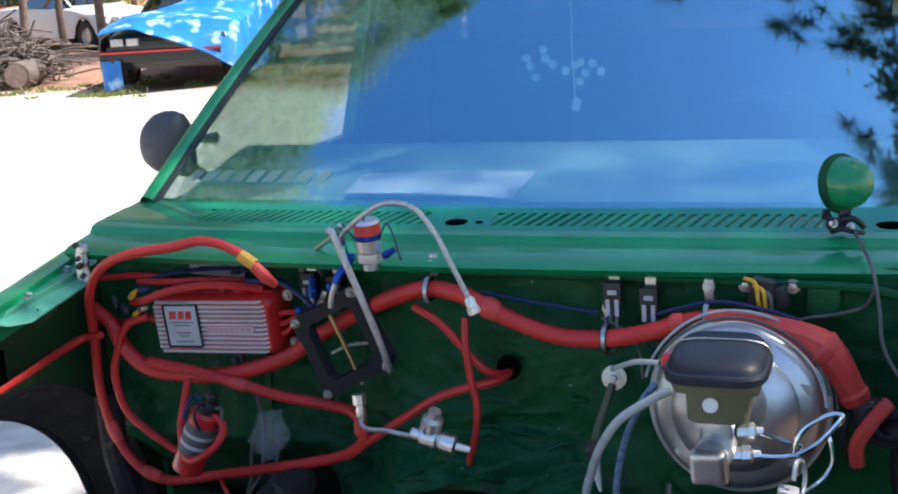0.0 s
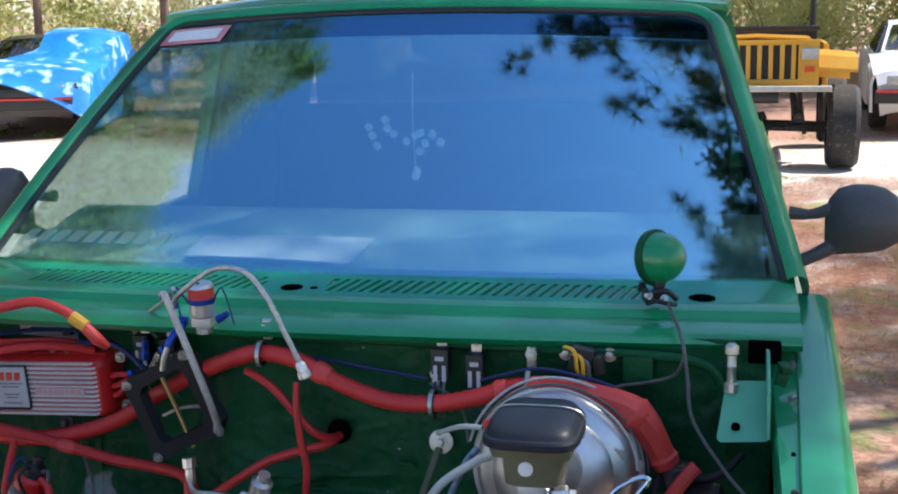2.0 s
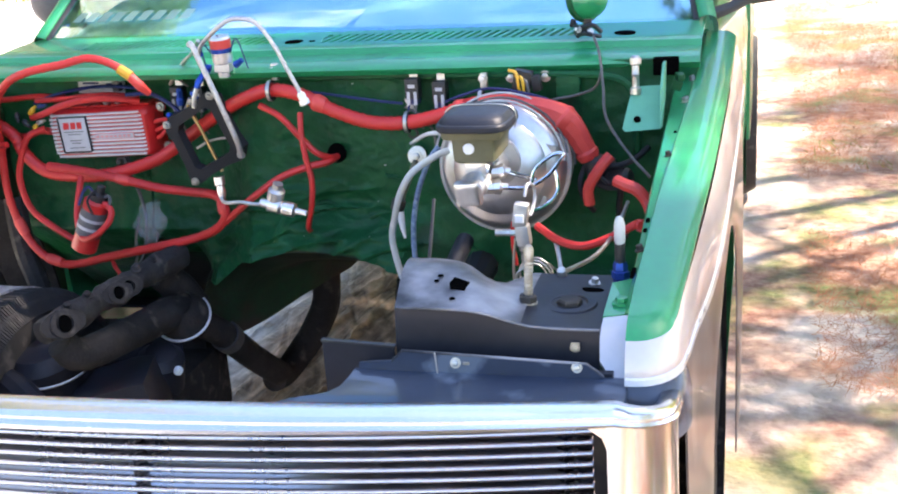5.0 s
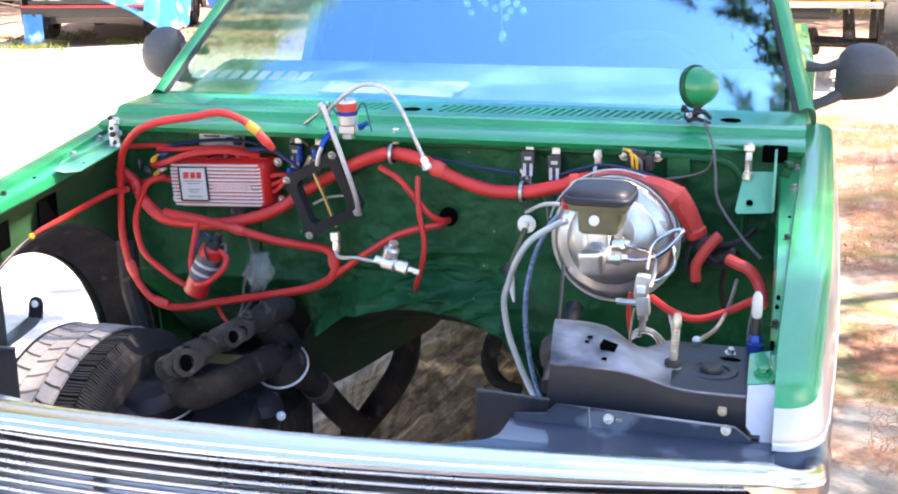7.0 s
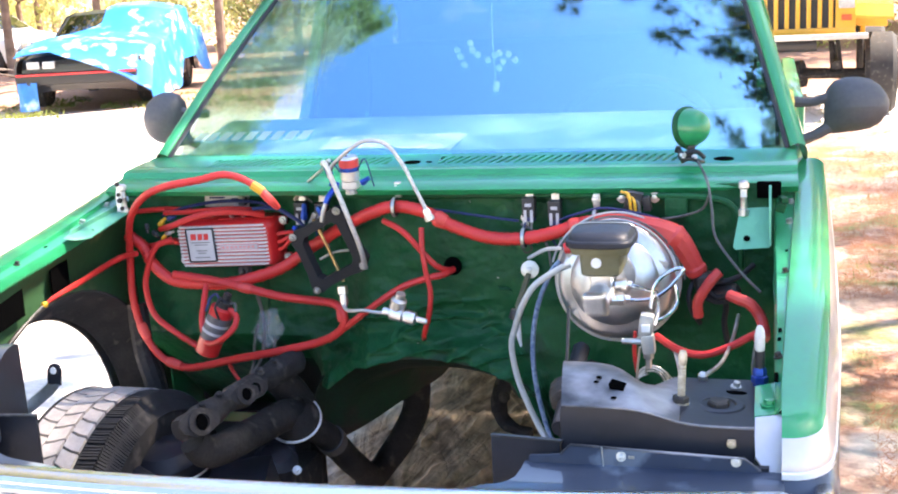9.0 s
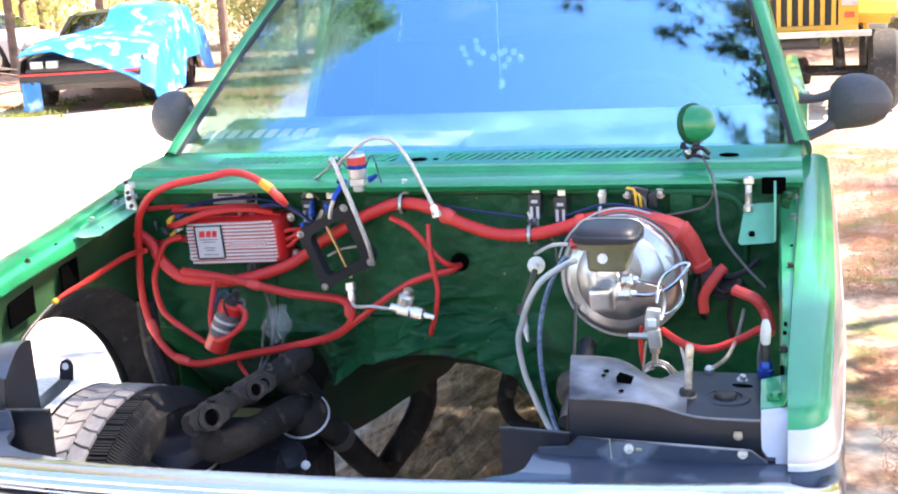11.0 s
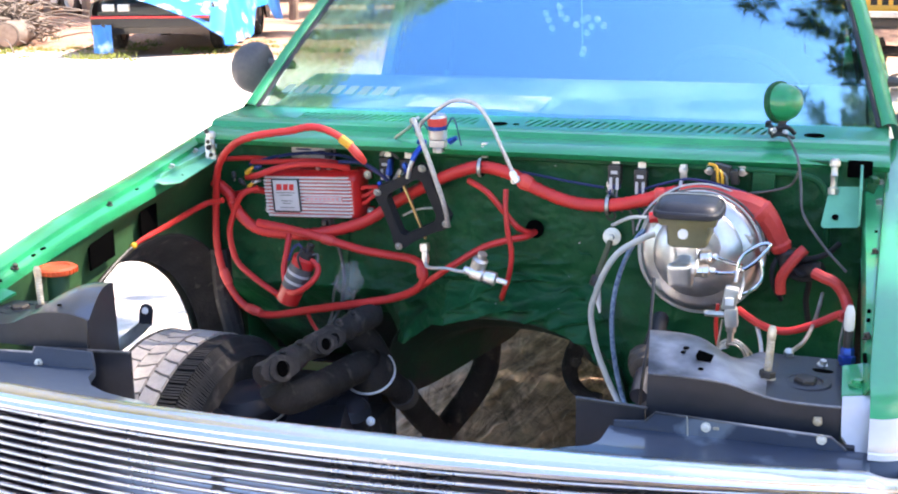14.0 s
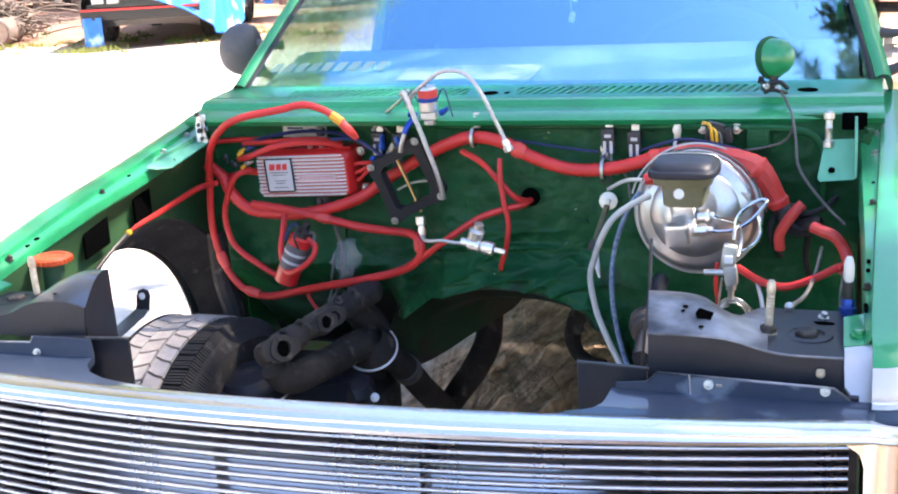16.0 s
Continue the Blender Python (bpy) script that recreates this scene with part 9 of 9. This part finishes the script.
for j in range(gy + 1):
    y = -2.28 + 4.3 * j / gy
    top = float(np.interp(y, [-2.28, -2.1, -1.2, -0.75, -0.2, 0.6, 1.25, 2.1], [0.72, 0.78, 0.89, 0.95, 1.28, 1.34, 1.02, 0.98]))
    row = []
    for i in range(gx + 1):
        u = i / gx
        # diagonal front hem: the tarp starts further along on the nose than on the far side
        x0 = float(np.interp(y, [-2.28, -0.95, -0.60, 2.1], [-0.80, -0.80, -0.02, 0.10]))
        x = x0 + (1.4 - x0) * u
        over = max(0.0, x - 0.93)
        yy = y
        z = top + 0.012 * noise.noise(Vector((x * 4, y * 4, 0))) - 0.08 * abs(min(1, x / 0.86)) ** 4
        if over > 0:
            z = max(0.04, top - 0.08 - over * 1.55)
            x = 0.97 + over * 0.28 + 0.06 * math.sin(y * 5.0) * over + 0.05 * noise.noise(Vector((y * 2.5, over * 2, 4)))
        if j < 4 and u > 0.22:
            drop = (4 - j) / 4 * (u - 0.22) * 1.25
            z = max(0.05, z - drop * 0.62)
            yy = y - 0.10 * drop
        row.append(m @ Vector((x, yy, z + (0.08 if j < 14 else 0.04))))
    rows.append(row)
loft(bm, rows, (0, 0, 0.004))
tarp = tagged(part("tarp", bm, TARP), "bright blue tarp draped over the parked car", "tarp")
bm = B()
loft(bm, [[m @ Vector((x, -2.31 + 0.03 * math.sin(x * 30 + z * 5), z)) for x in np.linspace(-0.80 + 0.04 * z, -0.52, 8)] for z in (0.40, 0.28, 0.15, 0.02)], (0, 0.004, 0))
part("tarp_end", bm, TARP, tarp, "loose end of the tarp hanging to the ground")
hem = B()
tube(hem, rows[0], 0.012, 5, 1)
part("hem", hem, TARP, tarp, "rolled hem of the tarp")


def off_roader(at, turn):
    t = thing("off_road_truck", "yellow open off-road truck with slotted grille and big tyres", "off-road vehicle")
    bm = B()
    rows = [[(x, y, z) for x, z in ((-0.62, 0.80), (-0.62, 1.20), (-0.55, 1.26), (0, 1.29), (0.55, 1.26), (0.62, 1.20), (0.62, 0.80))] for y in (-1.75, -1.6, -0.55)]
    loft(bm, rows, (0, 0.01, -0.02))
    part("hood", bm, YELLOW_CAR, t)
    bm = B()
    for k in range(8):
        box(bm, (-0.385 + 0.11 * k, -1.78, 1.03), (0.045, 0.05, 0.34), bevel=0.008)
    box(bm, (0, -1.78, 1.225), (1.26, 0.05, 0.05), bevel=0.01)
    box(bm, (0, -1.78, 0.83), (1.26, 0.05, 0.06), bevel=0.01)
    for s in (-1, 1):
        box(bm, (s * 0.53, -1.78, 1.03), (0.20, 0.05, 0.36), bevel=0.01)
    grl = part("grille", bm, YELLOW_CAR, t, "yellow grille with seven upright slots")
    bm = B()
    box(bm, (0, -1.74, 1.03), (0.88, 0.03, 0.36))
    part("grille_back", bm, PLASTIC, grl)
    for s in (-1, 1):
        bm = B()
        box(bm, (s * 0.54, -1.815, 1.11), (0.16, 0.03, 0.11), bevel=0.01)
        part("headlamp", bm, LAMP_GLASS, t)
        bm = B()
        box(bm, (s * 0.54, -1.81, 0.96), (0.10, 0.02, 0.06), bevel=0.006)
        part("turn_signal", bm, ORANGE, t)
        bm = B()
        loft(bm, [[(s * 0.60, y, z), (s * 1.00, y, z - 0.03)] for y, z in ((-1.78, 0.98), (-1.70, 1.10), (-1.2, 1.14), (-0.7, 1.10), (-0.55, 0.85))], (0, 0, -0.03))
        part("fender", bm, YELLOW_CAR, t)
        bm = B()
        box(bm, (s * 0.74, 0.30, 0.92), (0.06, 1.7, 0.52), bevel=0.03)
        part("body_side", bm, YELLOW_CAR, t)
        for y in (-1.25, 1.25):
            add_wheel(t, s * 0.90, y, 0.43, 0.32)
        bm = B()
        tube(bm, [(s * 0.62, 0.35, 1.0), (s * 0.62, 0.36, 1.70), (s * 0.55, 0.38, 1.80), (0, 0.38, 1.82)], 0.035, 8, 5)
        tube(bm, [(s * 0.62, 0.36, 1.72), (s * 0.64, 1.2, 1.4), (s * 0.64, 1.45, 0.9)], 0.03, 8, 5)
        part("roll_bar", bm, PLASTIC, t)
    bm = B()
    for y in (-0.95, -0.45):
        box(bm, (0, y, 1.345), (1.32, 0.06, 0.05), bevel=0.012)
    for s in (-1, 1):
        box(bm, (s * 0.63, -0.70, 1.345), (0.06, 0.50, 0.05), bevel=0.012)
    box(bm, (0, -0.42, 1.22), (1.30, 0.10, 0.20), bevel=0.03)
    part("windshield_frame", bm, PLASTIC, t, "windshield frame folded down on the hood")
    bm = B()
    box(bm, (0, -2.02, 0.78), (1.50, 0.14, 0.055), bevel=0.012)
    bumper = part("bumper", bm, CAST_ALU, t)
    bm = B()
    lathe(bm, [(0.07, -0.25), (0.07, 0.25)], pose(0, -1.92, 0.70, 0, 90, 0), 18)
    part("winch_drum", bm, PLASTIC, bumper)
    bm = B()
    tube(bm, [(-0.8, -1.25, 0.42), (0, -1.25, 0.44), (0.8, -1.25, 0.42)], 0.06, 10, 4)
    tube(bm, [(-0.45, -1.7, 0.55), (-0.45, 1.7, 0.55)], 0.05, 8, 2)
    tube(bm, [(0.45, -1.7, 0.55), (0.45, 1.7, 0.55)], 0.05, 8, 2)
    tube(bm, [(0.0, -1.25, 0.42), (0.12, -1.28, 0.44)], 0.15, 12, 2)
    for s in (-1, 1):
        tube(bm, [(s * 0.42, -1.30, 0.45), (s * 0.40, -1.32, 0.78)], 0.03, 8, 2)
        tube(bm, [(s * 0.52, -1.42, 0.36), (s * 0.46, -1.38, 0.80)], 0.022, 8, 2)
    tube(bm, [(-0.6, -1.45, 0.40), (0.55, -1.45, 0.44)], 0.02, 8, 2)
    part("running_gear", bm, IRON, t)
    bm = B()
    box(bm, (0, 0.35, 0.72), (1.40, 1.8, 0.08), bevel=0.02)
    box(bm, (0, 0.5, 0.98), (1.2, 0.45, 0.45), bevel=0.08)
    part("tub", bm, CAB_DARK, t)
    for child in t.children:
        if not child.name.startswith(("tyre", "running_gear")):
            child.location.z += 0.085
    t.matrix_basis = pose(*at, 0, 0, turn) @ Matrix.Scale(0.89, 4)


off_roader((0.90, 11.35, 0), -2)
